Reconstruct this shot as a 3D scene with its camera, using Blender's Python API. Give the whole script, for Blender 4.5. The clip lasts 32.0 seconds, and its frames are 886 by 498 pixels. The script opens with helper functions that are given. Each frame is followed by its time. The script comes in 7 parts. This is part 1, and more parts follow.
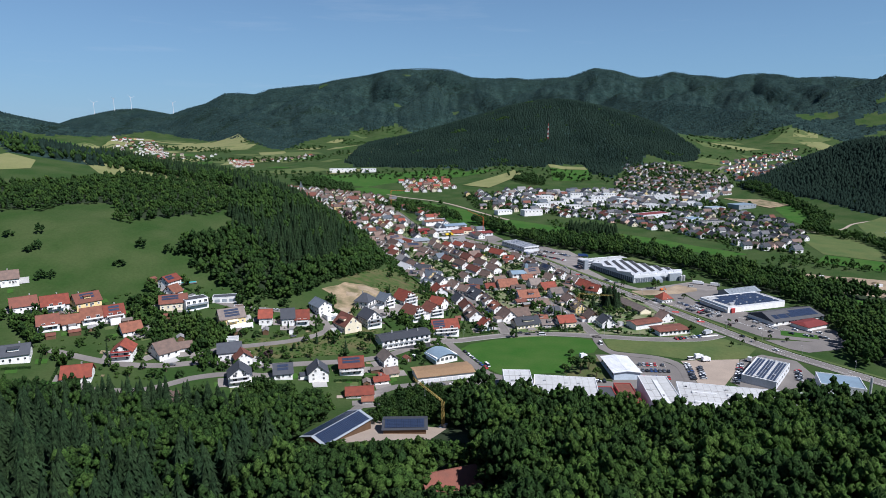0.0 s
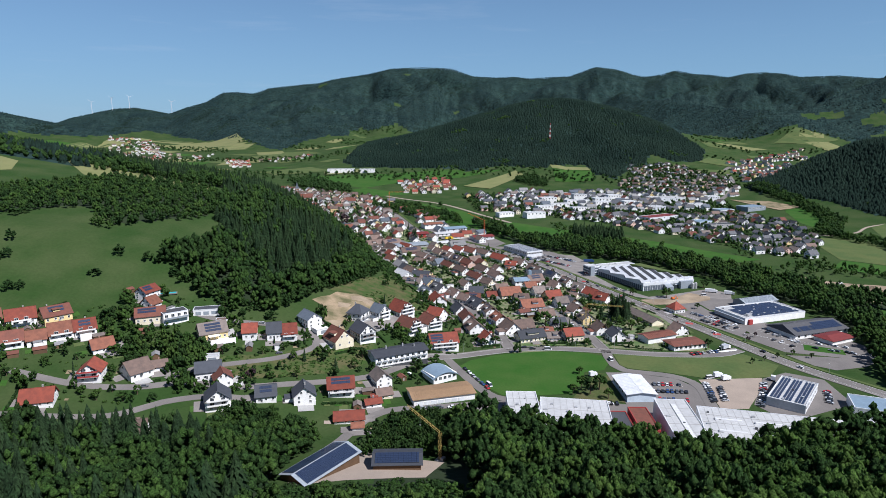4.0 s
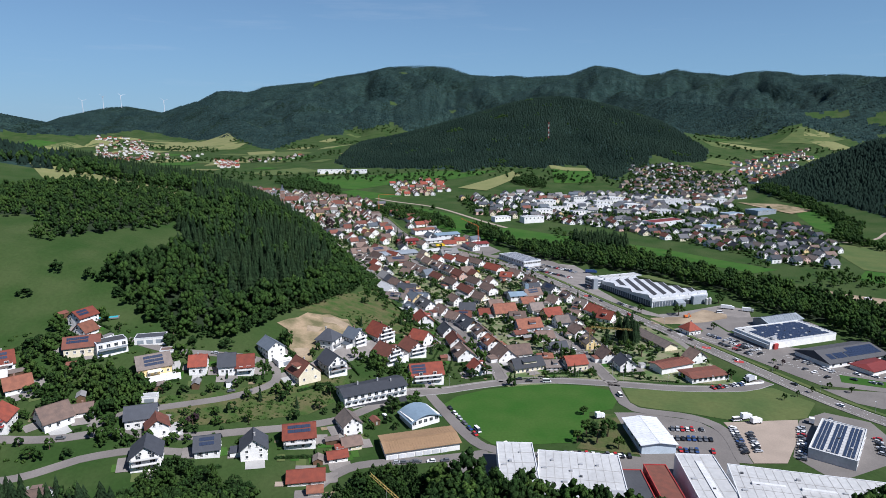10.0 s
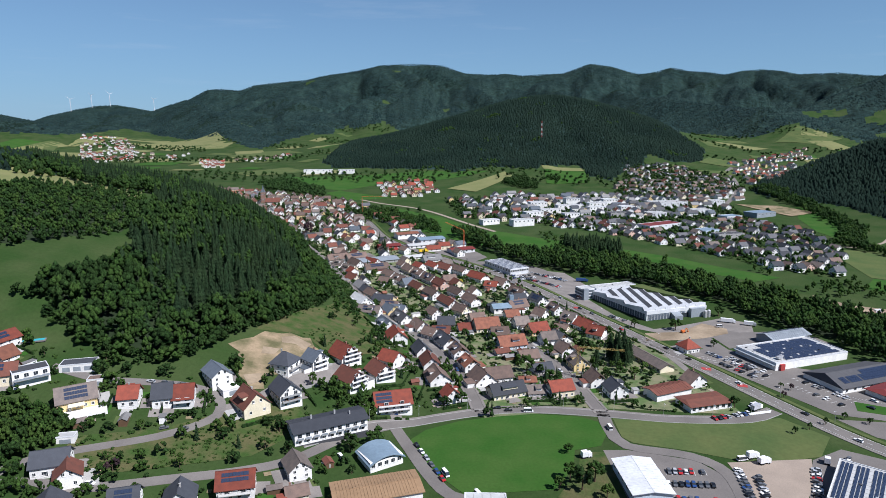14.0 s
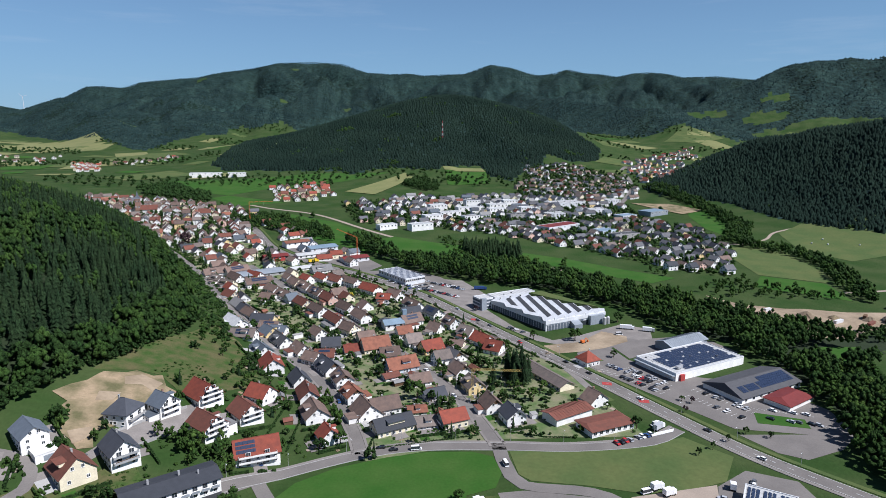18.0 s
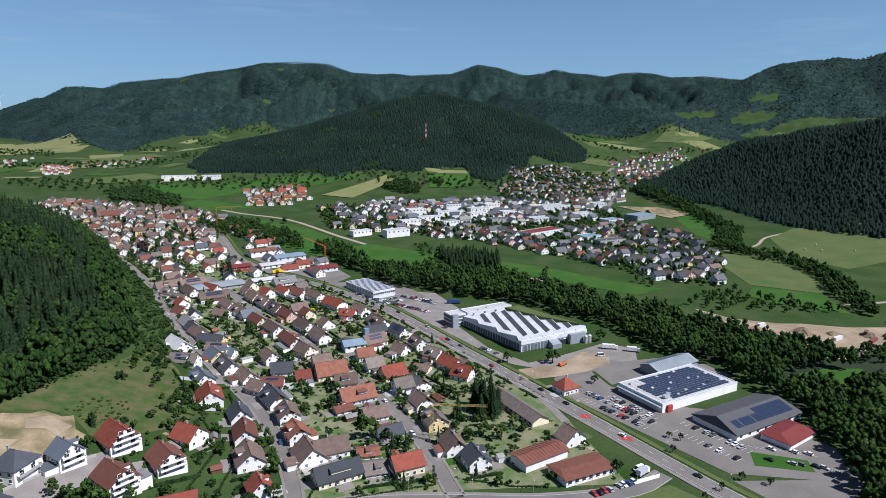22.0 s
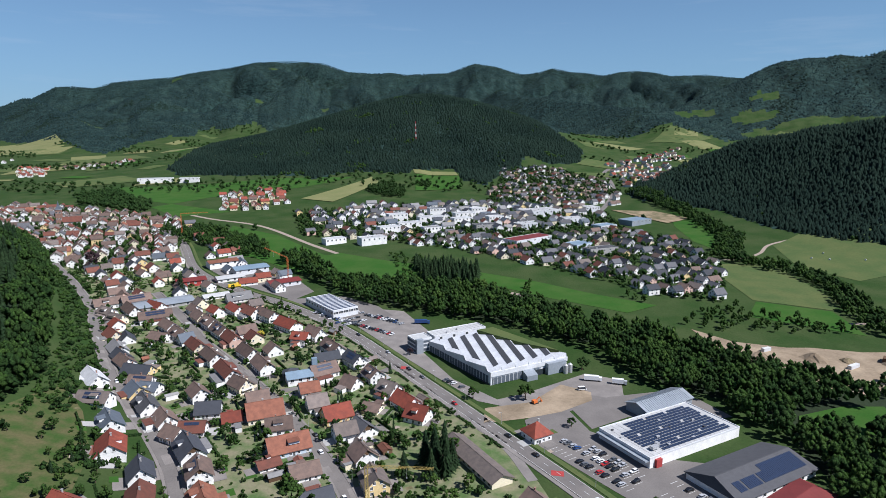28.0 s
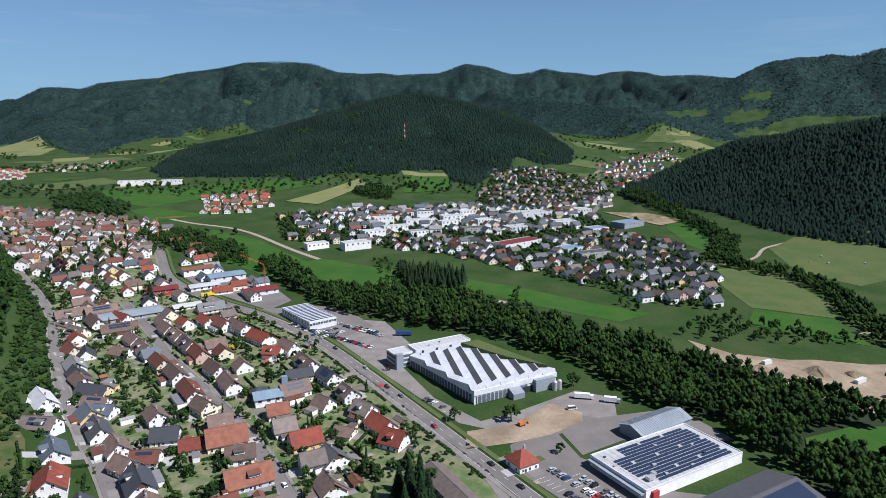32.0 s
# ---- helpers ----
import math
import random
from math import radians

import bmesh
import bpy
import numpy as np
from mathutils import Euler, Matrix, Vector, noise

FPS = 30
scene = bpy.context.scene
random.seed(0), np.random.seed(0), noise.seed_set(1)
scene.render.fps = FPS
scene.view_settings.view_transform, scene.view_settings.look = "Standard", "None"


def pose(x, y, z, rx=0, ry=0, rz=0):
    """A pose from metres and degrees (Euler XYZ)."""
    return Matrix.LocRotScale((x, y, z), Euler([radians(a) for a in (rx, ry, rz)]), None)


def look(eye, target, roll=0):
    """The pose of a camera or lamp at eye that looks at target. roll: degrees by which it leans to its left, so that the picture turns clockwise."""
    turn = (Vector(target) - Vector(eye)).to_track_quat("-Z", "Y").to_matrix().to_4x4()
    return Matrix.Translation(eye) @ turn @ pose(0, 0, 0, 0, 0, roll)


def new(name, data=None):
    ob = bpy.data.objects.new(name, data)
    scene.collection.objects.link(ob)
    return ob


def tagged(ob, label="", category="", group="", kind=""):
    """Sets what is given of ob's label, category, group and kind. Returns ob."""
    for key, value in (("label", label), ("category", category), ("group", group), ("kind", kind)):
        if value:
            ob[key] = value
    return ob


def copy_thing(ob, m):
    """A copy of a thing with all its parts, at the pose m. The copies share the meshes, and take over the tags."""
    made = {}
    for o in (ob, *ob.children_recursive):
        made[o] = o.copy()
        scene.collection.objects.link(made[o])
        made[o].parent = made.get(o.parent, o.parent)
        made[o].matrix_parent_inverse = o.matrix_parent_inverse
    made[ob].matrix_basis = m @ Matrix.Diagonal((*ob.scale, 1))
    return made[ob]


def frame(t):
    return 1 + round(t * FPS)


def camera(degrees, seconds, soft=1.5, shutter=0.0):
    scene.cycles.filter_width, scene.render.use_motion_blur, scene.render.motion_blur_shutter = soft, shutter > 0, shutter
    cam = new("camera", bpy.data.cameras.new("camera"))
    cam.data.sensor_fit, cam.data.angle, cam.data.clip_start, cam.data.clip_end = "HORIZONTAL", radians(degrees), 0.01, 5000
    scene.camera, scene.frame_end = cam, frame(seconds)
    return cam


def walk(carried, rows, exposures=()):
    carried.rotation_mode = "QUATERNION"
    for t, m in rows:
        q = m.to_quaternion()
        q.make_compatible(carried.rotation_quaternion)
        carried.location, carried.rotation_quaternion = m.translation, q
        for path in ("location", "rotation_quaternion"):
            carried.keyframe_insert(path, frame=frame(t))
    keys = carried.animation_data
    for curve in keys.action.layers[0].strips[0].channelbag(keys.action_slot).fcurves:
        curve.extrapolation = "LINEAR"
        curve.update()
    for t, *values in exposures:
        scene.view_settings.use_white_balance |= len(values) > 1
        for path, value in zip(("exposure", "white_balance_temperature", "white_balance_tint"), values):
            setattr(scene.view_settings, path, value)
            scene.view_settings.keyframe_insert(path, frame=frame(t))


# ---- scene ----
cam = camera(70.74, 32.0, soft=0.6)
# seconds, place, tilt from straight down, turn, lean
PATH = [
    (0, -0.00, 0.00, 155.25, 78.960, 0.000, 0.04),
    (1, 0.05, 7.84, 155.22, 78.964, 0.011, 0.06),
    (2, 0.40, 15.94, 155.18, 78.978, 0.022, 0.09),
    (3, 0.93, 24.54, 155.13, 78.970, 0.064, 0.09),
    (3.5, 1.24, 28.98, 155.12, 78.941, 0.067, 0.07),
    (5.5, 2.98, 47.82, 155.01, 78.916, 0.058, 0.04),
    (6, 3.54, 52.69, 155.01, 78.917, 0.060, 0.04),
    (7, 4.86, 62.76, 154.93, 78.906, 0.052, 0.03),
    (8, 6.47, 73.12, 154.81, 78.871, 0.016, 0.04),
    (9, 8.61, 83.60, 154.72, 78.867, -0.018, 0.06),
    (10, 11.29, 94.26, 154.64, 78.859, -0.080, 0.06),
    (11, 14.38, 105.14, 154.52, 78.831, -0.226, 0.07),
    (12, 18.03, 116.09, 154.39, 78.809, -0.264, 0.08),
    (13, 22.15, 127.00, 154.27, 78.802, -0.188, 0.08),
    (13.5, 24.33, 132.42, 154.23, 78.784, -0.250, 0.10),
    (15.5, 33.68, 154.37, 154.13, 78.796, -3.031, 0.08),
    (16, 36.06, 159.79, 154.11, 78.784, -4.774, 0.15),
    (16.5, 38.35, 165.14, 154.10, 78.796, -6.364, 0.12),
    (17, 40.68, 170.41, 154.08, 78.811, -7.709, 0.12),
    (17.5, 43.12, 175.57, 154.08, 78.809, -8.499, 0.13),
    (18, 45.77, 180.70, 154.08, 78.804, -8.958, 0.14),
    (19, 51.59, 190.95, 154.18, 78.806, -9.467, 0.17),
    (20, 57.75, 201.27, 154.36, 78.799, -9.666, 0.14),
    (21, 63.80, 211.48, 154.60, 78.821, -9.781, 0.08),
    (22, 70.11, 221.35, 154.81, 78.837, -9.869, 0.07),
    (23, 76.65, 231.01, 154.95, 78.834, -9.943, 0.06),
    (24, 83.20, 240.32, 155.00, 78.837, -9.983, 0.05),
    (25, 89.69, 249.03, 154.97, 78.824, -9.955, 0.04),
    (25.5, 92.72, 253.28, 154.95, 78.809, -9.940, 0.00),
    (27.5, 103.91, 270.30, 154.62, 78.830, -9.832, -0.04),
    (28, 106.33, 274.49, 154.60, 78.832, -9.818, -0.07),
    (29, 110.57, 282.58, 154.55, 78.872, -9.755, -0.10),
    (30, 114.10, 289.72, 154.47, 78.881, -9.678, -0.12),
    (31, 116.74, 295.72, 154.36, 78.913, -9.664, -0.11),
    (31.5, 117.80, 298.22, 154.33, 78.907, -10.085, -0.11),
    (32, 118.78, 300.51, 154.30, 78.869, -10.489, -0.18),
]
walk(cam, [(t, pose(x, y, z, tilt, 0, turn) @ pose(0, 0, 0, 0, 0, lean)) for t, x, y, z, tilt, turn, lean in PATH], [(0, 0.46, 5760, 14), (32, 0.46, 5760, 14)])

# ---- light ----
SUN_TURN, SUN_HEIGHT = 126, 50   # degrees clockwise from +y, and above the horizon
world = bpy.data.worlds.new("world")
scene.world = world
world.use_nodes = True
sky = world.node_tree.nodes.new("ShaderNodeTexSky")
sky.sky_type, sky.sun_disc = "NISHITA", False
sky.sun_elevation, sky.sun_rotation = radians(SUN_HEIGHT), radians(SUN_TURN)
sky.air_density, sky.dust_density, sky.ozone_density, sky.altitude = 0.85, 0.0, 2.4, 1200
background = world.node_tree.nodes["Background"]
background.inputs["Strength"].default_value = 0.062
world.node_tree.links.new(sky.outputs["Color"], background.inputs["Color"])
sun = new("sun", bpy.data.lights.new("sun", "SUN"))
sun.data.energy, sun.data.angle, sun.data.color = 5.0, radians(0.53), (1.0, 0.95, 0.87)
sun.matrix_world = look((0, 0, 400), (-math.sin(radians(SUN_TURN)) * 100, -math.cos(radians(SUN_TURN)) * 100, 400 - 100 * math.tan(radians(SUN_HEIGHT))))

# thin wisps of high cloud over a pale summer haze low in the sky
aim = world.node_tree.nodes.new("ShaderNodeTexCoord")
shape_wisps = world.node_tree.nodes.new("ShaderNodeMapping")
shape_wisps.inputs["Scale"].default_value = (1.3, 1.3, 14.0)
wisps = world.node_tree.nodes.new("ShaderNodeTexNoise")
wisps.inputs["Scale"].default_value, wisps.inputs["Detail"].default_value, wisps.inputs["Roughness"].default_value = 2.6, 7, 0.62
faint = world.node_tree.nodes.new("ShaderNodeMapRange")
faint.inputs["From Min"].default_value, faint.inputs["From Max"].default_value, faint.inputs["To Max"].default_value = 0.58, 0.85, 0.22
veil = world.node_tree.nodes.new("ShaderNodeMix")
veil.data_type = "RGBA"
veil.inputs["B"].default_value = (7.0, 7.6, 8.2, 1)
world.node_tree.links.new(aim.outputs["Generated"], shape_wisps.inputs["Vector"])
world.node_tree.links.new(shape_wisps.outputs["Vector"], wisps.inputs["Vector"])
world.node_tree.links.new(wisps.outputs["Fac"], faint.inputs["Value"])
world.node_tree.links.new(faint.outputs["Result"], veil.inputs["Factor"])
low_air = world.node_tree.nodes.new("ShaderNodeSeparateXYZ")
rise_of_haze = world.node_tree.nodes.new("ShaderNodeMapRange")
rise_of_haze.inputs["From Min"].default_value, rise_of_haze.inputs["From Max"].default_value = 0.0, 0.34
rise_of_haze.inputs["To Min"].default_value, rise_of_haze.inputs["To Max"].default_value = 0.82, 0.0
haze = world.node_tree.nodes.new("ShaderNodeMix")
haze.data_type = "RGBA"
haze.inputs["B"].default_value = (2.55, 4.7, 6.3, 1)
world.node_tree.links.new(aim.outputs["Generated"], low_air.inputs["Vector"])
world.node_tree.links.new(low_air.outputs["Z"], rise_of_haze.inputs["Value"])
world.node_tree.links.new(rise_of_haze.outputs["Result"], haze.inputs["Factor"])
world.node_tree.links.new(sky.outputs["Color"], haze.inputs["A"])
world.node_tree.links.new(haze.outputs["Result"], veil.inputs["A"])
world.node_tree.links.new(veil.outputs["Result"], background.inputs["Color"])

# ---- materials ----
def mat(name, colour, rough=0.8, metal=0.0, other=None, scale=0.3, fine=None, bump=0.0, spread=0.0, spec=0.3, island=0.0, leafy=0.0, contrast=0.5):
    """A surface: its colour, a second one in broad patches, finer grain, relief, and a spread of tone from object to object."""
    m = bpy.data.materials.new(name)
    m.use_nodes = True
    t = m.node_tree
    b = t.nodes["Principled BSDF"]
    b.inputs["Roughness"].default_value, b.inputs["Metallic"].default_value = rough, metal
    b.inputs["Specular IOR Level"].default_value = spec
    geo = t.nodes.new("ShaderNodeNewGeometry")
    n1 = t.nodes.new("ShaderNodeTexNoise")
    n1.inputs["Scale"].default_value, n1.inputs["Detail"].default_value = scale, 5
    t.links.new(geo.outputs["Position"], n1.inputs["Vector"])
    ramp = t.nodes.new("ShaderNodeMapRange")
    ramp.inputs["From Min"].default_value, ramp.inputs["From Max"].default_value = 0.35, 0.65
    t.links.new(n1.outputs["Fac"], ramp.inputs["Value"])
    mix = t.nodes.new("ShaderNodeMix")
    mix.data_type = "RGBA"
    mix.inputs["A"].default_value = (*colour, 1)
    mix.inputs["B"].default_value = (*(other or [c * 0.86 for c in colour]), 1)
    t.links.new(ramp.outputs["Result"], mix.inputs["Factor"])
    last = mix.outputs["Result"]
    n2 = t.nodes.new("ShaderNodeTexNoise")
    n2.inputs["Scale"].default_value, n2.inputs["Detail"].default_value = fine or scale * 9, 4
    t.links.new(geo.outputs["Position"], n2.inputs["Vector"])
    hsv = t.nodes.new("ShaderNodeHueSaturation")
    tone = t.nodes.new("ShaderNodeMapRange")
    tone.inputs["To Min"].default_value, tone.inputs["To Max"].default_value = (1 - contrast, 1 + contrast) if leafy else (0.78, 1.22)
    if leafy:
        tone.inputs["From Min"].default_value, tone.inputs["From Max"].default_value = 0.33, 0.67
    t.links.new(n2.outputs["Fac"], tone.inputs["Value"])
    value = tone.outputs["Result"]
    if spread:
        info = t.nodes.new("ShaderNodeObjectInfo")
        wide = t.nodes.new("ShaderNodeMapRange")
        wide.inputs["To Min"].default_value, wide.inputs["To Max"].default_value = 1 - spread, 1 + spread
        t.links.new(info.outputs["Random"], wide.inputs["Value"])
        times = t.nodes.new("ShaderNodeMath")
        times.operation = "MULTIPLY"
        t.links.new(value, times.inputs[0]), t.links.new(wide.outputs["Result"], times.inputs[1])
        value = times.outputs["Value"]
    if island:
        wide = t.nodes.new("ShaderNodeMapRange")
        wide.inputs["To Min"].default_value, wide.inputs["To Max"].default_value = 1 - island, 1 + island
        t.links.new(geo.outputs["Random Per Island"], wide.inputs["Value"])
        times = t.nodes.new("ShaderNodeMath")
        times.operation = "MULTIPLY"
        t.links.new(value, times.inputs[0]), t.links.new(wide.outputs["Result"], times.inputs[1])
        value = times.outputs["Value"]
    t.links.new(value, hsv.inputs["Value"])
    t.links.new(last, hsv.inputs["Color"])
    t.links.new(hsv.outputs["Color"], b.inputs["Base Color"])
    if leafy:
        through_light = t.nodes.new("ShaderNodeBsdfTranslucent")
        both = t.nodes.new("ShaderNodeMixShader")
        both.inputs["Fac"].default_value = leafy
        t.links.new(hsv.outputs["Color"], through_light.inputs["Color"])
        t.links.new(b.outputs["BSDF"], both.inputs[1]), t.links.new(through_light.outputs["BSDF"], both.inputs[2])
        t.links.new(both.outputs["Shader"], t.nodes["Material Output"].inputs["Surface"])
    if bump:
        bp = t.nodes.new("ShaderNodeBump")
        bp.inputs["Strength"].default_value, bp.inputs["Distance"].default_value = 0.8, bump
        t.links.new(n2.outputs["Fac"], bp.inputs["Height"])
        t.links.new(bp.outputs["Normal"], b.inputs["Normal"])
    return m


M = {
    "grass": mat("grass", (0.026, 0.054, 0.013), 0.95, other=(0.047, 0.069, 0.023), scale=0.028, fine=0.5, bump=0.5, spec=0.08),
    "lawn": mat("lawn", (0.030, 0.086, 0.013), 0.95, other=(0.046, 0.096, 0.019), scale=0.05, fine=0.7, spec=0.08),
    "dry_grass": mat("dry_grass", (0.092, 0.112, 0.040), 0.95, other=(0.066, 0.098, 0.033), scale=0.04, fine=0.5, spec=0.08),
    "rough": mat("rough_grass", (0.040, 0.074, 0.018), 0.95, other=(0.095, 0.090, 0.040), scale=0.12, fine=0.9, bump=0.4, spec=0.08),
    "hay": mat("hay", (0.173, 0.173, 0.067), 0.95, other=(0.140, 0.153, 0.053), scale=0.03, fine=0.4),
    "garden": mat("garden", (0.070, 0.120, 0.034), 0.95, other=(0.190, 0.178, 0.105), scale=0.13, fine=0.9, bump=0.2),
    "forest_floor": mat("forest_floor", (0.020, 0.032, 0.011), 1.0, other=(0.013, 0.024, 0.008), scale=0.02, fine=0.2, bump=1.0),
    # distant canopy; the blue of haze is put into its base colour
    "hazed_wood": mat("hazed_wood", (0.013, 0.028, 0.025), 1.0, other=(0.020, 0.039, 0.032), scale=0.009, fine=0.05, bump=6.0, leafy=0.02, spec=0.1),
    "earth": mat("earth", (0.300, 0.225, 0.140), 1.0, other=(0.105, 0.098, 0.045), scale=0.09, fine=0.8, bump=0.5),
    "sand": mat("sand", (0.320, 0.250, 0.170), 1.0, other=(0.190, 0.145, 0.095), scale=0.05, fine=0.5, bump=0.4),
    "gravel": mat("gravel", (0.315, 0.255, 0.203), 1.0, other=(0.277, 0.225, 0.180), scale=0.1, fine=2.0),
    "asphalt": mat("asphalt", (0.172, 0.156, 0.142), 0.95, other=(0.138, 0.125, 0.115), scale=0.06, fine=1.5),
    "paving": mat("paving", (0.222, 0.200, 0.182), 0.9, other=(0.172, 0.156, 0.142), scale=0.12, fine=1.5),
    "marking": mat("marking", (0.7, 0.7, 0.68), 0.8, scale=1.0),
    "red_paint": mat("red_paint", (0.36, 0.05, 0.045), 0.8, scale=1.0),
    "plaster": mat("plaster", (0.80, 0.785, 0.75), 0.9, scale=0.25, spread=0.05),
    "cream": mat("cream", (0.74, 0.66, 0.48), 0.9, scale=0.25, spread=0.06),
    "yellow": mat("yellow", (0.72, 0.55, 0.27), 0.9, scale=0.25, spread=0.06),
    "bluish": mat("bluish", (0.55, 0.63, 0.70), 0.9, scale=0.25, spread=0.06),
    "rosy": mat("rosy", (0.62, 0.42, 0.34), 0.9, scale=0.25, spread=0.06),
    "stone": mat("stone", (0.280, 0.168, 0.126), 0.9, other=(0.238, 0.140, 0.105), scale=0.3, fine=2.5),
    "concrete": mat("concrete", (0.336, 0.328, 0.312), 0.9, scale=0.2, spread=0.1),
    "white_metal": mat("white_metal", (0.651, 0.660, 0.669), 0.5, scale=0.12, fine=0.8, spec=0.5),
    "grey_metal": mat("grey_metal", (0.270, 0.300, 0.330), 0.5, scale=0.12, fine=0.8, spec=0.5, spread=0.1),
    "blue_metal": mat("blue_metal", (0.188, 0.255, 0.315), 0.5, scale=0.12, fine=0.8, spec=0.5),
    "red_metal": mat("red_metal", (0.170, 0.034, 0.030), 0.6, scale=0.12, fine=0.8),
    "membrane": mat("membrane", (0.439, 0.439, 0.431), 0.8, other=(0.373, 0.373, 0.366), scale=0.06, fine=0.5),
    "dark_membrane": mat("dark_membrane", (0.06, 0.062, 0.068), 0.85, scale=0.1, fine=0.8),
    "wood": mat("wood", (0.119, 0.070, 0.038), 0.85, scale=0.4, fine=3, spread=0.3),
    "brown": mat("roof_brown", (0.158, 0.108, 0.086), 0.85, other=(0.116, 0.083, 0.069), scale=0.4, fine=3, spread=0.28),
    "brownred": mat("roof_brownred", (0.163, 0.060, 0.041), 0.85, other=(0.126, 0.052, 0.037), scale=0.4, fine=3, spread=0.2),
    "red": mat("roof_red", (0.225, 0.056, 0.034), 0.85, other=(0.165, 0.045, 0.030), scale=0.4, fine=3, spread=0.25),
    "terracotta": mat("roof_terracotta", (0.205, 0.082, 0.050), 0.85, other=(0.150, 0.062, 0.040), scale=0.4, fine=3, spread=0.25),
    "dark": mat("roof_dark", (0.052, 0.056, 0.066), 0.75, scale=0.4, fine=3, spread=0.25),
    "darkgrey": mat("roof_darkgrey", (0.092, 0.092, 0.098), 0.8, scale=0.4, fine=3, spread=0.25),
    "slate": mat("roof_slate", (0.104, 0.122, 0.145), 0.7, scale=0.4, fine=3, spread=0.25),
    "grey": mat("roof_grey", (0.216, 0.211, 0.208), 0.8, scale=0.4, fine=3, spread=0.2),
    "greybrown": mat("roof_greybrown", (0.180, 0.146, 0.126), 0.85, other=(0.136, 0.113, 0.101), scale=0.4, fine=3, spread=0.25),
    "white": mat("roof_white", (0.589, 0.589, 0.589), 0.7, scale=0.4, fine=2),
    "ochre": mat("roof_ochre", (0.294, 0.189, 0.105), 0.7, scale=0.1, fine=0.7),
    "glass": mat("window_glass", (0.035, 0.042, 0.05), 0.08, scale=1, spec=0.6),
    "solar": mat("solar_panel", (0.026, 0.038, 0.072), 0.3, scale=1, spec=0.5),
    "bark": mat("bark", (0.10, 0.07, 0.045), 1.0, scale=1.0, fine=6),
    "conifer": mat("conifer", (0.016, 0.034, 0.014), 0.95, other=(0.026, 0.047, 0.018), scale=0.05, fine=1.3, island=0.25, bump=0.6, leafy=0.3, spec=0.12),
    # trees of far hills and mountains, bluish distance haze mixed into both colours
    "hazed_green": mat("hazed_green", (0.0105, 0.023, 0.017), 0.95, other=(0.017, 0.033, 0.023), scale=0.008, fine=0.3, island=0.18, contrast=0.25, leafy=0.3, spec=0.1),
    "hazed_blue": mat("hazed_blue", (0.0145, 0.031, 0.032), 0.95, other=(0.023, 0.045, 0.041), scale=0.006, fine=0.03, island=0.15, contrast=0.3, leafy=0.3, spec=0.1),
    "leaf": mat("leaf", (0.034, 0.074, 0.016), 0.95, other=(0.054, 0.100, 0.022), scale=0.07, fine=1.5, island=0.25, bump=1.0, leafy=0.35, spec=0.12),
    "leaf_dark": mat("leaf_dark", (0.026, 0.058, 0.016), 0.95, other=(0.039, 0.076, 0.020), scale=0.07, fine=1.5, island=0.3, bump=1.0, leafy=0.4, spec=0.12),
    "leaf_light": mat("leaf_light", (0.054, 0.106, 0.022), 0.95, other=(0.074, 0.126, 0.028), scale=0.07, fine=1.5, island=0.3, bump=1.0, leafy=0.4, spec=0.12),
    "leaf_copper": mat("leaf_copper", (0.022, 0.012, 0.016), 0.95, other=(0.035, 0.018, 0.02), scale=0.1, fine=1.0, island=0.3),
    "leaf_gold": mat("leaf_gold", (0.38, 0.30, 0.03), 0.95, other=(0.3, 0.25, 0.03), scale=0.2, fine=1.0, island=0.3),
    "tyre": mat("tyre", (0.02, 0.02, 0.02), 0.9, scale=2),
    "crane_yellow": mat("crane_yellow", (0.42, 0.31, 0.09), 0.6, scale=0.5),
    "crane_red": mat("crane_red", (0.6, 0.16, 0.05), 0.6, scale=0.5),
    "steel": mat("steel", (0.5, 0.5, 0.5), 0.5, metal=0.4, scale=0.5),
    "orange": mat("orange", (0.6, 0.15, 0.03), 0.6, scale=0.5),
    "pool_water": mat("pool_water", (0.06, 0.42, 0.5), 0.1, scale=0.5),
}
for paint, tone in {"black": (0.012, 0.012, 0.014), "white": (0.8, 0.8, 0.8), "silver": (0.42, 0.43, 0.45), "grey": (0.12, 0.125, 0.135),
                    "blue": (0.03, 0.07, 0.2), "red": (0.42, 0.03, 0.03), "yellow": (0.75, 0.5, 0.03)}.items():
    M["car_" + paint] = mat("car_paint_" + paint, tone, 0.25, scale=2, spec=0.5)

# ---- the lie of the land ----
def smooth(a, b, v):
    u = np.clip((v - a) / (b - a), 0, 1)
    return u * u * (3 - 2 * u)


def ridge(x, y, line, near, far, power=1.6, full=0.0):
    """Height over the floor of a ridge: its crest line, and the widths of its flanks to the right and to the left of it;
    full: the height at which the flanks reach their widths."""
    out = None
    for (ax, ay, ah), (bx, by, bh) in zip(line, line[1:]):
        dx, dy = bx - ax, by - ay
        u = np.clip(((x - ax) * dx + (y - ay) * dy) / (dx * dx + dy * dy), 0, 1)
        ex, ey = x - ax - u * dx, y - ay - u * dy
        side = np.where(dx * ey - dy * ex > 0, far, near)
        top = ah + u * (bh - ah)
        if full:
            side = side * (0.25 + 0.75 * np.clip(top / full, 0, 1))
        d = np.hypot(ex, ey) / side
        h = top * np.exp(-d ** power)
        out = h if out is None else np.maximum(out, h)
    return out


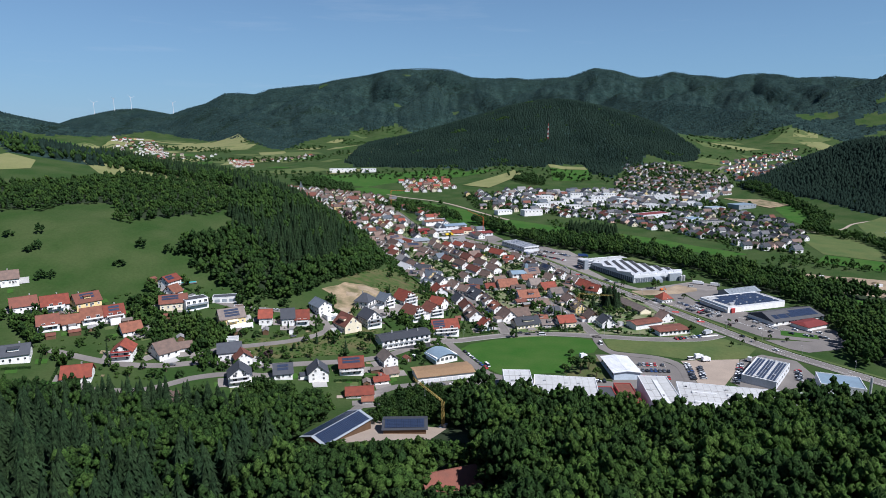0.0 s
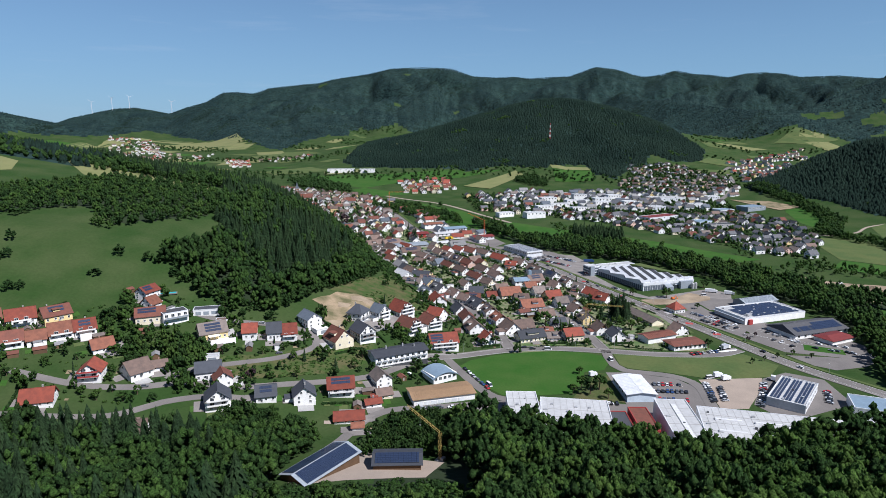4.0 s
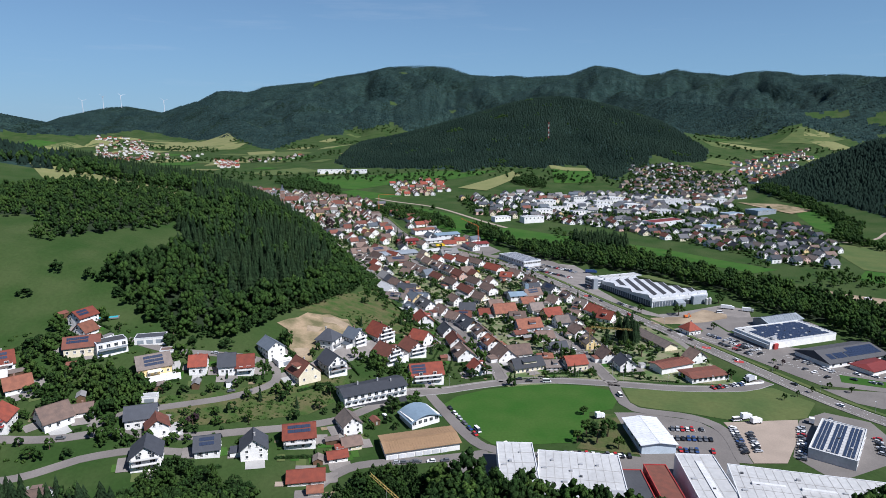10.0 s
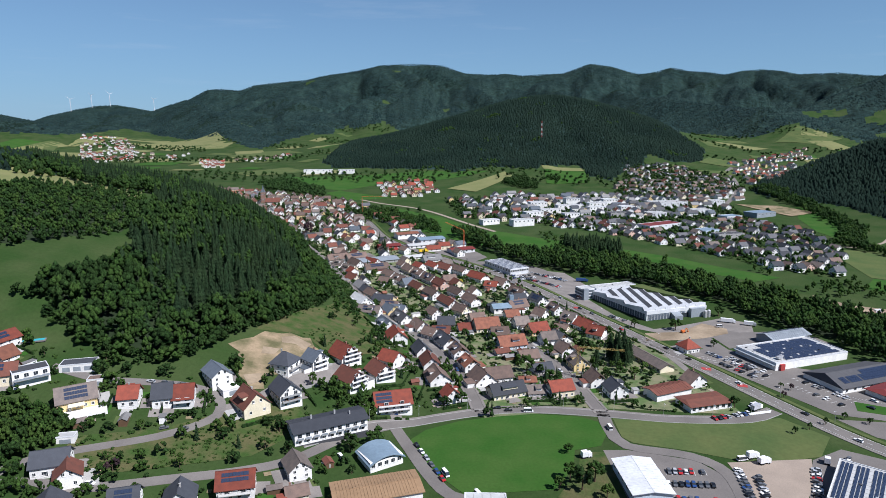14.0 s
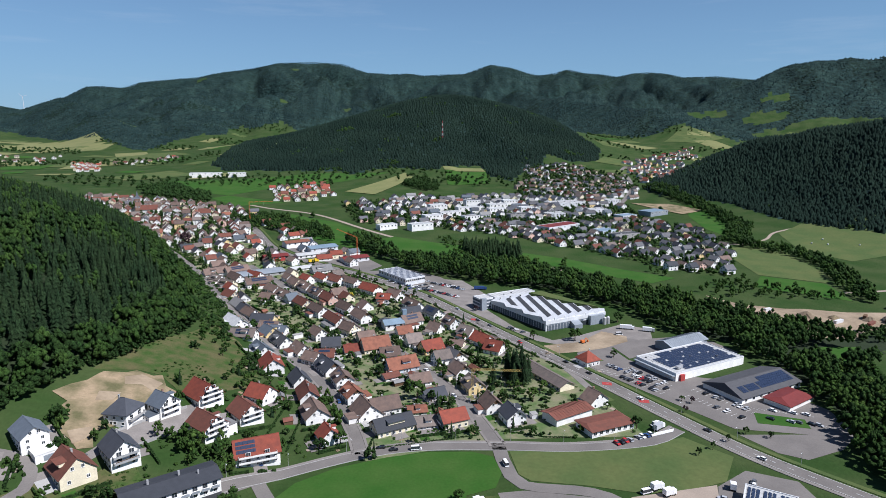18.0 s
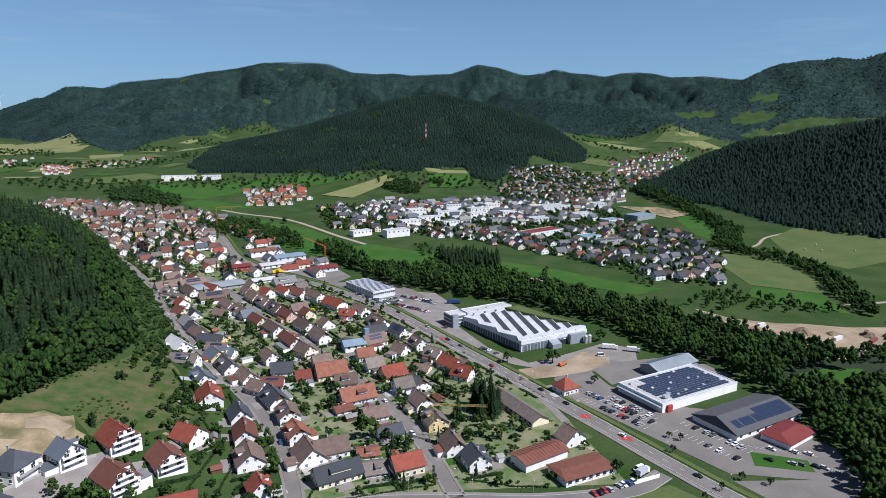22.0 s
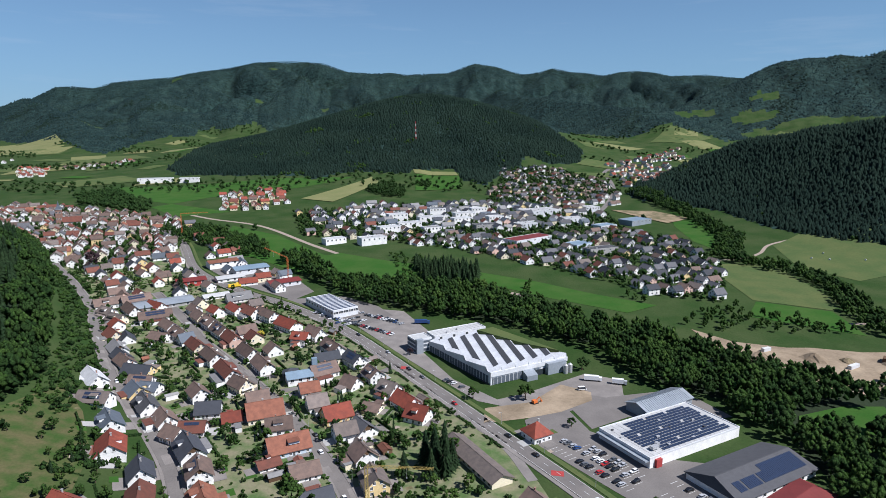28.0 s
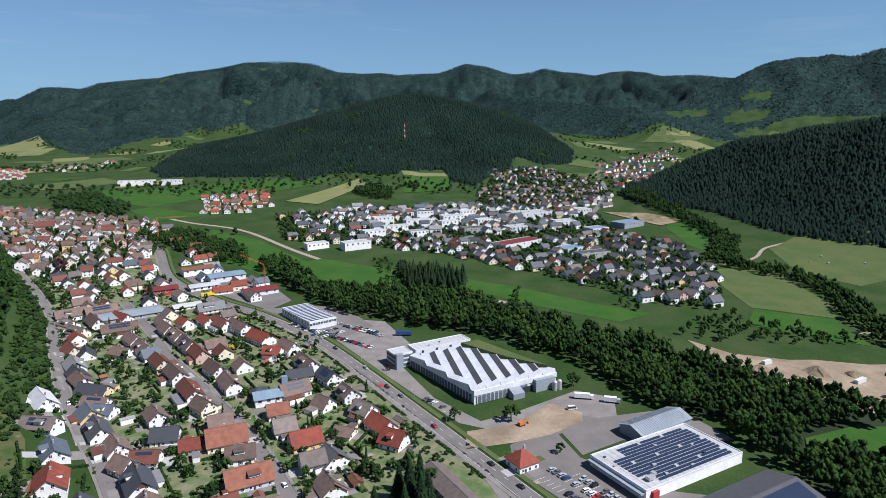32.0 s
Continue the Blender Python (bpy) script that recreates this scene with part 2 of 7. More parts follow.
# foot of the western hillside, south to north; the hill rises to the left of it
FOOT = [(-190, -300), (-160, 150), (-100, 290), (-20, 370), (15, 440), (25, 520), (10, 585), (-12, 650), (-62, 760), (-122, 900), (-205, 1060), (-430, 1250), (-900, 1550), (-2500, 2300)]
MID = [(-270, 1880, 8), (-161, 2050, 40), (-64, 2200, 64), (37, 2300, 90), (148, 2380, 128), (306, 2440, 172), (420, 2470, 206), (520, 2450, 160), (590, 2370, 86), (635, 2230, 40), (665, 2100, 22), (680, 1990, 4)]
RIGHT = [(1900, 700, 330), (1350, 900, 235), (1010, 1100, 164), (960, 1230, 138), (905, 1320, 116), (882, 1385, 90), (858, 1425, 60), (846, 1450, 30)]
# lesser ridges in front of the skyline: the hill at the valley's mouth, two spurs of the western massif, the spur behind the middle hill, the eastern massif
LESSER = [([(-2100, 2700, 175), (-1914, 2800, 140), (-1851, 2844, 130), (-1794, 2882, 118), (-1699, 2825, 100), (-1606, 2765, 70), (-1523, 2698, 40)], 260, 320),
          ([(-1388, 3763, 195), (-1033, 3254, 112), (-770, 2850, 62), (-660, 2560, 12)], 190, 200),
          ([(-756, 4100, 190), (-705, 3551, 160), (-555, 3071, 84), (-440, 2800, 40)], 200, 210),
          ([(931, 3920, 215), (1022, 3481, 225), (1132, 3128, 200), (1254, 2863, 166), (1305, 2672, 148), (1324, 2493, 106), (1289, 2282, 60)], 260, 300),
          ([(2574, 2489, 385), (2405, 2665, 385), (2242, 2812, 388), (2080, 2814, 366), (1919, 2810, 312), (1777, 2787, 240), (1634, 2759, 180), (1520, 2711, 134)], 330, 420)]
FAR_DISTANCE = 4600.0
FAR_SKYLINE = [(-48, 2.98), (-40, 2.18), (-35, 0.78), (-32.5, 0.28), (-31.6, 0.63), (-29.5, 1.13), (-28.3, 1.38), (-26.9, 1.48), (-25.4, 1.23), (-24.3, 1.03), (-22.9, 1.6), (-21.5, 1.96), (-19.9, 2.88), (-18.8, 2.96), (-17.4, 2.86),
               (-16.2, 3.28), (-14.1, 3.53), (-11.7, 3.8), (-10.5, 4.14), (-8.3, 4.52), (-6.8, 4.82), (-5.3, 5.13), (-2.3, 5.25), (0.2, 5.11), (2.2, 4.48), (4.25, 4.38), (5.75, 4.42), (7.25, 4.26), (9.0, 4.34), (10.7, 4.38), (11.9, 4.78),
               (13.0, 5.23), (14.7, 5.01), (16.4, 4.47), (17.3, 4.26), (18.5, 4.42), (19.8, 4.7), (21.1, 4.35), (22.7, 4.22), (23.9, 4.04), (25.2, 4.31), (26.4, 4.4), (28.0, 4.21), (29.2, 3.91), (31.8, 3.94), (34.2, 3.63), (40.0, 3.58), (55.0, 3.58)]


def hillside(x, y):
    """Height of the western hill over the floor."""
    best, sign = np.full(np.shape(x), 1e9), np.zeros(np.shape(x))
    for (ax, ay), (bx, by) in zip(FOOT, FOOT[1:]):
        dx, dy = bx - ax, by - ay
        u = np.clip(((x - ax) * dx + (y - ay) * dy) / (dx * dx + dy * dy), 0, 1)
        d = np.hypot(x - ax - u * dx, y - ay - u * dy)
        left = dx * (y - ay) - dy * (x - ax) > 0
        sign = np.where(d < best, left, sign)
        best = np.minimum(d, best)
    d = best * sign
    steep = np.interp(y, [150, 300, 411, 458, 564, 680, 780, 900, 1100, 1500], [0.13, 0.15, 0.19, 0.23, 0.36, 0.55, 0.72, 0.78, 0.6, 0.3])
    cap = 96 + 0.16 * np.clip(-x - 420, 0, 1500)
    d = d * d / (d + 14)
    return cap * np.tanh(steep * d / cap)


WAVES = {}


def wave(x, y, size, seed):
    """Smooth noise for whole arrays."""
    if seed not in WAVES:
        rng = np.random.RandomState(seed)
        WAVES[seed] = [(rng.uniform(0, 6.283), rng.uniform(0, 6.283), rng.uniform(0.6, 1.5)) for _ in range(6)]
    out = 0 * x
    for a, p, s in WAVES[seed]:
        out = out + np.sin((x * math.cos(a) + y * math.sin(a)) / (size * s) + p)
    return out / 6


def height(x, y):
    x, y = np.asarray(x, float), np.asarray(y, float)
    floor = -3 + 0.028 * np.clip(y - 640, 0, 900) + 0.03 * np.clip(y - 1540, 0, 3000)
    west = hillside(x, y)
    mid = ridge(x, y, MID, 540, 140, 1.8, 190)
    right = ridge(x, y, RIGHT, 205, 205, 2.2, 160)
    front = 46 * smooth(338, 120, y) + 3 * np.exp(-((x + 30) / 60) ** 2 - ((y - 290) / 34) ** 2)
    if np.size(y) and np.max(y) < 1400 and np.max(np.abs(x)) < 1000:
        total = (west ** 3 + mid ** 3 + right ** 3) ** (1 / 3)
        bumps = wave(x, y, 60, 3) * np.clip(total / 40, 0, 1) * 3 + wave(x, y, 170, 4) * np.clip(total / 80, 0, 1) * 8
        return floor + total + front + bumps * smooth(20, 60, total)
    dist = np.hypot(x - 40, y - 150)
    turn = np.degrees(np.arctan2(x - 40, y - 150))
    knots = np.array(FAR_SKYLINE)
    top = 155 - floor + FAR_DISTANCE * np.tan(np.radians(np.interp(turn, knots[:, 0], knots[:, 1])))
    foot = np.interp(turn, [-45, -30, -22, -12, 0, 12, 24, 32, 40, 50], [2300, 3300, 2900, 2500, 2600, 2700, 2600, 2400, 2000, 1800])
    rise = np.clip((dist - foot) / (FAR_DISTANCE - foot), 0, 1.0)
    bend = 1.1 * np.sin(dist / 330 + turn * 0.21) + 0.6 * np.sin(dist / 140 - turn * 0.37)
    ravine = 0.44 * (1 - np.abs(np.sin(turn * 0.36 + 0.8 * bend))) ** 1.5 + 0.22 * (1 - np.abs(np.sin(turn * 0.93 + bend + 1.0))) + 0.07 * (1 - np.abs(np.sin(turn * 2.3 - 1.5 * bend)))
    carve = 1 - ravine * np.clip((1.0 - rise) * 3.2, 0, 1) * np.clip(rise * 5, 0, 1)
    back = np.clip(top, 0, None) * np.clip(rise ** 1.05 * carve, 0, 1) * np.where(dist > FAR_DISTANCE, np.clip(1 - (dist - FAR_DISTANCE) / 1500, 0.4, 1), 1)
    total = west ** 3 + mid ** 3 + right ** 3 + np.clip(back, 0, None) ** 3
    for line, near, far in LESSER:
        total = total + (ridge(x, y, line, near, far, 1.5) * (1 + 0.12 * wave(x, y, 95, 8))) ** 3
    total = total ** (1 / 3)
    bumps = wave(x, y, 60, 3) * np.clip(total / 40, 0, 1) * 3 + wave(x, y, 170, 4) * np.clip(total / 80, 0, 1) * 8
    return floor + total + front + bumps * smooth(20, 60, total)


# ---- building helpers ----
def arrays(name, verts, faces, materials, index=None, smooth_faces=False):
    """A mesh from arrays of vertices and of faces, all with the same number of corners."""
    verts, faces = np.asarray(verts, np.float32), np.asarray(faces, np.int32)
    me = bpy.data.meshes.new(name)
    n = faces.shape[1]
    me.vertices.add(len(verts)), me.loops.add(faces.size), me.polygons.add(len(faces))
    me.vertices.foreach_set("co", verts.ravel())
    me.loops.foreach_set("vertex_index", faces.ravel())
    me.polygons.foreach_set("loop_start", np.arange(len(faces), dtype=np.int32) * n)
    me.polygons.foreach_set("use_smooth", np.full(len(faces), smooth_faces))
    for m in materials:
        me.materials.append(m)
    if index is not None:
        me.polygons.foreach_set("material_index", np.asarray(index, np.int32))
    me.update(calc_edges=True)
    return me


class Shape:
    """Gathers boxes, prisms and slabs for one mesh."""

    def __init__(self):
        self.v, self.f, self.m = [], [], []

    def add(self, verts, faces, m=0):
        k = len(self.v)
        self.v += [tuple(v) for v in verts]
        self.f += [tuple(i + k for i in f) for f in faces]
        self.m += [m] * len(faces)
        return self

    def box(self, x, y, z, sx, sy, sz, turn=0.0, m=0, top=1.0):
        """A box standing on z; top: how much narrower its upper face is."""
        c, s = math.cos(radians(turn)), math.sin(radians(turn))
        vs = []
        for k, h in ((1.0, 0), (top, sz)):
            for a, b in ((-1, -1), (1, -1), (1, 1), (-1, 1)):
                px, py = a * sx / 2 * k, b * sy / 2 * k
                vs.append((x + px * c - py * s, y + px * s + py * c, z + h))
        return self.add(vs, [(3, 2, 1, 0), (4, 5, 6, 7), (0, 1, 5, 4), (1, 2, 6, 5), (2, 3, 7, 6), (3, 0, 4, 7)], m)

    def slab(self, corners, thick, m=0):
        """A plate under four (or more) corners given anticlockwise from above."""
        n = len(corners)
        low = [(x, y, z - thick) for x, y, z in corners]
        faces = [tuple(range(n)), tuple(range(2 * n - 1, n - 1, -1))] + [((i + 1) % n, i, n + i, n + (i + 1) % n) for i in range(n)]
        return self.add(list(corners) + low, faces, m)

    def prism(self, outline, x0, x1, m=0):
        """An outline in y and z drawn out along x."""
        n = len(outline)
        vs = [(x0, y, z) for y, z in outline] + [(x1, y, z) for y, z in outline]
        return self.add(vs, [tuple(range(n - 1, -1, -1)), tuple(range(n, 2 * n))] + [(i, (i + 1) % n, n + (i + 1) % n, n + i) for i in range(n)], m)

    def tube(self, x, y, z, r, h, sides=8, m=0, top=1.0):
        vs = [(x + r * k * math.cos(2 * math.pi * i / sides), y + r * k * math.sin(2 * math.pi * i / sides), z + h * (k != 1.0 or j)) for j, k in enumerate((1.0, top)) for i in range(sides)]
        vs = [(a, b, z if i < sides else z + h) for i, (a, b, _) in enumerate(vs)]
        return self.add(vs, [tuple(range(sides - 1, -1, -1)), tuple(range(sides, 2 * sides))] + [(i, (i + 1) % sides, sides + (i + 1) % sides, sides + i) for i in range(sides)], m)

    def bar(self, a, b, w, m=0):
        """A square bar between two points."""
        a, b = Vector(a), Vector(b)
        d = (b - a).normalized()
        u = d.cross(Vector((0, 0, 1)) if abs(d.z) < 0.9 else Vector((1, 0, 0))).normalized() * w / 2
        w2 = d.cross(u).normalized() * w / 2
        vs = [p + s * u + q * w2 for p in (a, b) for s, q in ((-1, -1), (1, -1), (1, 1), (-1, 1))]
        return self.add(vs, [(3, 2, 1, 0), (4, 5, 6, 7), (0, 1, 5, 4), (1, 2, 6, 5), (2, 3, 7, 6), (3, 0, 4, 7)], m)

    def mesh(self, name, *materials):
        me = bpy.data.meshes.new(name)
        me.from_pydata(self.v, [], self.f)
        for m in materials:
            me.materials.append(m)
        if any(self.m):
            me.polygons.foreach_set("material_index", self.m)
        me.update()
        return me


def part(name, shape, material, parent, label="", at=None):
    """One mesh under a thing or under a part; shape: a Shape or a ready mesh."""
    me = shape if isinstance(shape, bpy.types.Mesh) else shape.mesh(name, *(material if isinstance(material, tuple) else (material,)))
    ob = new(name, me)
    ob.parent = parent
    if at is not None:
        ob.matrix_basis = at
    return tagged(ob, label)


def thing(name, x, y, turn, label, category, group="", z=None):
    ob = new(name)
    ob.empty_display_size = 0.5
    ob.matrix_world = pose(x, y, float(height(x, y)) if z is None else z, 0, 0, turn)
    return tagged(ob, label, category, group)


def inside(x, y, corners):
    """Whether points lie in a polygon."""
    x, y = np.asarray(x, float), np.asarray(y, float)
    out = np.zeros(x.shape, bool)
    for (ax, ay), (bx, by) in zip(corners, corners[1:] + corners[:1]):
        if ay != by:
            out ^= ((ay > y) != (by > y)) & (x < (bx - ax) * (y - ay) / (by - ay) + ax)
    return out


# ---- woods: outlines on the plan ----
WOOD_KNOLL = [(-186, 478), (-158, 462), (-124, 462), (-108, 482), (-98, 508), (-78, 545), (-62, 600), (-62, 650), (-98, 745), (-150, 880), (-215, 1010), (-320, 1130), (-560, 1240), (-640, 1150),
              (-470, 930), (-330, 800), (-262, 790), (-222, 640), (-203, 594), (-196, 560), (-222, 520), (-206, 490)]
WOOD_STRIP = [(-222, 628), (-255, 572), (-285, 540), (-326, 604), (-381, 540), (-450, 520), (-500, 600), (-440, 680), (-400, 790), (-330, 770), (-262, 760)]
WOOD_RIVER = [(40, 985), (67, 914), (124, 806), (163, 783), (190, 756), (237, 730), (282, 668), (292, 612), (316, 577), (326, 541), (320, 506), (316, 482), (286, 415), (286, 395), (320, 380),
              (340, 440), (376, 520), (430, 540), (480, 556), (475, 584), (410, 590), (374, 620), (350, 662), (340, 697), (302, 725), (262, 773), (239, 825), (206, 838), (146, 862), (105, 886), (70, 985)]
WOOD_FRONT = [(-330, 60), (-330, 262), (-216, 300), (-168, 306), (-118, 318), (-92, 330), (-62, 318), (-66, 262), (-40, 270), (-6, 292), (4, 338), (16, 352), (30, 338), (36, 322), (60, 316),
              (86, 318), (98, 300), (140, 292), (170, 312), (240, 322), (262, 318), (262, 240), (225, 222), (170, 248), (150, 200), (160, 60)]
WOOD_RAIL = [(-80, 1195), (16, 1073), (32, 985), (-10, 1010), (-44, 1053), (-110, 1150)]
WOOD_SPRUCE = [(186, 925), (250, 890), (240, 840), (190, 862)]
WOOD_HEDGE = [(556, 880), (566, 800), (525, 715), (500, 660), (520, 655), (548, 700), (592, 800), (590, 880)]
WOOD_BROOK = [(655, 1399), (640, 1185), (600, 1010), (530, 915), (556, 850), (580, 850), (560, 905), (632, 1000), (668, 1179), (690, 1399)]


# clearings on the far mountains: centre and half widths
CLEARINGS = [(1700, 2480, 110, 60), (1640, 2330, 130, 50), (1830, 2600, 70, 40), (1560, 2600, 60, 60), (2177, 3303, 40, 60), (-848, 4540, 50, 70), (-250, 4560, 30, 50), (-260, 3700, 30, 40), (60, 3650, 40, 40), (-330, 2900, 60, 70), (-230, 2960, 45, 90), (1480, 2600, 60, 60), (700, 3300, 40, 50), (300, 3500, 50, 50), (-900, 3200, 60, 60)]


# where the distant woods begin on the slopes: bearings from the camera's path, and the rise to the lower edge
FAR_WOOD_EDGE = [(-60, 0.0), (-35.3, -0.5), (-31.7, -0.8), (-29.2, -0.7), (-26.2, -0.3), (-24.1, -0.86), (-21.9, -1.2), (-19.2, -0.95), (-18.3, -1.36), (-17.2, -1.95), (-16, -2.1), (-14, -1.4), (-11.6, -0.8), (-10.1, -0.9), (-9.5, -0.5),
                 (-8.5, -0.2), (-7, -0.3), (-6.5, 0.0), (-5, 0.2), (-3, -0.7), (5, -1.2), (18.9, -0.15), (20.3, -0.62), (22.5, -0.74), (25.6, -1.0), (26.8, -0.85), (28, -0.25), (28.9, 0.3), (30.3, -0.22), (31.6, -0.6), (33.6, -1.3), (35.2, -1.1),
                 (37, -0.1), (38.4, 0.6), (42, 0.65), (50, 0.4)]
MID_WOOD_EDGE = [(-14, -2.6), (-10.4, -3.44), (-9.9, -3.85), (-7.4, -3.8), (-4.8, -3.95), (-0.1, -4.0), (0.9, -4.35), (2, -4.0), (4, -3.65), (5.6, -3.8), (8.4, -3.95), (8.9, -3.6), (12.4, -3.6), (13.2, -4.45), (15.2, -4.85), (16, -4.1), (17.7, -3.4),
                 (18.1, -2.5), (20.4, -3.2), (22.5, -3.05), (22.7, -2.0), (26, -1)]


def wooded(x, y):
    """0 meadow, 1 floor of a wood, 2 distant wood, 3 clearing in it."""
    out = np.zeros(np.shape(x), int)
    z = height(x, y)
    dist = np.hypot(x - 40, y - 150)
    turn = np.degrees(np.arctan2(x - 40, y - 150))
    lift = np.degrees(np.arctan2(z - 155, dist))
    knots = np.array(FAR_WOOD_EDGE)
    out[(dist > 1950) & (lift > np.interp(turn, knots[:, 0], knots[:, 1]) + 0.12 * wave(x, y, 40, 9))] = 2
    # hill woods take the haze-tinted ground colour, which also lightens gaps between trees
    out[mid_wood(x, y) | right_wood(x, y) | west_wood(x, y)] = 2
    for cx, cy, w, d in CLEARINGS:
        out[(out == 2) & (((x - cx) / w) ** 2 + ((y - cy) / d) ** 2 < 0.6 + 0.5 * wave(x, y, 14, 15))] = 3
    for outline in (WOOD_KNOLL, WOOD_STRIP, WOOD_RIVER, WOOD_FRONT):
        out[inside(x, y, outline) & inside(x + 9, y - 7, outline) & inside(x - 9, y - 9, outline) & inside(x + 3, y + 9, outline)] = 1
    return out


def mid_wood(x, y):
    dist, turn = np.hypot(x - 40, y - 150), np.degrees(np.arctan2(x - 40, y - 150))
    lift, knots = np.degrees(np.arctan2(height(x, y) - 155, dist)), np.array(MID_WOOD_EDGE)
    return (y > 1450) & (y < 2900) & (ridge(x, y, MID, 540, 140, 1.8, 190) > 7) & (lift > np.interp(turn, knots[:, 0], knots[:, 1]) + 0.08 * wave(x, y, 30, 12)) & (x > -300) & (x < 790)


def right_wood(x, y):
    return ridge(x, y, RIGHT, 205, 205, 2.2, 160) > 11 + 5 * wave(x, y, 60, 13)


def west_wood(x, y):
    return (x < -420) & (y > 850) & (hillside(x, y) > 62) & (x + y * 0.9 > 180) | (x < -650) & (y > 600) & (hillside(x, y) > 105)


# the ground: one fan-shaped sheet out past the skyline
def ground_sheet():
    steps = [-350.0]
    while steps[-1] < 5150:
        steps.append(steps[-1] + 6 + max(0, steps[-1] - 600) * 0.0105)
    ys = np.array(steps)
    us = np.linspace(-1, 1, 401)
    half = 430 + np.clip(ys + 350, 0, None) * 1.12
    X, Y = us[None, :] * half[:, None] + 40, np.repeat(ys[:, None], len(us), 1)
    Z = height(X, Y)
    rough = np.random.RandomState(2).uniform(-1, 1, X.shape)
    Z = Z + rough * np.where((wooded(X, Y) == 2) & (Y > 1400), 3.0, 0.0)
    verts = np.stack([X, Y, Z], -1).reshape(-1, 3)
    r, c = len(ys), len(us)
    i = (np.arange(r - 1)[:, None] * c + np.arange(c - 1)[None]).ravel()
    faces = np.stack([i, i + 1, i + c + 1, i + c], 1)
    mid = verts[faces].mean(1)
    me = arrays("ground", verts, faces, [M["grass"], M["forest_floor"], M["hazed_wood"], M["grass"]], wooded(mid[:, 0], mid[:, 1]), True)
    return tagged(new("ground", me), "green valley floor and wooded hillsides", "ground", kind="structure")


ground = ground_sheet()


def draped(name, corners, material, label, lift=0.12, step=5.0, category="ground"):
    """A patch of the ground's cover inside an outline, laid on the land."""
    xs, ys = [c[0] for c in corners], [c[1] for c in corners]
    bm = bmesh.new()
    bm.faces.new([bm.verts.new((x, y, 0)) for x, y in corners])
    for axis, low, high in ((0, min(xs), max(xs)), (1, min(ys), max(ys))):
        cut = low + step
        while cut < high:
            n = Vector((1, 0, 0)) if axis == 0 else Vector((0, 1, 0))
            bmesh.ops.bisect_plane(bm, geom=bm.verts[:] + bm.edges[:] + bm.faces[:], plane_co=n * cut, plane_no=n)
            cut += step
    flat = np.array([v.co[:2] for v in bm.verts])
    for v, z in zip(bm.verts, height(flat[:, 0], flat[:, 1]) + lift):
        v.co.z = z
    bm.normal_update()
    if sum(f.normal.z for f in bm.faces) < 0:
        bmesh.ops.reverse_faces(bm, faces=bm.faces[:])
    me = bpy.data.meshes.new(name)
    bm.to_mesh(me), bm.free()
    me.materials.append(material)
    return tagged(new(name, me), label, category, kind="structure")


def spline(points, step=6.0):
    """A smooth line through points of the plan."""
    pts = [Vector((p[0], p[1], 0)) for p in points]
    pts = [pts[0] * 2 - pts[1]] + pts + [pts[-1] * 2 - pts[-2]]
    out = []
    for a, b, c, d in zip(pts, pts[1:], pts[2:], pts[3:]):
        n = max(2, int((c - b).length / step))
        for i in range(n):
            u = i / n
            out.append(0.5 * (2 * b + (c - a) * u + (2 * a - 5 * b + 4 * c - d) * u * u + (3 * b - a - 3 * c + d) * u ** 3))
    return out + [pts[-2]]


ROADS = []


def ribbon(name, points, width, material, label, lift=0.2, offset=0.0, edge=0.0):
    """A road or path along a line; edge: depth of the sides that it shows."""
    line = spline(points)
    mid = np.array([(p.x, p.y) for p in line])
    d = np.concatenate([mid[1:2] - mid[:1], mid[2:] - mid[:-2], mid[-1:] - mid[-2:-1]])
    d /= np.linalg.norm(d, axis=1)[:, None]
    n = np.stack([-d[:, 1], d[:, 0]], 1)
    q = mid[:, None] + n[:, None] * (offset + np.array([-0.5, -0.5, 0.0, 0.5, 0.5]) * width)[None, :, None]
    z = np.maximum(height(q[..., 0], q[..., 1]), height(mid[:, 0], mid[:, 1])[:, None] - 1.0) + lift - np.array([0.5, 0, 0, 0, 0.5])
    rows = np.concatenate([q, z[..., None]], -1)
    verts = rows.reshape(-1, 3)
    faces = [(5 * i + j + 5, 5 * i + j + 6, 5 * i + j + 1, 5 * i + j)[::-1] for i in range(len(rows) - 1) for j in range(4)]
    ob = new(name, arrays(name, verts, [f[::-1] for f in faces], [material]))
    if offset == 0:
        ROADS.append((np.array([(p.x, p.y) for p in line]), width))
    return tagged(ob, label, "road", kind="structure")


def clear_of_roads(x, y, gap=2.0):
    return all(np.hypot(line[:, 0] - x, line[:, 1] - y).min() > w / 2 + gap for line, w in ROADS)


# ---- roads ----
STREET_A = [(-179, 954), (-139, 893), (-103, 831), (-75, 763), (-40, 683), (-14, 634), (9, 593), (27, 555), (40, 515), (47, 485), (50, 462)]
STREET_B = [(-60, 870), (-19, 791), (7, 735), (34, 688), (65, 631), (87, 582), (104, 535), (113, 496), (118, 460)]
MAIN = [(-130, 1190), (-83, 1087), (-40, 951), (16, 865), (59, 817), (106, 750), (139, 682), (164, 623), (184, 573), (205, 520), (222, 475), (238, 436), (258, 402), (300, 340), (340, 290)]
RING = [(-40, 417), (-19, 433), (9, 447), (50, 461), (81, 464), (118, 459), (155, 452), (195, 452), (216, 462)]
ribbon("road_main", MAIN, 9.0, M["asphalt"], "grey asphalt main road through the valley town")
ribbon("road_ring", RING, 7.0, M["asphalt"], "grey asphalt road bending round a green")
ribbon("road_a", STREET_A, 6.0, M["asphalt"], "grey residential street at the foot of the hill")
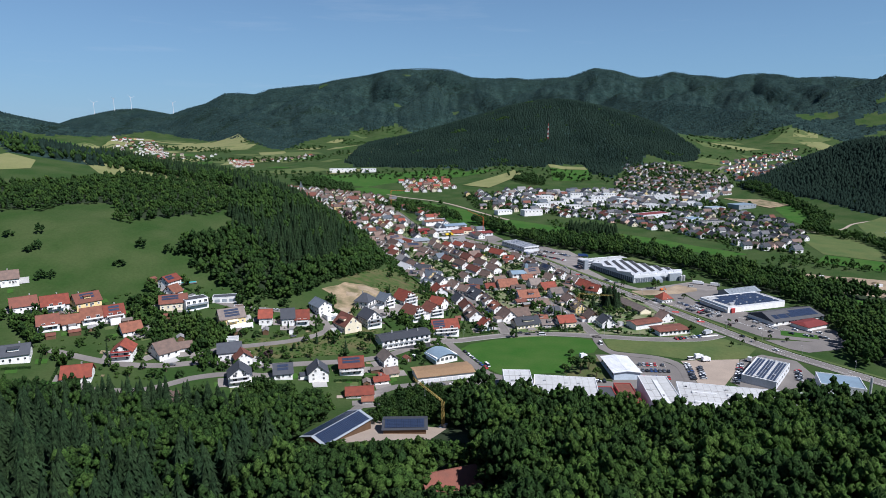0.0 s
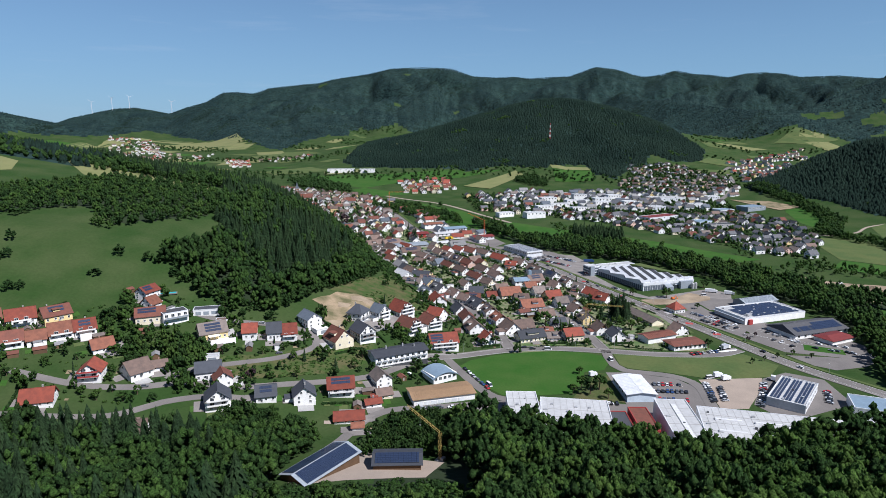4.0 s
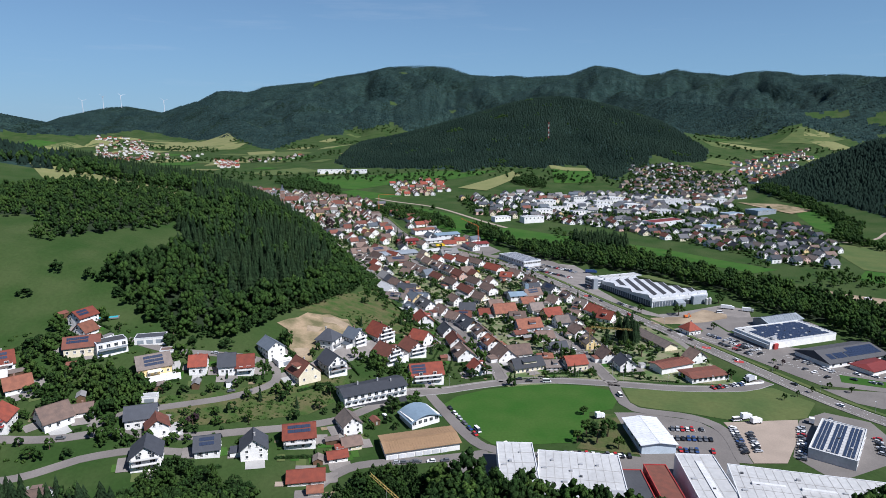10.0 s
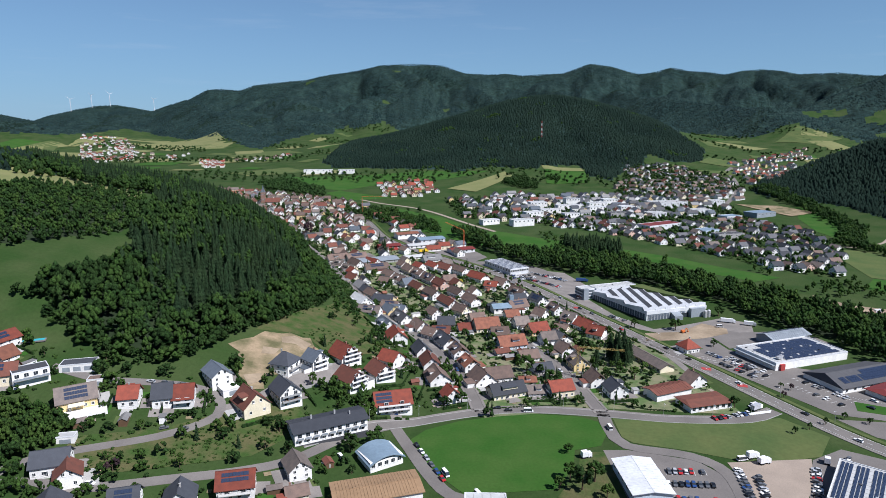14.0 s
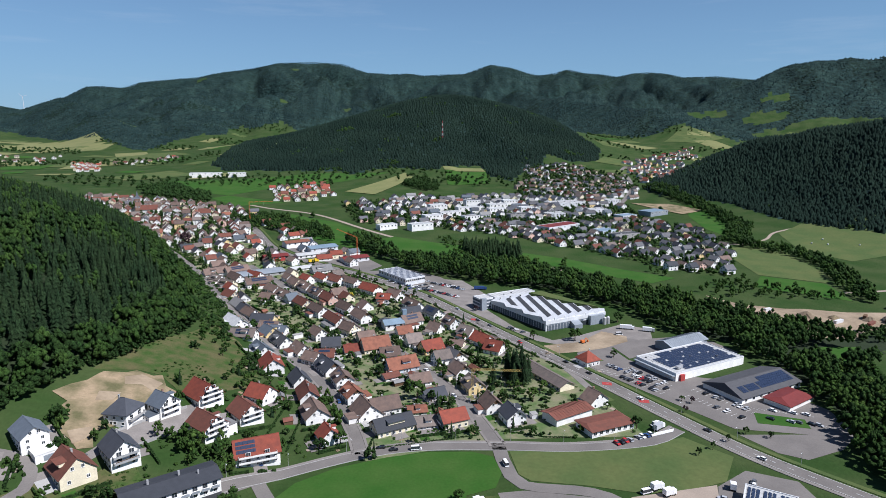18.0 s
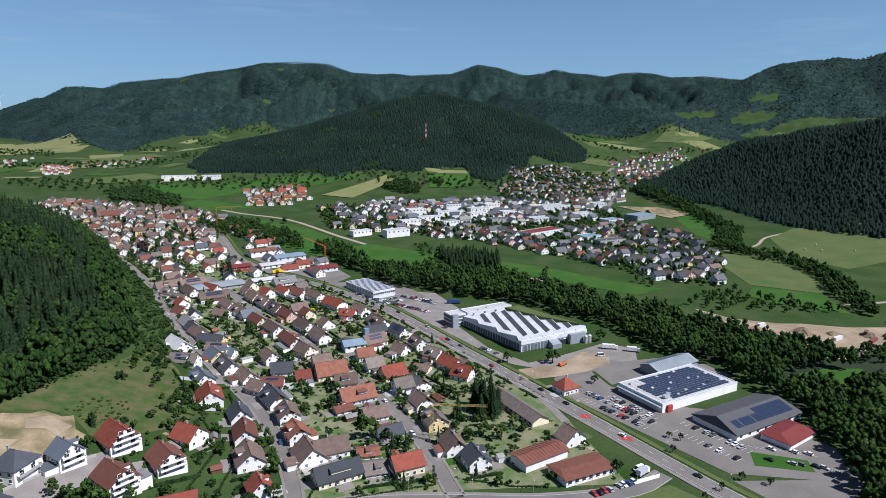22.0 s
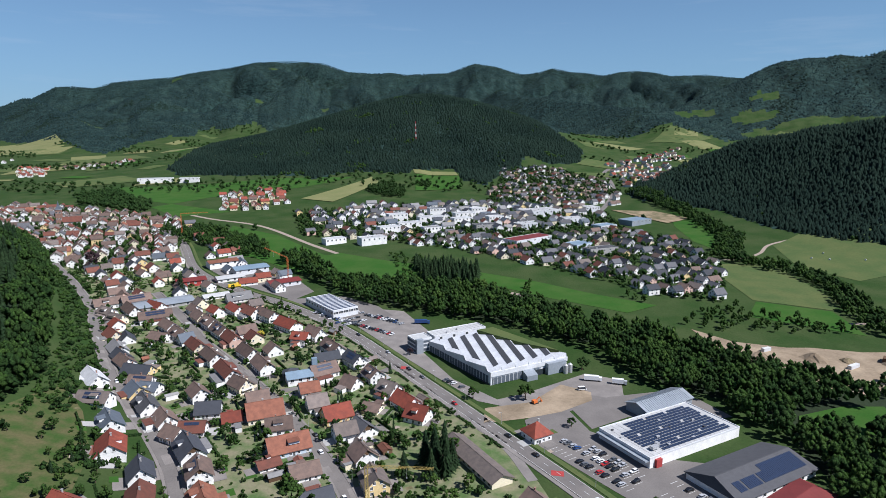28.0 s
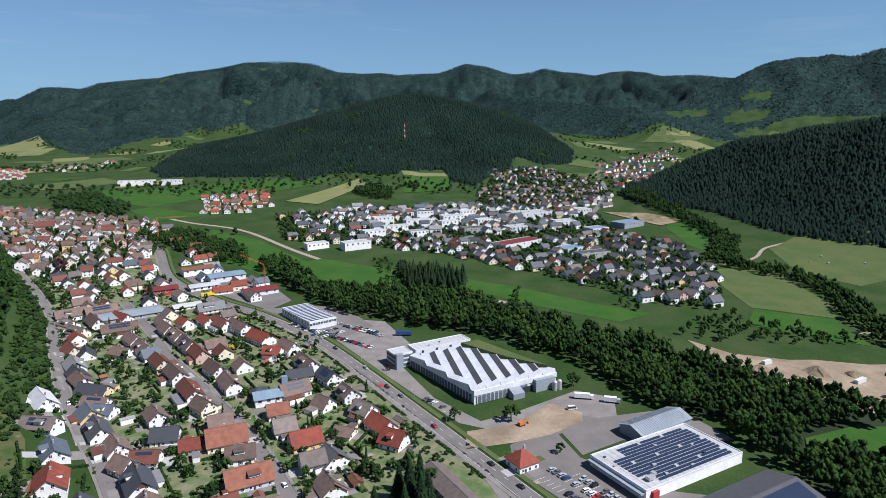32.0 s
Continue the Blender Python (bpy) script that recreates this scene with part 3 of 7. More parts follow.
ribbon("road_b", STREET_B, 6.0, M["asphalt"], "grey residential street between gardens")
ribbon("road_stub", [(118, 459), (117, 441), (121, 424), (149, 414), (160, 398), (156, 366)], 7.0, M["asphalt"], "asphalt side road to the works car park")
ribbon("road_lane", [(2, 446), (10, 428), (22, 399), (32, 382), (46, 376)], 6.5, M["asphalt"], "asphalt lane along the green with parked cars")
ribbon("road_lower", [(-62, 296), (-52, 323), (-42, 350), (-28, 364), (-6, 368), (13, 371), (34, 376)], 6.0, M["asphalt"], "asphalt lane down to the farm sheds")
ribbon("road_upper", [(-240, 318), (-182, 329), (-164, 338), (-151, 350), (-130, 360), (-110, 362)], 5.0, M["asphalt"], "asphalt lane on the hillside")
ribbon("road_hill", [(-158, 372), (-147, 386), (-105, 408), (-87, 423), (-84, 434), (-90, 445), (-105, 449), (-127, 446), (-150, 444), (-176, 449)], 5.0, M["asphalt"], "asphalt loop road on the hillside")
ribbon("road_mid", [(-240, 362), (-200, 357), (-171, 361), (-146, 371), (-119, 372), (-88, 382), (-58, 393), (-40, 405), (-19, 428), (2, 443)], 5.5, M["asphalt"], "asphalt street below the hillside houses")
ribbon("road_new", [(-84, 434), (-70, 448), (-50, 485), (-35, 500), (-25, 510)], 5.0, M["paving"], "paved access road to new houses")
ribbon("road_cross_a", [(14, 588), (40, 606), (62, 622), (70, 626)], 4.5, M["asphalt"], "narrow asphalt lane between two streets")
ribbon("road_cross_b", [(70, 640), (100, 648), (128, 656), (143, 668)], 5.0, M["asphalt"], "narrow asphalt lane joining the main road")
ribbon("road_service", [(130, 690), (152, 640), (166, 600), (185, 556), (190, 520)], 5.0, M["paving"], "paved service lane beside the main road")
ribbon("road_far", [(470, 1100), (500, 1197), (546, 1255), (610, 1360), (661, 1458), (700, 1560), (725, 1650), (770, 1720)], 9.0, M["asphalt"], "distant asphalt road into the side valley")
ribbon("railway", [(-177, 1372), (-87, 1267), (1, 1189), (83, 1042), (150, 939), (229, 853), (280, 800)], 6.0, M["gravel"], "gravel railway track bed along the river")
ribbon("path_field", [(505, 905), (560, 905), (600, 925), (640, 960), (700, 975)], 4.0, M["gravel"], "pale gravel farm track across meadows")
ribbon("path_east", [(480, 690), (560, 690), (640, 700)], 4.0, M["gravel"], "pale gravel farm track beside a meadow")
for side in (-1, 1):
    ribbon("pavement", STREET_A, 1.4, M["paving"], "pale paved footway beside the street", 0.32, side * 3.8)
    ribbon("pavement", STREET_B, 1.4, M["paving"], "pale paved footway beside the street", 0.32, side * 3.8)
ribbon("pavement", RING, 1.8, M["paving"], "pale paved footway beside the road", 0.32, 4.6)
ribbon("pavement", MAIN, 2.2, M["paving"], "pale paved footway beside the main road", 0.30, -6.0)
ribbon("verge", MAIN, 3.0, M["dry_grass"], "strip of grass beside the main road", 0.24, 7.4)

# broken centre lines and the red crossings of the main road
line = spline(MAIN, 3.0)
dashes = Shape()
for i in range(30, len(line) - 30, 3):
    p, q = line[i], line[i + 1]
    dashes.bar((p.x, p.y, float(height(p.x, p.y)) + 0.2), (q.x, q.y, float(height(q.x, q.y)) + 0.2), 0.16)
tagged(new("road_markings", dashes.mesh("road_markings", M["marking"])), "broken white centre line of the main road", "road marking", kind="structure")
for x, y in ((203, 524), (148, 662), (214, 497)):
    draped("crossing", [(x - 3.4, y - 1), (x + 2.0, y - 3.2), (x + 3.4, y + 1.0), (x - 2.0, y + 3.2)], M["red_paint"], "red painted road crossing", 0.25, 3)
draped("traffic_island", [(200, 457), (212, 460), (214, 463), (201, 460)], M["marking"], "white kerbed traffic island", 0.35, 4)

# ---- yards, fields and bare ground ----
draped("green_oval", [(12, 430), (20, 441), (38, 451), (62, 457), (82, 459), (104, 456), (113, 450), (114, 436), (108, 424), (94, 420), (90, 404), (78, 386), (56, 384), (37, 384), (28, 396), (19, 410)], M["lawn"], "mown green lawn inside a bend of road", 0.14)
draped("green_strip", [(121, 433), (122, 454), (140, 451), (188, 448), (214, 454), (228, 432), (212, 413), (186, 408), (168, 411), (150, 419), (125, 427)], M["dry_grass"], "rough grass plot inside a bend of road", 0.14)
draped("works_yard", [(30, 376), (46, 376), (78, 378), (108, 372), (108, 420), (120, 420), (150, 410), (158, 396), (152, 360), (110, 310), (30, 312), (18, 330), (12, 366)], M["asphalt"], "asphalt works yard with parked cars", 0.10, 8)
draped("gravel_lot", [(164, 408), (206, 411), (196, 392), (176, 366), (160, 366), (164, 392)], M["gravel"], "pale brown gravel car park", 0.16, 8)
draped("solar_yard", [(190, 350), (240, 372), (244, 408), (226, 420), (206, 410), (182, 372)], M["asphalt"], "asphalt yard round a workshop", 0.12, 8)
draped("market_lot", [(200, 556), (222, 508), (246, 458), (300, 440), (312, 470), (300, 510), (262, 526), (234, 560), (232, 584), (262, 596), (250, 604), (204, 578)], M["asphalt"], "grey asphalt supermarket car park with bays", 0.14, 8)
draped("market_lot", [(244, 452), (252, 432), (262, 424), (286, 430), (304, 442), (312, 470), (298, 444)], M["asphalt"], "grey asphalt car park beside the main road", 0.12, 8)
draped("market_green", [(262, 462), (286, 452), (290, 462), (268, 474)], M["lawn"], "green grass island of a car park", 0.22)
draped("hall_yard", [(112, 800), (160, 780), (176, 720), (160, 700), (176, 640), (196, 606), (216, 612), (262, 634), (280, 620), (268, 590), (240, 600), (206, 590), (184, 606), (150, 680), (120, 748)], M["paving"], "grey paved yard round a factory hall", 0.12, 8)
draped("barn_yard", [(236, 562), (262, 572), (300, 560), (318, 562), (312, 586), (296, 600), (262, 598), (234, 588)], M["asphalt"], "grey asphalt yard beside the barn", 0.13, 8)
draped("farm_yard", [(-64, 266), (-40, 272), (-6, 276), (2, 296), (-28, 304), (-48, 322), (-58, 306)], M["gravel"], "pale gravel yard between farm sheds", 0.16, 6)
draped("works_trees", [(78, 380), (108, 374), (108, 418), (96, 418), (92, 402)], M["rough"], "rough grass under trees beside the works", 0.2, 6)
draped("river_glade", [(342, 540), (356, 532), (378, 530), (404, 544), (410, 558), (386, 562), (354, 556)], M["lawn"], "green meadow glade in the river wood", 0.5, 6)
draped("bare_lot", [(181, 578), (186, 596), (214, 599), (240, 620), (254, 606), (250, 595), (227, 584), (207, 580)], M["sand"], "bare sandy building plot", 0.2, 6)
draped("dealer_yard", [(60, 830), (112, 830), (140, 796), (150, 770), (128, 752), (108, 762), (72, 810)], M["asphalt"], "asphalt yard of a car dealer", 0.14, 8)
NEW_EARTH = [(-99, 494), (-94, 502), (-88, 508), (-84, 519), (-74, 522), (-70, 527), (-61, 524), (-57, 527), (-52, 515), (-45, 511), (-54, 491), (-58, 484), (-64, 474), (-72, 468), (-68, 457), (-74, 455), (-79, 461), (-86, 466), (-84, 476), (-92, 481), (-90, 488)]
COURT = [(-62, 469), (-51, 483), (-38, 497), (-33, 504), (-29, 492), (-35, 479), (-44, 470), (-52, 460)]
draped("new_court", COURT, M["paving"], "pale paved court between new houses", 0.45, 4)
draped("new_earth", NEW_EARTH, M["earth"], "bare brown earth of a building site", 0.3, 5)
draped("quarry", [(376, 700), (392, 670), (423, 653), (440, 650), (470, 636), (516, 628), (520, 596), (446, 590), (417, 571), (390, 588), (384, 614), (374, 660)], M["sand"], "bare sandy ground of a quarry", 0.25, 8)
draped("verge_meadow", [(-140, 402), (-105, 414), (-90, 425), (-72, 440), (-48, 448), (-38, 432), (-60, 402), (-90, 390), (-118, 380), (-138, 386)], M["rough"], "rough grassy bank below the hillside road", 0.15, 6)
TOWN = [(52, 455), (44, 500), (28, 560), (-10, 640), (-44, 700), (-80, 780), (-130, 890), (-180, 960), (-80, 1060), (-40, 950), (10, 868), (56, 815), (102, 748), (134, 682), (158, 623), (180, 573), (192, 520), (196, 458), (120, 466)]
draped("gardens", TOWN, M["garden"], "green gardens and lawns between the houses", 0.10, 8)
HAY = [[(-582, 844), (-531, 821), (-499, 760), (-520, 700), (-560, 720)], [(-510, 887), (-462, 895), (-380, 869), (-345, 838), (-288, 802), (-271, 762), (-309, 760), (-345, 790), (-400, 812), (-439, 800)],
       [(505, 890), (580, 876), (544, 738), (521, 723), (473, 760)], [(640, 955), (700, 985), (790, 950), (800, 905), (690, 820), (620, 800), (600, 860)],
       [(45, 1431), (185, 1638), (199, 1584), (102, 1388)], [(284, 1660), (382, 1655), (359, 1511), (262, 1490)]]
HAY += [[(560, 1250), (620, 1220), (640, 1140), (590, 1120)], [(284, 1705), (382, 1698), (381, 1660), (284, 1665)], [(-40, 1010), (10, 1000), (60, 930), (90, 905), (130, 890), (210, 862), (160, 925), (90, 1000), (30, 1120), (-40, 1200)]] + [[(-320, 2120), (-170, 2200), (-120, 2130), (-250, 2040)], [(-700, 2300), (-520, 2420), (-420, 2250), (-600, 2150)], [(-1250, 2750), (-950, 2950), (-850, 2760), (-1080, 2620)], [(-520, 1750), (-380, 1840), (-300, 1740), (-420, 1680)],
       [(900, 2150), (1010, 2250), (1090, 2160), (980, 2060)], [(1180, 2300), (1320, 2420), (1400, 2280), (1260, 2200)], [(700, 1760), (760, 1840), (830, 1780), (770, 1710)], [(1560, 2250), (1700, 2330), (1760, 2200), (1620, 2150)]]
for n, outline in enumerate(HAY):
    cover = M["earth"] if n == 6 else M["lawn"] if n == 8 else M["dry_grass"] if n == 3 else M["lawn"] if n == 5 else M["hay"] if n in (0, 1, 4, 7, 9, 11, 13) else M["dry_grass"]
    draped("field", outline, cover, "mown pale hay meadow on a slope" if n != 6 else "ploughed brown field beside meadows", 0.25 if n < 4 or n == 8 else 1.0, 8 if n < 9 else 40)

for outline in ([(110, 1005), (160, 960), (240, 905), (300, 850), (340, 800), (380, 760), (345, 745), (290, 800), (250, 850), (190, 880), (140, 930), (90, 990)],
                [(-60, 1320), (-140, 1290), (-200, 1390), (-120, 1480), (40, 1560), (150, 1650), (-20, 1680), (-200, 1640), (-330, 1650), (-380, 1560), (-200, 1440)],
                [(560, 1000), (590, 1100), (640, 1200), (650, 1180), (625, 1010), (560, 920)], [(473, 756), (519, 720), (500, 664), (440, 720)]):
    draped("field", outline, M["lawn"], "deep green meadow on the valley floor", 0.22, 8)

# a patchwork of mown and growing meadows farther up the valley
def patchwork(outlines, material, label, lift=0.9):
    """Four-cornered fields laid on the land, in one sheet."""
    V, F = [], []
    for n, (a, b, c, d) in enumerate(outlines):
        k = len(V)
        for i in range(7):
            for j in range(7):
                u, v = i / 6, j / 6
                x, y = ((p * (1 - u) + q * u) * (1 - v) + (r * (1 - u) + w * u) * v for p, q, r, w in zip(a, b, d, c))
                V.append((x, y, lift + 0.012 * (n % 9)))
        F += [(k + 7 * i + j, k + 7 * i + j + 7, k + 7 * i + j + 8, k + 7 * i + j + 1) for i in range(6) for j in range(6)]
    V = np.array(V)
    V[:, 2] += height(V[:, 0], V[:, 1])
    return tagged(new("fields", arrays("fields", V, F, [material])), label, "fields", kind="structure")


lot = random.Random(9)
PLOTS = {"hay": [], "dry_grass": [], "lawn": []}
for n in range(420):
    x, y = lot.uniform(-1700, 1700), lot.uniform(1180, 3500)
    w, d, a = lot.uniform(40, 130), lot.uniform(24, 70) * (1 + (y > 2000)), lot.uniform(-0.5, 0.5)
    q = [(x + u * w * math.cos(a) - v * d * math.sin(a), y + u * w * math.sin(a) + v * d * math.cos(a)) for u, v in ((-0.5, -0.5), (0.5, -0.45), (0.55, 0.5), (-0.45, 0.55))]
    qx, qy = np.array([p[0] for p in q] + [x]), np.array([p[1] for p in q] + [y])
    if wooded(qx, qy).any() or 100 < x < 680 and y < 1600 or -560 < x < 60 and y < 1640:
        continue
    PLOTS[lot.choice(("hay", "dry_grass", "lawn", "dry_grass", "hay", "lawn"))].append(q)
for key, words in (("hay", "pale mown hay fields up the valley"), ("dry_grass", "yellow-green meadows up the valley"), ("lawn", "deep green meadows up the valley")):
    patchwork(PLOTS[key], M[key], words)
draped("slope_meadow", [(-84, 552), (-90, 518), (-70, 528), (-58, 527), (-45, 512), (-24, 522), (-8, 538), (-12, 570), (-30, 612), (-50, 640), (-60, 600)], M["rough"], "rough olive-green slope above the street", 0.13, 6)

# bays of the car parks, kerb islands and lane lines
bays = Shape()
for ax, ay, bx, by, n, turn in ((208, 549, 230, 506, 16, 20), (216, 553, 236, 510, 16, 20), (226, 546, 240, 515, 11, 20), (243, 500, 258, 468, 12, 20), (252, 508, 268, 474, 12, 20), (272, 478, 296, 466, 8, -60), (270, 466, 300, 450, 10, -60), (124, 400, 150, 399, 10, 80)):
    for i in range(n + 1):
        x, y = ax + (bx - ax) * i / n, ay + (by - ay) * i / n
        bays.box(x, y, float(height(x, y)) + 0.13, 4.8, 0.12, 0.04, turn)
tagged(new("bay_lines", bays.mesh("bay_lines", M["marking"])), "white bay lines of the car parks", "road marking", kind="structure")
for side in (-1, 1):
    ribbon("edge_line", MAIN[4:], 0.14, M["marking"], "white edge line of the main road", 0.215, side * 4.2)
    ribbon("kerb", RING, 0.25, M["concrete"], "pale kerb of the ring road", 0.30, side * 3.6)
draped("east_yard", [(-36, 966), (-2, 905), (22, 876), (66, 826), (84, 850), (66, 896), (30, 946), (-14, 990)], M["asphalt"], "grey yards between commercial buildings", 0.13, 8)
for outline in ([(-66, 523), (-54, 517), (-57, 508), (-63, 512), (-71, 510), (-73, 517)], [(-82, 466), (-73, 471), (-72, 463), (-77, 458)], [(-80, 500), (-70, 502), (-72, 494), (-79, 492)]):
    draped("spoil", outline, M["sand"], "pale sandy spoil on the building site", 0.42, 3)
# ---- houses ----
def window_mesh(w, h, name="window"):
    s = Shape()
    s.box(0, 0, -h / 2, 0.12, w + 0.24, h + 0.24)
    s.v = [(x, y, z - 0.12) for x, y, z in s.v]
    for k in (-0.25, 0.25):
        s.box(0.03, k * w, -h / 2 + 0.02, 0.12, w / 2 - 0.08, h - 0.04, m=1)
    s.box(0.08, 0, -h / 2 - 0.2, 0.3, w + 0.4, 0.07, m=0)
    return s.mesh(name, M["plaster"], M["glass"])


WINDOW, WIDE, DOOR = window_mesh(1.2, 1.3), window_mesh(2.0, 1.9), window_mesh(1.1, 2.0, "door")
ROOF_WORDS = {"brown": "brown tiled", "brownred": "red-brown tiled", "red": "bright red tiled", "terracotta": "terracotta tiled", "dark": "near-black tiled", "darkgrey": "dark grey tiled",
              "slate": "slate-grey", "grey": "pale grey", "greybrown": "grey-brown tiled", "white": "pale metal"}
WALL_WORDS = {"plaster": "white", "cream": "cream", "yellow": "yellow", "bluish": "pale blue", "rosy": "pinkish"}
HOUSES = []
pick = random.Random(11)


YARDS = []


def roof_shape(L, W, eave, top, over=0.7, thick=0.28, hip=0.0):
    """Two slopes, or four when hip is above nought; the ridge runs along x."""
    s = Shape()
    k = (top - eave) / (W / 2)
    e, low = W / 2 + over, eave - over * k + 0.12
    a, r, t = L / 2 + over, L / 2 + over - hip * (W / 2 + over), top + 0.12
    s.slab([(-a, -e, low), (a, -e, low), (r, 0, t), (-r, 0, t)], thick)
    s.slab([(a, e, low), (-a, e, low), (-r, 0, t), (r, 0, t)], thick)
    if hip:
        s.slab([(a, -e, low), (a, e, low), (r, 0, t)], thick)
        s.slab([(-a, e, low), (-a, -e, low), (-r, 0, t)], thick)
    s.box(0, 0, t - 0.08, 2 * r, 0.3, 0.16)
    return s


def house(x, y, turn, L, W, H, roof, wall=None, windows=True, hip=0.0, extras=True, group="", far=False, lean=False):
    wall = wall or pick.choices(["plaster", "cream", "yellow", "bluish", "rosy"], [16, 2.2, 0.6, 0.5, 0.4])[0]
    rise = min(W / 2 * pick.uniform(0.72, 0.92), H - 2.4)
    eave = H - rise
    ob = thing("house", x, y, turn, WALL_WORDS[wall] + " plastered house with " + ROOF_WORDS[roof] + (" hipped roof" if hip else " gable roof"), "house", group)
    HOUSES.append((x, y, max(L, W) / 2 + 1.5))
    a, b = L / 2, W / 2
    if not far and not lean:
        YARDS.append((x, y, turn, a, b))
    s = Shape()
    if hip:
        s.box(0, 0, -4, L, W, eave + 4)
    else:
        s.prism([(-b, -4), (b, -4), (b, eave), (0, H - 0.05), (-b, eave)], -a, a)
    part("wall", s, M[wall], ob)
    r = part("roof", roof_shape(L, W, eave, H, 0.5 if far else 0.75, hip=hip), M[roof], ob)
    if far:
        return ob
    if extras:
        cx = pick.uniform(-0.3, 0.3) * L
        part("chimney", Shape().box(cx, 0.6, H - 1.2, 0.7, 0.7, 2.2).box(cx, 0.6, H + 1.0, 0.9, 0.9, 0.12), M["stone"] if pick.random() < 0.5 else M["concrete"], ob)
    if not windows:
        return ob
    if lean:
        for side in (-1, 1):
            for k in (-0.25, 0.25):
                part("window", WINDOW, None, ob, at=pose(side * a, k * W, 1.6 if eave < 4.4 else 3.6, 0, 0, 0 if side > 0 else 180))
            part("window", WINDOW, None, ob, at=pose(side * L * 0.22, -b, 1.8, 0, 0, -90))
        return ob
    floors = [1.5] if eave < 4.6 else [1.5, 4.2] if eave < 7.4 else [1.5, 4.2, 6.9]
    for side in (-1, 1):
        for z in floors:
            if z + 0.8 < eave:
                n = max(2, int(L / 3.4))
                for i in range(n):
                    px = (i + 0.5) / n * L - a + pick.uniform(-0.3, 0.3)
                    part("window", WINDOW, None, ob, at=pose(px, side * b, z, 0, 0, 90 * side))
        for z in floors + ([eave + rise * 0.35] if not hip else []):
            for k in (-0.26, 0.26) if z < eave or rise > 3.4 else (0,):
                part("window", WINDOW, None, ob, at=pose(side * a, k * W * (1 if z < eave else 0.55), z, 0, 0, 0 if side > 0 else 180))
    part("door", DOOR, None, ob, at=pose(pick.uniform(-0.25, 0.25) * L, -b, 1.1, 0, 0, -90))
    if extras and pick.random() < 0.45 and not hip:
        # a dormer on one slope
        side, w, px = pick.choice((-1, 1)), pick.uniform(1.8, L * 0.45), pick.uniform(-0.12, 0.12) * L
        zy, k = 0.55, rise / b
        yc = side * b * zy
        zr = H - b * zy * k
        d = Shape().box(px, yc * 0.86, zr - 0.4, w, b * 0.62, 1.7)
        dormer = part("dormer", d, M[wall], ob)
        part("dormer_roof", Shape().slab([(px - w / 2 - 0.3, yc - side * 0.1 - 0.38 * b, zr + 1.32 + (0.28 if side > 0 else 0)), (px + w / 2 + 0.3, yc - side * 0.1 - 0.38 * b, zr + 1.32 + (0.28 if side > 0 else 0)),
                                              (px + w / 2 + 0.3, yc - side * 0.1 + 0.38 * b, zr + 1.6 - (0.28 if side > 0 else 0)), (px - w / 2 - 0.3, yc - side * 0.1 + 0.38 * b, zr + 1.6 - (0.28 if side > 0 else 0))], 0.2), M[roof], dormer)
    if extras and pick.random() < 0.3 and eave > 4.6:
        # a balcony at a gable end
        side = 1 if math.sin(radians(turn)) < 0 else -1
        bal = part("balcony", Shape().box(side * (a + 0.7), 0, 2.75, 1.4, W * 0.75, 0.2), M["concrete"], ob)
        part("railing", Shape().box(side * (a + 1.36), 0, 2.95, 0.08, W * 0.75, 0.95), M["wood"] if pick.random() < 0.5 else M["plaster"], bal)
    if extras and not hip and pick.random() < 0.3:
        side = pick.choice((-1, 1))
        k = rise / b
        part("gable_cladding", Shape().prism([(-b * 0.62, H - b * 0.62 * k - 0.1), (b * 0.62, H - b * 0.62 * k - 0.1), (0, H - 0.15)], side * a - 0.06, side * a + 0.06), M["wood"], ob, "brown timber boards of the gable")
    if extras and pick.random() < 0.42:
        side, w = pick.choice((-1, 1)), pick.uniform(3.2, 5.5)
        annex = part("annex", Shape().box(pick.uniform(-0.2, 0.2) * L, side * (b + w / 2), -3, L * pick.uniform(0.4, 0.7), w, 3 + pick.uniform(2.5, 3.0)), M[wall], ob)
        box = [v.co for v in annex.data.vertices]
        xs, ys, zt = [v.x for v in box], [v.y for v in box], max(v.z for v in box)
        part("annex_roof", Shape().box((min(xs) + max(xs)) / 2, (min(ys) + max(ys)) / 2, zt, max(xs) - min(xs) + 0.5, w + 0.5, 0.22), M[pick.choice((roof, "grey", "greybrown", "brownred"))], annex)
    if extras and pick.random() < 0.1:
        solar_on(r, L * 0.6, b * 0.7, b, eave, H)
    return ob


MODULE = Shape().slab([(0, -0.82, 0.06), (1.02, -0.82, 0.06), (1.02, 0.82, 0.06), (0, 0.82, 0.06)], 0.06).mesh("solar_panel", M["solar"])


def balconies(ob, L, W, storeys, rail, turn=0):
    """Balconies one over the other on the end of a house at +x, or turned from there."""
    for z in storeys:
        k = 0.86 if z < 7 else 0.5
        m = pose(0, 0, 0, 0, 0, turn)
        slab = part("balcony", Shape().box(L / 2 + 0.9, 0, z, 1.8, W * k, 0.22), M["concrete"], ob, at=m)
        part("railing", Shape().box(L / 2 + 1.76, 0, z + 0.22, 0.08, W * k, 0.9).box(L / 2 + 0.9, W * k / 2 - 0.04, z + 0.22, 1.66, 0.08, 0.9).box(L / 2 + 0.9, 0.04 - W * k / 2, z + 0.22, 1.66, 0.08, 0.9), M[rail], slab)
        for i in (-0.25, 0.25):
            part("door", WIDE, None, ob, at=m @ pose(L / 2, i * W * k, z + 1.2))
    return ob


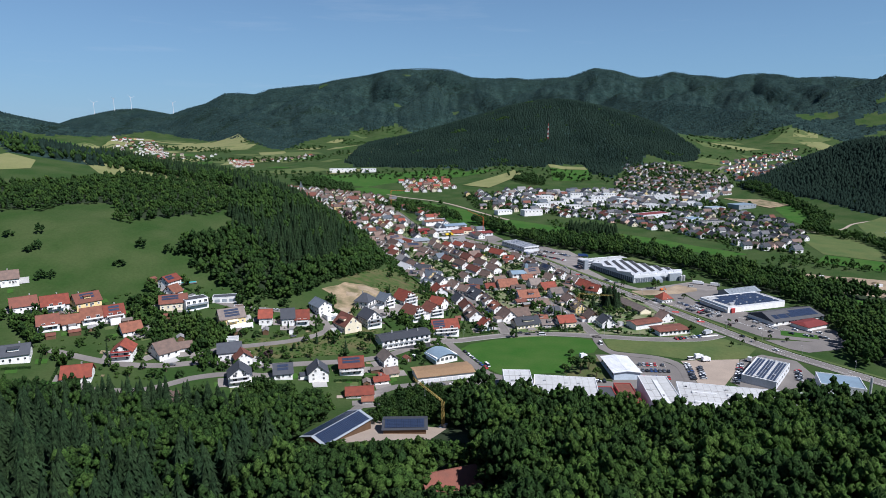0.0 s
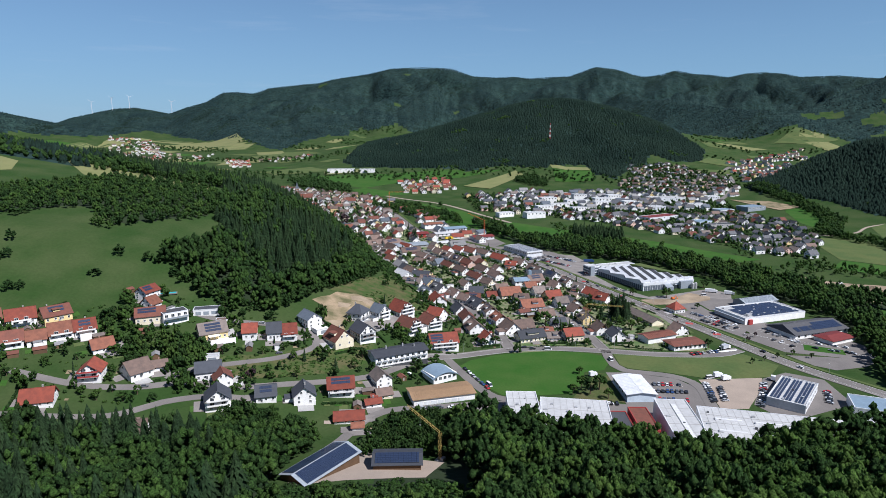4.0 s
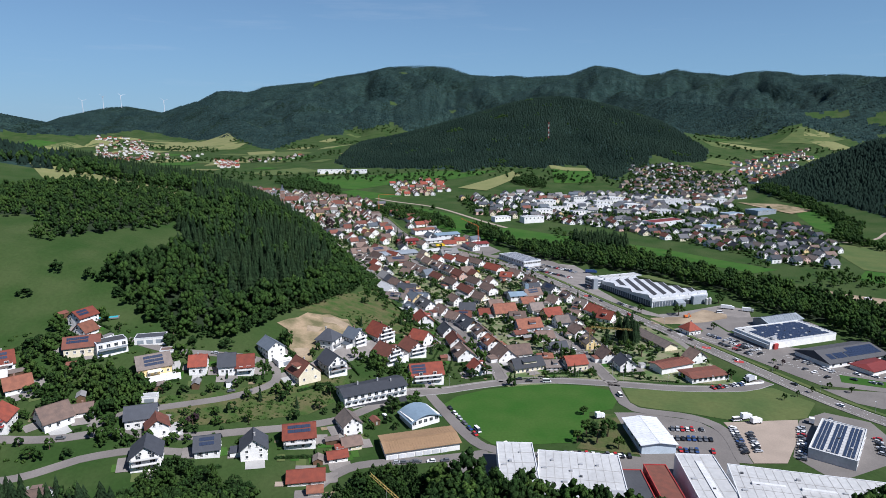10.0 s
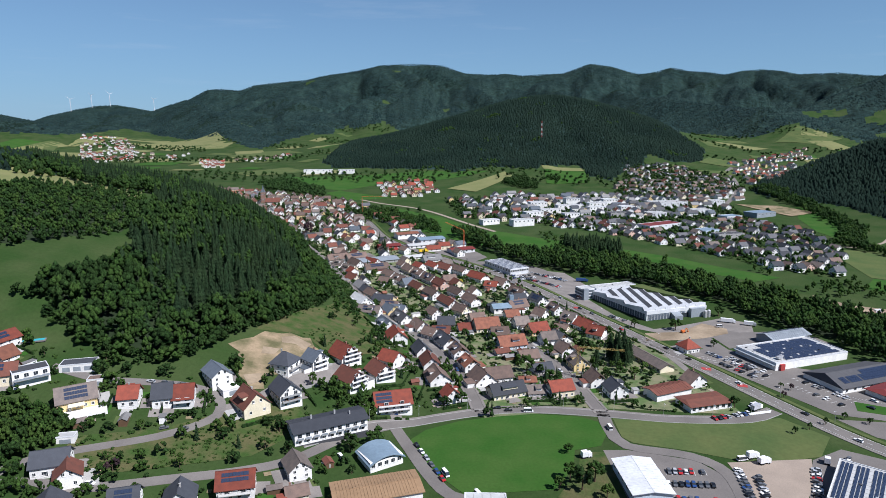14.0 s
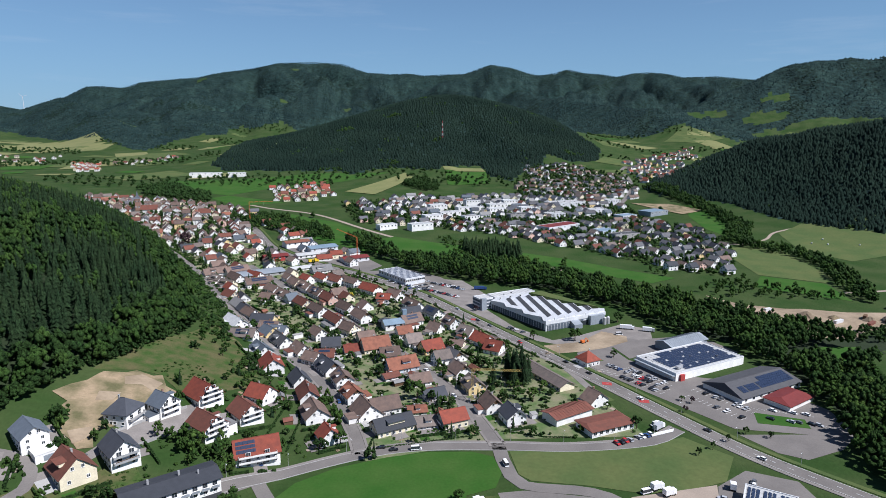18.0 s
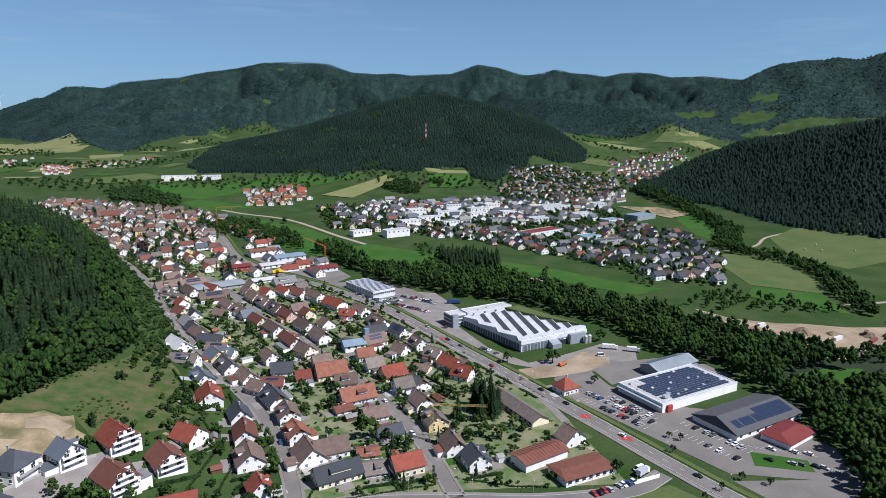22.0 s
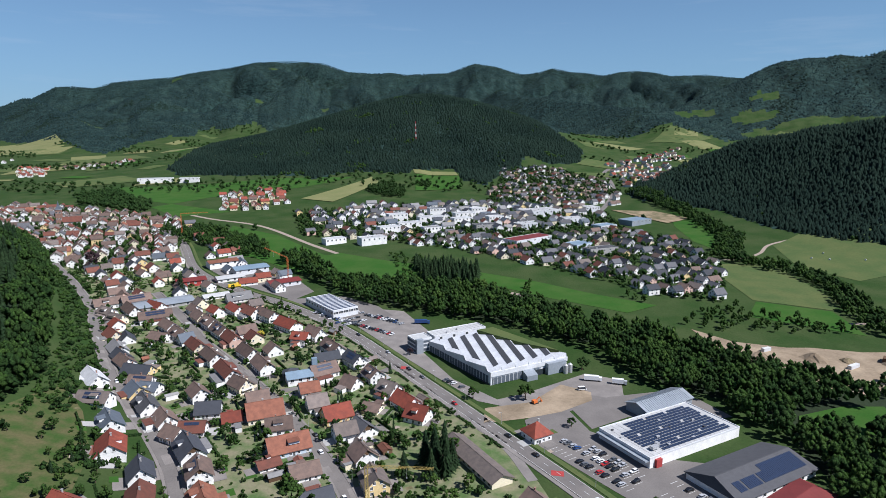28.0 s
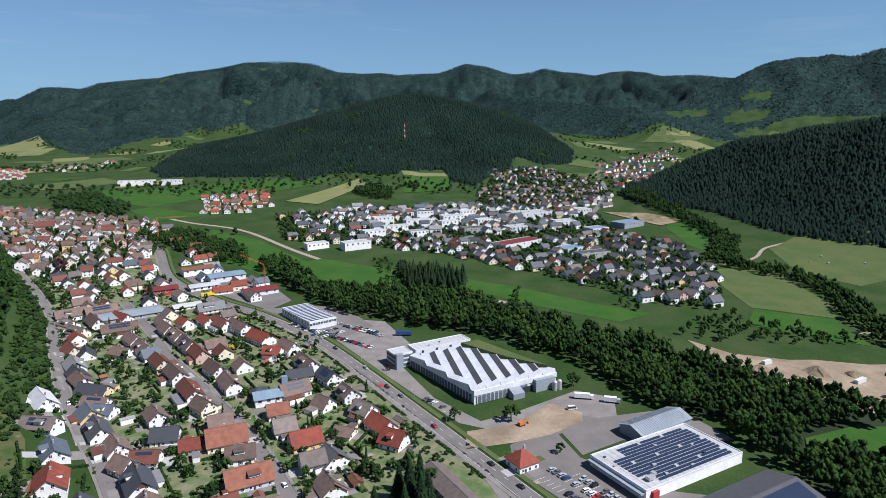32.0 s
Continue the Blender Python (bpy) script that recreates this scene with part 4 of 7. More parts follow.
def solar_on(roof, w, d, b, eave, H, shift=0.0):
    """Solar modules on the slope that faces the sun."""
    k = (H - eave) / b
    n, m = max(2, int(w / 1.1)), max(1, int(d / 1.75))
    for i in range(n):
        for j in range(m):
            y0 = -b * 0.12 - (j + 0.5) * 1.75
            part("solar_panel", MODULE, None, roof, at=pose((i - n / 2) * 1.1 + shift, y0, H + 0.22 + y0 * k, math.degrees(math.atan(k)), 0, 0))


def block(name, x, y, turn, w, d, h, wall, roof, label, category="building", parapet=0.5, windows=0, doors=0, base=3.0):
    """A flat-roofed building with parapet, a row of windows and of gates on its long front (the side at -y)."""
    ob = thing(name, x, y, turn, label, category)
    HOUSES.append((x, y, max(w, d) / 2))
    part("wall", Shape().box(0, 0, -base, w, d, h + base), M[wall], ob)
    r = Shape().box(0, 0, h, w - 0.5, d - 0.5, 0.12)
    part("roof", r, M[roof], ob)
    if w * d > 500 and roof in ("membrane", "dark_membrane"):
        seam = Shape()
        for i in range(1, int(w / 3.6)):
            seam.box(-w / 2 + i * 3.6, 0, h + 0.12, 0.22, d - 1.2, 0.07)
        for i in range(1, int(d / 9)):
            seam.box(0, -d / 2 + i * 9, h + 0.12, w - 1.2, 0.22, 0.1)
        tagged(part("seams", seam, M["concrete"], ob, "grey seams of the flat roof"), kind="stuff")
        for i in range(int(w * d / 220)):
            ux, uy = (0.5 + 0.754878 * i) % 1 - 0.5, (0.5 + 0.569840 * i) % 1 - 0.5
            part("vent", Shape().box(ux * (w - 5), uy * (d - 5), h + 0.1, 1.1 + i % 3 * 0.5, 1.0, 0.6 + i % 2 * 0.4), M["steel" if i % 3 else "dark_membrane"], ob)
    p = Shape()
    for px, py, sx, sy in ((0, d / 2 - 0.15, w + 0.1, 0.4), (0, -d / 2 + 0.15, w + 0.1, 0.4), (w / 2 - 0.15, 0, 0.4, d - 0.7), (-w / 2 + 0.15, 0, 0.4, d - 0.7)):
        p.box(px, py, h - 0.25, sx, sy, parapet + 0.25)
    part("parapet", p, M["white_metal"] if wall in ("plaster", "white_metal") else M[wall], ob)
    for i in range(windows):
        part("window", WIDE, None, ob, at=pose((i + 0.5) / windows * w - w / 2, -d / 2, h - 1.8, 0, 0, -90))
        part("window", WIDE, None, ob, at=pose(w / 2, (i + 0.5) / windows * d - d / 2, h - 1.8))
    for i in range(doors):
        px = (i + 0.5) / doors * w * 0.9 - w * 0.45
        part("gate", Shape().box(px, -d / 2 - 0.05, -0.3, w / doors * 0.62, 0.16, min(3.4, h * 0.7)), M["grey_metal"], ob)
    return ob


# ---- houses: place, turn of the ridge, length, width, height of the ridge, roof ----
house(-40, 657, -56, 21, 11, 7, "white")
house(-29, 627, -17, 18, 10, 7, "greybrown")
house(-14, 602, -63, 17, 12, 7, "slate")
house(-4, 573, -74, 17, 13, 9, "red")
house(32, 571, -65, 19, 12, 9, "dark")
house(21, 588, -40, 11, 10, 8, "brown")
house(29, 594, -6, 13, 9, 7, "brownred")
house(12, 607, -61, 14, 11, 8, "brown")
house(-3, 628, -62, 20, 11, 8, "darkgrey")
house(-14, 648, -58, 14, 12, 8, "slate")
house(-7, 651, -22, 12, 9, 7, "slate")
house(-15, 662, -20, 15, 9, 7, "brown")
house(-22, 680, -22, 19, 10, 7, "dark")
house(-34, 694, -55, 16, 10, 8, "brown")
house(-39, 704, -55, 17, 10, 8, "dark")
house(-47, 721, -61, 18, 11, 8, "grey")
house(-59, 750, -56, 17, 10, 8, "brownred")
house(-68, 787, -37, 16, 10, 8, "greybrown")
house(-81, 806, -42, 15, 10, 8, "greybrown")
house(-88, 830, 31, 22, 11, 9, "brown")
house(-67, 835, 32, 23, 11, 9, "brown")
house(-64, 811, -58, 23, 10, 8, "brown")
house(-39, 787, 21, 24, 12, 9, "brown")
house(-47, 819, -43, 18, 10, 7, "red")
house(23, 637, -62, 13, 10, 9, "brown")
house(33, 615, 1, 13, 11, 8, "dark")
house(47, 604, 13, 10, 9, 6, "red")
house(64, 606, 14, 19, 14, 10, "terracotta")
house(58, 625, 17, 12, 10, 8, "brown")
house(73, 589, 7, 13, 11, 8, "brown")
house(79, 567, 18, 20, 13, 9, "terracotta")
house(46, 645, -50, 13, 10, 9, "brown")
house(35, 666, -64, 24, 10, 9, "brownred")
house(21, 693, -61, 20, 10, 9, "brown")
house(7, 714, -60, 19, 10, 9, "brownred")
house(-4, 732, 34, 10, 10, 8, "slate")
house(-11, 744, -56, 19, 10, 8, "brown")
house(-23, 763, -56, 18, 10, 8, "brown")
house(-25, 743, -31, 14, 11, 6, "brown")
house(56, 674, -65, 19, 10, 9, "brown")
house(44, 697, -60, 19, 10, 9, "brown")
house(29, 726, -63, 19, 10, 9, "brownred")
house(18, 745, -59, 20, 10, 9, "brown")
house(7, 764, -59, 18, 10, 9, "brown")
house(-4, 781, -60, 17, 10, 9, "brown")
house(95, 658, 27, 17, 11, 9, "brown")
house(97, 679, 16, 16, 10, 8, "dark")
house(101, 697, -65, 21, 10, 9, "brown")
house(115, 673, -62, 16, 10, 9, "dark")
house(126, 647, -67, 13, 10, 9, "brown")
house(134, 624, -48, 12, 11, 9, "greybrown")
house(142, 605, -61, 16, 11, 9, "red")
house(147, 589, -38, 12, 12, 9, "red")
house(112, 638, -45, 10, 11, 8, "brown")
house(87, 633, 14, 11, 11, 8, "terracotta")
house(92, 612, 16, 11, 11, 9, "greybrown")
house(103, 597, 20, 15, 12, 9, "red")
house(107, 575, 16, 11, 11, 9, "greybrown")
house(116, 578, -63, 12, 14, 8, "darkgrey")
house(115, 552, -66, 11, 12, 9, "greybrown")
house(123, 604, -30, 10, 10, 5, "brown")
house(67, 751, -51, 21, 12, 9, "red")
house(78, 721, -23, 12, 10, 8, "red")
house(88, 728, -56, 16, 10, 9, "brown")
house(21, 797, -59, 19, 9, 8, "red")
house(34, 787, -55, 22, 10, 9, "brownred")
house(49, 776, -55, 23, 10, 9, "brown")
house(19, 832, 25, 21, 11, 8, "grey")
house(15, 552, -71, 14, 11, 9, "dark")
house(21, 529, -78, 16, 11, 9, "brownred")
house(26, 505, -74, 16, 13, 9, "brown")
house(34, 477, -69, 9, 10, 9, "red")
house(41, 548, -74, 14, 11, 9, "brown")
house(47, 525, -70, 13, 11, 9, "terracotta")
house(54, 504, -71, 15, 14, 9, "brown")
house(64, 507, 16, 16, 12, 9, "brown")
house(67, 485, 20, 21, 12, 8, "dark")
house(99, 486, 15, 14, 11, 9, "red")
house(94, 521, 19, 13, 9, 6, "dark")
house(88, 542, 16, 13, 10, 7, "brown")
house(82, 503, 2, 10, 9, 4, "terracotta")
house(71, 553, 21, 10, 8, 4, "brownred")
house(85, 488, 6, 11, 12, 5, "greybrown")
house(115, 551, -71, 12, 11, 9, "brown")
house(119, 527, -79, 13, 11, 9, "greybrown")
house(124, 500, -80, 12, 11, 9, "brown")
house(132, 485, -81, 12, 11, 9, "dark")
house(184, 498, -69, 9, 13, 9, "brown")
balconies(house(-62, 480, -19, 12, 13, 11.5, "dark", "plaster", hip=0.75), 12, 13, (2.2,), "concrete")
balconies(house(-47, 491, -42, 11, 11, 11, "slate", "plaster"), 11, 11, (2.6, 5.4), "plaster")
balconies(house(-55, 451, -54, 15, 12, 12, "dark", "plaster"), 15, 12, (2.6, 5.4), "steel")
house(-70, 439, -50, 16, 14, 11, "brownred", "cream")
upper = house(-93, 457, -51, 15, 11, 10, "slate", "plaster", extras=False)
garage = part("garage", Shape().box(11.5, 1.5, -5, 8, 8.5, 5.2).box(11.5, 1.5, 0.2, 8.4, 8.9, 0.5), M["plaster"], upper, "white flat-roofed garage block")
part("gate", Shape().box(15.55, 2.6, -3.2, 0.12, 4.4, 2.4), M["grey_metal"], garage)
APARTMENTS = house(1, 462, 14, 20, 14, 11, "red", "plaster", extras=False)
balconies(APARTMENTS, 14, 20, (2.6, 5.2), "plaster", -90)
APARTMENT_WALL = [c for c in APARTMENTS.children if c.name.startswith("wall")][0]
solar_on([c for c in APARTMENTS.children if c.name.startswith("roof")][0], 9, 6, 7, sorted({round(v.co.z, 2) for v in APARTMENT_WALL.data.vertices})[1], 11, -5)
balconies(house(-24, 479, -47, 16, 13, 11, "brownred", "plaster"), 16, 13, (2.6, 5.4, 8.0), "plaster")
balconies(house(-9, 498, -56, 15, 13, 10, "brownred", "plaster"), 15, 13, (2.6, 5.2), "plaster")
house(-4, 521, -36, 13, 12, 9, "red")
balconies(house(-32, 509, -49, 16, 14, 11, "red", "plaster"), 16, 14, (2.4, 5.2, 7.8), "plaster")
def clad(ob, w, d, b, H, shift=0.0):
    """Solar modules on a house's roof."""
    walls = [c for c in ob.children if c.name.startswith("wall")][0]
    eave = sorted({round(v.co.z, 2) for v in walls.data.vertices})[1]
    solar_on([c for c in ob.children if c.name.startswith("roof")][0], w, d, b, eave, H, shift)


clad(house(-207, 459, 70, 13, 10, 9, "red", "plaster", extras=False), 7, 4, 5, 9, -2)
house(-201, 450, 70, 9, 10, 7, "terracotta", "plaster", extras=False)
clad(house(-194, 434, 22, 18, 12, 9, "brownred", "cream"), 12, 5, 6, 9, -2)
modern = block("villa", -180, 437, 40, 16, 10, 6.6, "plaster", "dark_membrane", "white modern villa with flat dark roof", "house", 0.3, windows=4)
part("balcony", Shape().box(0, -6.2, 2.9, 15, 2.6, 0.25), M["concrete"], modern)
part("railing", Shape().box(0, -7.4, 3.15, 15, 0.08, 0.95), M["grey_metal"], modern)
block("carport", -163, 451, 14, 17, 9, 3.2, "plaster", "dark", "low white carport with dark flat roof", "garage", 0.25, doors=3)
block("garage", -149, 441, 14, 8, 6, 2.9, "plaster", "brown", "small white garage with brown flat roof", "garage", 0.2, doors=1)
villa = house(-150, 424, 32, 17, 13, 10, "greybrown", "yellow", extras=False)
clad(villa, 10, 6, 6.5, 10)
balconies(villa, 17, 13, (2.6,), "concrete")
part("terrace", Shape().box(2, -9.5, -4, 20, 6, 3.8).box(2, -12.3, -0.2, 20, 0.3, 1.0), M["plaster"], villa, "white walled garden terrace")
part("awning", Shape().slab([(-4, -9.6, 2.6), (3, -9.6, 2.6), (3, -6.5, 3.4), (-4, -6.5, 3.4)], 0.12), M["cream"], villa, "pale awning over the terrace")
house(-127, 430, 12, 9, 11, 9, "red", "plaster")
house(-112, 433.5, 14, 9, 12, 10, "dark", "plaster", extras=False)
balconies(house(-102.5, 436, 14, 9.5, 13, 9.5, "red", "plaster", extras=False), 13, 9.5, (2.4,), "plaster", -90)
block("garage", -141, 399, 12, 7.5, 5, 2.8, "plaster", "membrane", "small white garage box beside the road", "garage", 0.2, doors=1)
balconies(house(-267, 414, 36, 16, 12, 9, "red", "plaster"), 16, 12, (2.5,), "plaster", -90)
house(-250, 422, 48, 16, 12, 9, "brownred")
balconies(house(-237, 405, 36, 13, 13, 9, "terracotta", "plaster"), 13, 13, (2.5,), "plaster", -90)
balconies(house(-226, 412, 36, 12, 12, 9, "red", "plaster"), 12, 12, (2.5,), "plaster", -90)
house(-283, 406, 38, 15, 12, 9, "brownred")
balconies(house(-256, 388, 32, 12, 12, 9, "brownred", "plaster"), 12, 12, (2.5,), "plaster", -90)
house(-245, 394, 32, 10, 11, 8, "terracotta", "plaster")
house(-310, 434, 33, 11, 12, 9, "brown")
house(-207, 396, 40, 12, 11, 7, "terracotta", "plaster")
house(-251, 348, 25, 15, 12, 9, "dark")
house(-209, 337, 18, 15, 12, 8, "red")
balconies(house(-197, 366, -76, 13, 12, 10, "red", "plaster", extras=False), 13, 12, (2.6, 5.2), "red_paint")
house(-176, 374, 51, 13, 14, 9, "brown", "plaster", extras=False)
house(-167, 383, 25, 9, 9, 5, "brown")
house(-137, 381, 19, 14, 12, 9, "dark", "plaster", extras=False)
house(-127, 375, -62, 11, 10, 8.5, "brownred", "plaster", extras=False)
balconies(house(-122, 353, -70, 13, 13, 11, "dark", "plaster", extras=False), 13, 13, (2.6, 5.2), "plaster")
clad(house(-99, 365, 15, 11, 11, 8, "dark", "plaster", extras=False), 7, 4, 5.5, 8)
house(-78, 367, -74, 12, 12, 10, "dark", "plaster")
clad(balconies(house(-59, 379, 12, 15, 12, 10, "red", "plaster", extras=False), 12, 15, (2.6,), "plaster", -90), 11, 4, 6, 10)
house(-37, 395, -62, 12, 10, 9, "greybrown", "plaster", extras=False)
house(-34, 380, 21, 9, 8, 5, "brown")
house(-39, 369, 18, 9, 7, 4, "red")
house(-50, 351, 9, 16, 9, 5.5, "red", "plaster", extras=False)
house(-44, 341, 9, 6, 4.5, 4, "terracotta", "plaster", extras=False, windows=False)
house(-151, 316, 19, 14, 15, 9, "brown")

house(204, 558, 20, 11, 11, 9, "red", "plaster", hip=0.9)
house(490, 612, 30, 16, 9, 6, "grey", far=True)
house(520, 640, 30, 14, 9, 5, "grey", far=True)

# ---- works, markets and other large buildings ----
def gabled(name, x, y, turn, L, W, H, rise, wall, roof, label, hip=0.0, windows=0, category="building", ribs=0.0):
    """A low-pitched building; ribs: spacing of standing seams on the roof."""
    ob = thing(name, x, y, turn, label, category)
    HOUSES.append((x, y, max(L, W) / 2))
    a, b, eave = L / 2, W / 2, H - rise
    s = Shape()
    if hip:
        s.box(0, 0, -3, L, W, eave + 3)
    else:
        s.prism([(-b, -3), (b, -3), (b, eave), (0, H - 0.05), (-b, eave)], -a, a)
    part("wall", s, M[wall], ob)
    r = part("roof", roof_shape(L, W, eave, H, 0.9, 0.25, hip), M[roof], ob)
    sh = Shape()
    if ribs:
        n = int(L / ribs)
        for i in range(1, n):
            px = i * ribs - a
            for q in (-1, 1):
                sh.bar((px, q * (b + 0.8), eave - 0.8 * rise / b + 0.2), (px, 0.2 * q, H + 0.2), 0.12)
        tagged(part("seams", sh, M[roof], r, "standing seams of the metal roof"), kind="stuff")
    for i in range(windows):
        for q in (-1, 1):
            part("window", WIDE, None, ob, at=pose((i + 0.5) / windows * L - a, q * b, max(1.5, eave - 1.6), 0, 0, 90 * q))
    return ob


def panel_field(parent, x0, y0, nx, ny, w, d, z, pitch=8.0, skip=None, label="rows of dark solar modules", slope=0.0):
    """Solar modules in rows on a flat or sloping roof; slope: fall of the roof to -y."""
    s = Shape()
    for i in range(nx):
        for j in range(ny):
            if skip and skip(i, j):
                continue
            x, y = x0 + i * w, y0 + j * d
            t, fill = math.tan(radians(pitch)) * d * 0.8, 0.92 if slope else 0.68
            zz = z + slope * y
            s.slab([(x, y, zz + 0.2), (x + w * 0.9, y, zz + 0.2), (x + w * 0.9, y + d * fill, zz + 0.2 + t + slope * d * fill), (x, y + d * fill, zz + 0.2 + t + slope * d * fill)], 0.08)
    return tagged(part("solar_panel", s, M["solar"], parent, label), kind="stuff")


# the factory hall: a skewed plan, with roof teeth running slantwise across it
hall = thing("factory_hall", 225, 635.5, 17.8, "large white factory hall with slanting saw-tooth roof", "factory")
HOUSES.append((210, 668, 42))
PLAN = [(-29.4, 0.0), (29.4, 0.0), (15.0, 69.0), (-37.5, 69.0)]
EAVE, ACROSS = 8.0, (math.cos(radians(17.8)), -math.sin(radians(17.8)))


def band(outline, low, high):
    """The part of a plan between two slanting lines."""
    for sign, edge in ((1, low), (-1, -high)):
        out = []
        for p, q in zip(outline, outline[1:] + outline[:1]):
            a, b = (sign * (r[0] * ACROSS[0] + r[1] * ACROSS[1]) - edge for r in (p, q))
            if a >= 0:
                out.append(p)
            if a * b < 0:
                u = a / (a - b)
                out.append((p[0] + (q[0] - p[0]) * u, p[1] + (q[1] - p[1]) * u))
        outline = out
    return outline


def wedge(outline, z_at, floor):
    n = len(outline)
    top = [(x, y, z_at(x * ACROSS[0] + y * ACROSS[1])) for x, y in outline]
    return Shape().add(top + [(x, y, floor) for x, y in outline], [tuple(range(n)), tuple(range(2 * n - 1, n - 1, -1))] + [((i + 1) % n, i, n + i, n + (i + 1) % n) for i in range(n)])


part("wall", wedge(PLAN, lambda u: EAVE, -3), M["white_metal"], hall)
INNER = [(-25.5, 5.0), (25.0, 5.0), (12.0, 64.0), (-33.0, 64.0)]
pitch = 9.6
for i in range(9):
    low = -58 + i * pitch
    rise = lambda u: EAVE + 0.05 + 2.6 * (u - low) / (pitch * 0.9)
    drop = lambda u: EAVE + 0.05 + 2.6 * (low + pitch - u) / (pitch * 0.1)
    a, b, c = band(PLAN, low, low + pitch * 0.9), band(PLAN, low + pitch * 0.9, low + pitch), band(INNER, low + pitch * 0.48, low + pitch * 0.84)
    if len(a) > 2:
        tooth = part("roof_tooth", wedge(a, rise, EAVE - 0.3), M["white_metal"], hall, "white metal saw-tooth of the roof")
        if len(c) > 2:
            part("solar_strip", wedge(c, lambda u: rise(u) + 0.14, EAVE + 0.2), M["dark_membrane"], tooth, "dark strip of solar modules")
    if len(b) > 2:
        part("roof_tooth", wedge(b, drop, EAVE - 0.3), M["grey_metal"], hall, "steep grey face of a roof tooth")
part("green_roof", Shape().slab([(27.5, 6, EAVE + 3.1), (14.6, 68, EAVE + 3.1), (1, 68, EAVE + 3.1), (14, 30, EAVE + 3.1)], 3.3), M["dry_grass"], hall, "planted flat strip of the roof")
part("fascia", Shape().box(0, -0.25, EAVE - 2.6, 59.4, 0.5, 3.0), M["white_metal"], hall)
part("glazing", Shape().box(-33.6, 34.5, 1.2, 66, 0.5, 4.4, turn=96.7), M["slate"], hall, "blue-grey glazed band of the long wall")
part("plinth", Shape().box(-33.6, 34.5, -2.5, 68, 0.6, 3.4, turn=96.7), M["dark_membrane"], hall, "dark plinth of the long wall")
for i in range(23):
    part("mullion", Shape().box(-29.7 - i * 0.352, 1.5 + i * 3.0, 1.0, 0.3, 0.7, 4.8, turn=96.7), M["white_metal"], hall)
part("glazing", Shape().box(-10, -0.12, 0.4, 36, 0.5, 4.2), M["slate"], hall, "blue-grey glazed band of the front")
for i in range(13):
    part("mullion", Shape().box(-27.4 + i * 2.9, -0.3, 0.2, 0.3, 0.4, 4.6), M["white_metal"], hall)
part("annex", Shape().add([(-6, -6, -2), (2, -6, -2), (2, 0, -2), (-6, 0, -2), (-6, -6, 3.4), (2, -6, 3.4), (2, -0.6, 5.6), (-6, -0.6, 5.6)], [(3, 2, 1, 0), (4, 5, 6, 7), (0, 1, 5, 4), (1, 2, 6, 5), (2, 3, 7, 6), (3, 0, 4, 7)]), M["grey_metal"], hall)
part("loading_bay", Shape().box(19, -1.5, -2, 14, 4, 9.5), M["grey_metal"], hall)
for k in (0, 3.6):
    part("silo", Shape().tube(24 + k, -6, -2, 1.5, 7.5, 14).tube(24 + k, -6, 5.5, 1.5, 0.9, 14, top=0.2), M["steel"], hall)
part("gate", Shape().box(7, -0.4, -1, 9, 0.3, 4.8), M["glass"], hall)
office = block("office_tower", 162, 694, 20, 13, 12, 9.0, "white_metal", "membrane", "white office block with glazed storeys", windows=0)
for z in (0.6, 3.6, 6.4):
    part("glazing", Shape().box(0, 0, z, 13.3, 12.3, 1.7), M["slate"], office, "blue-grey glazed storey")
part("stair_tower", Shape().box(-4.0, -7.2, -2, 5, 3, 12), M["grey_metal"], office, "blue-grey stair tower")
block("flat_annex", 192, 711, 20, 44, 12, 6.6, "white_metal", "membrane", "white flat-roofed annex of a factory hall", windows=4)

# supermarket with a roof full of modules
market = block("supermarket", 271.5, 547, 19, 64, 34, 5.2, "plaster", "membrane", "white flat-roofed supermarket covered in solar modules", "supermarket")
panel_field(market, -27, -14.6, 25, 13, 2.2, 2.25, 5.35, skip=lambda i, j: (i % 7 == 3 and j % 5 == 2) or (j > 9 and i < 4) or (j < 3 and i < 3))
part("canopy", Shape().box(-32.8, 0, 3.4, 3.4, 33, 0.7), M["grey_metal"], market, "grey canopy over the entrance")
part("sign_block", Shape().box(-27, -17.6, -1, 3.6, 1.6, 5.2), M["red_paint"], market, "red entrance sign block")
part("vent", Shape().box(-24, -12, 6.1, 4, 2.4, 1.3).box(-20, -10, 6.1, 2, 2, 1.0), M["steel"], market)
for i in range(6):
    part("window", WIDE, None, market, at=pose(-31.5, -13 + i * 5.2, 1.8, 0, 0, 180))
gabled("barn", 284, 580, 21, 37, 15, 7.5, 2.6, "grey_metal", "grey_metal", "grey metal barn with shallow gable roof", ribs=1.5)
diy = gabled("garden_centre", 289, 506, 19, 54, 27, 8.0, 4.2, "plaster", "darkgrey", "low white store with dark grey hipped roof", hip=0.12, windows=8)
sol = Shape()
for i in range(40):
    for j in range(6):
        x, y = -22 + i * 1.15, -12.4 + j * 1.75
        if x > -2 and j > 0 or x <= -2 and 0 < j < 4 and i % 9 != 4:
            k = 4.2 / 13.5
            sol.slab([(x, y, 8.0 + y * k + 0.3), (x + 1.05, y, 8.0 + y * k + 0.3), (x + 1.05, y + 1.65, 8.0 + (y + 1.65) * k + 0.3), (x, y + 1.65, 8.0 + (y + 1.65) * k + 0.3)], 0.06)
tagged(part("solar_panel", sol, M["solar"], diy, "blue-black solar modules on the slope"), kind="stuff")
gabled("drinks_market", 297, 484, 25, 26, 15, 5.0, 1.6, "plaster", "red_metal", "low store with dark red metal roof", hip=0.6)
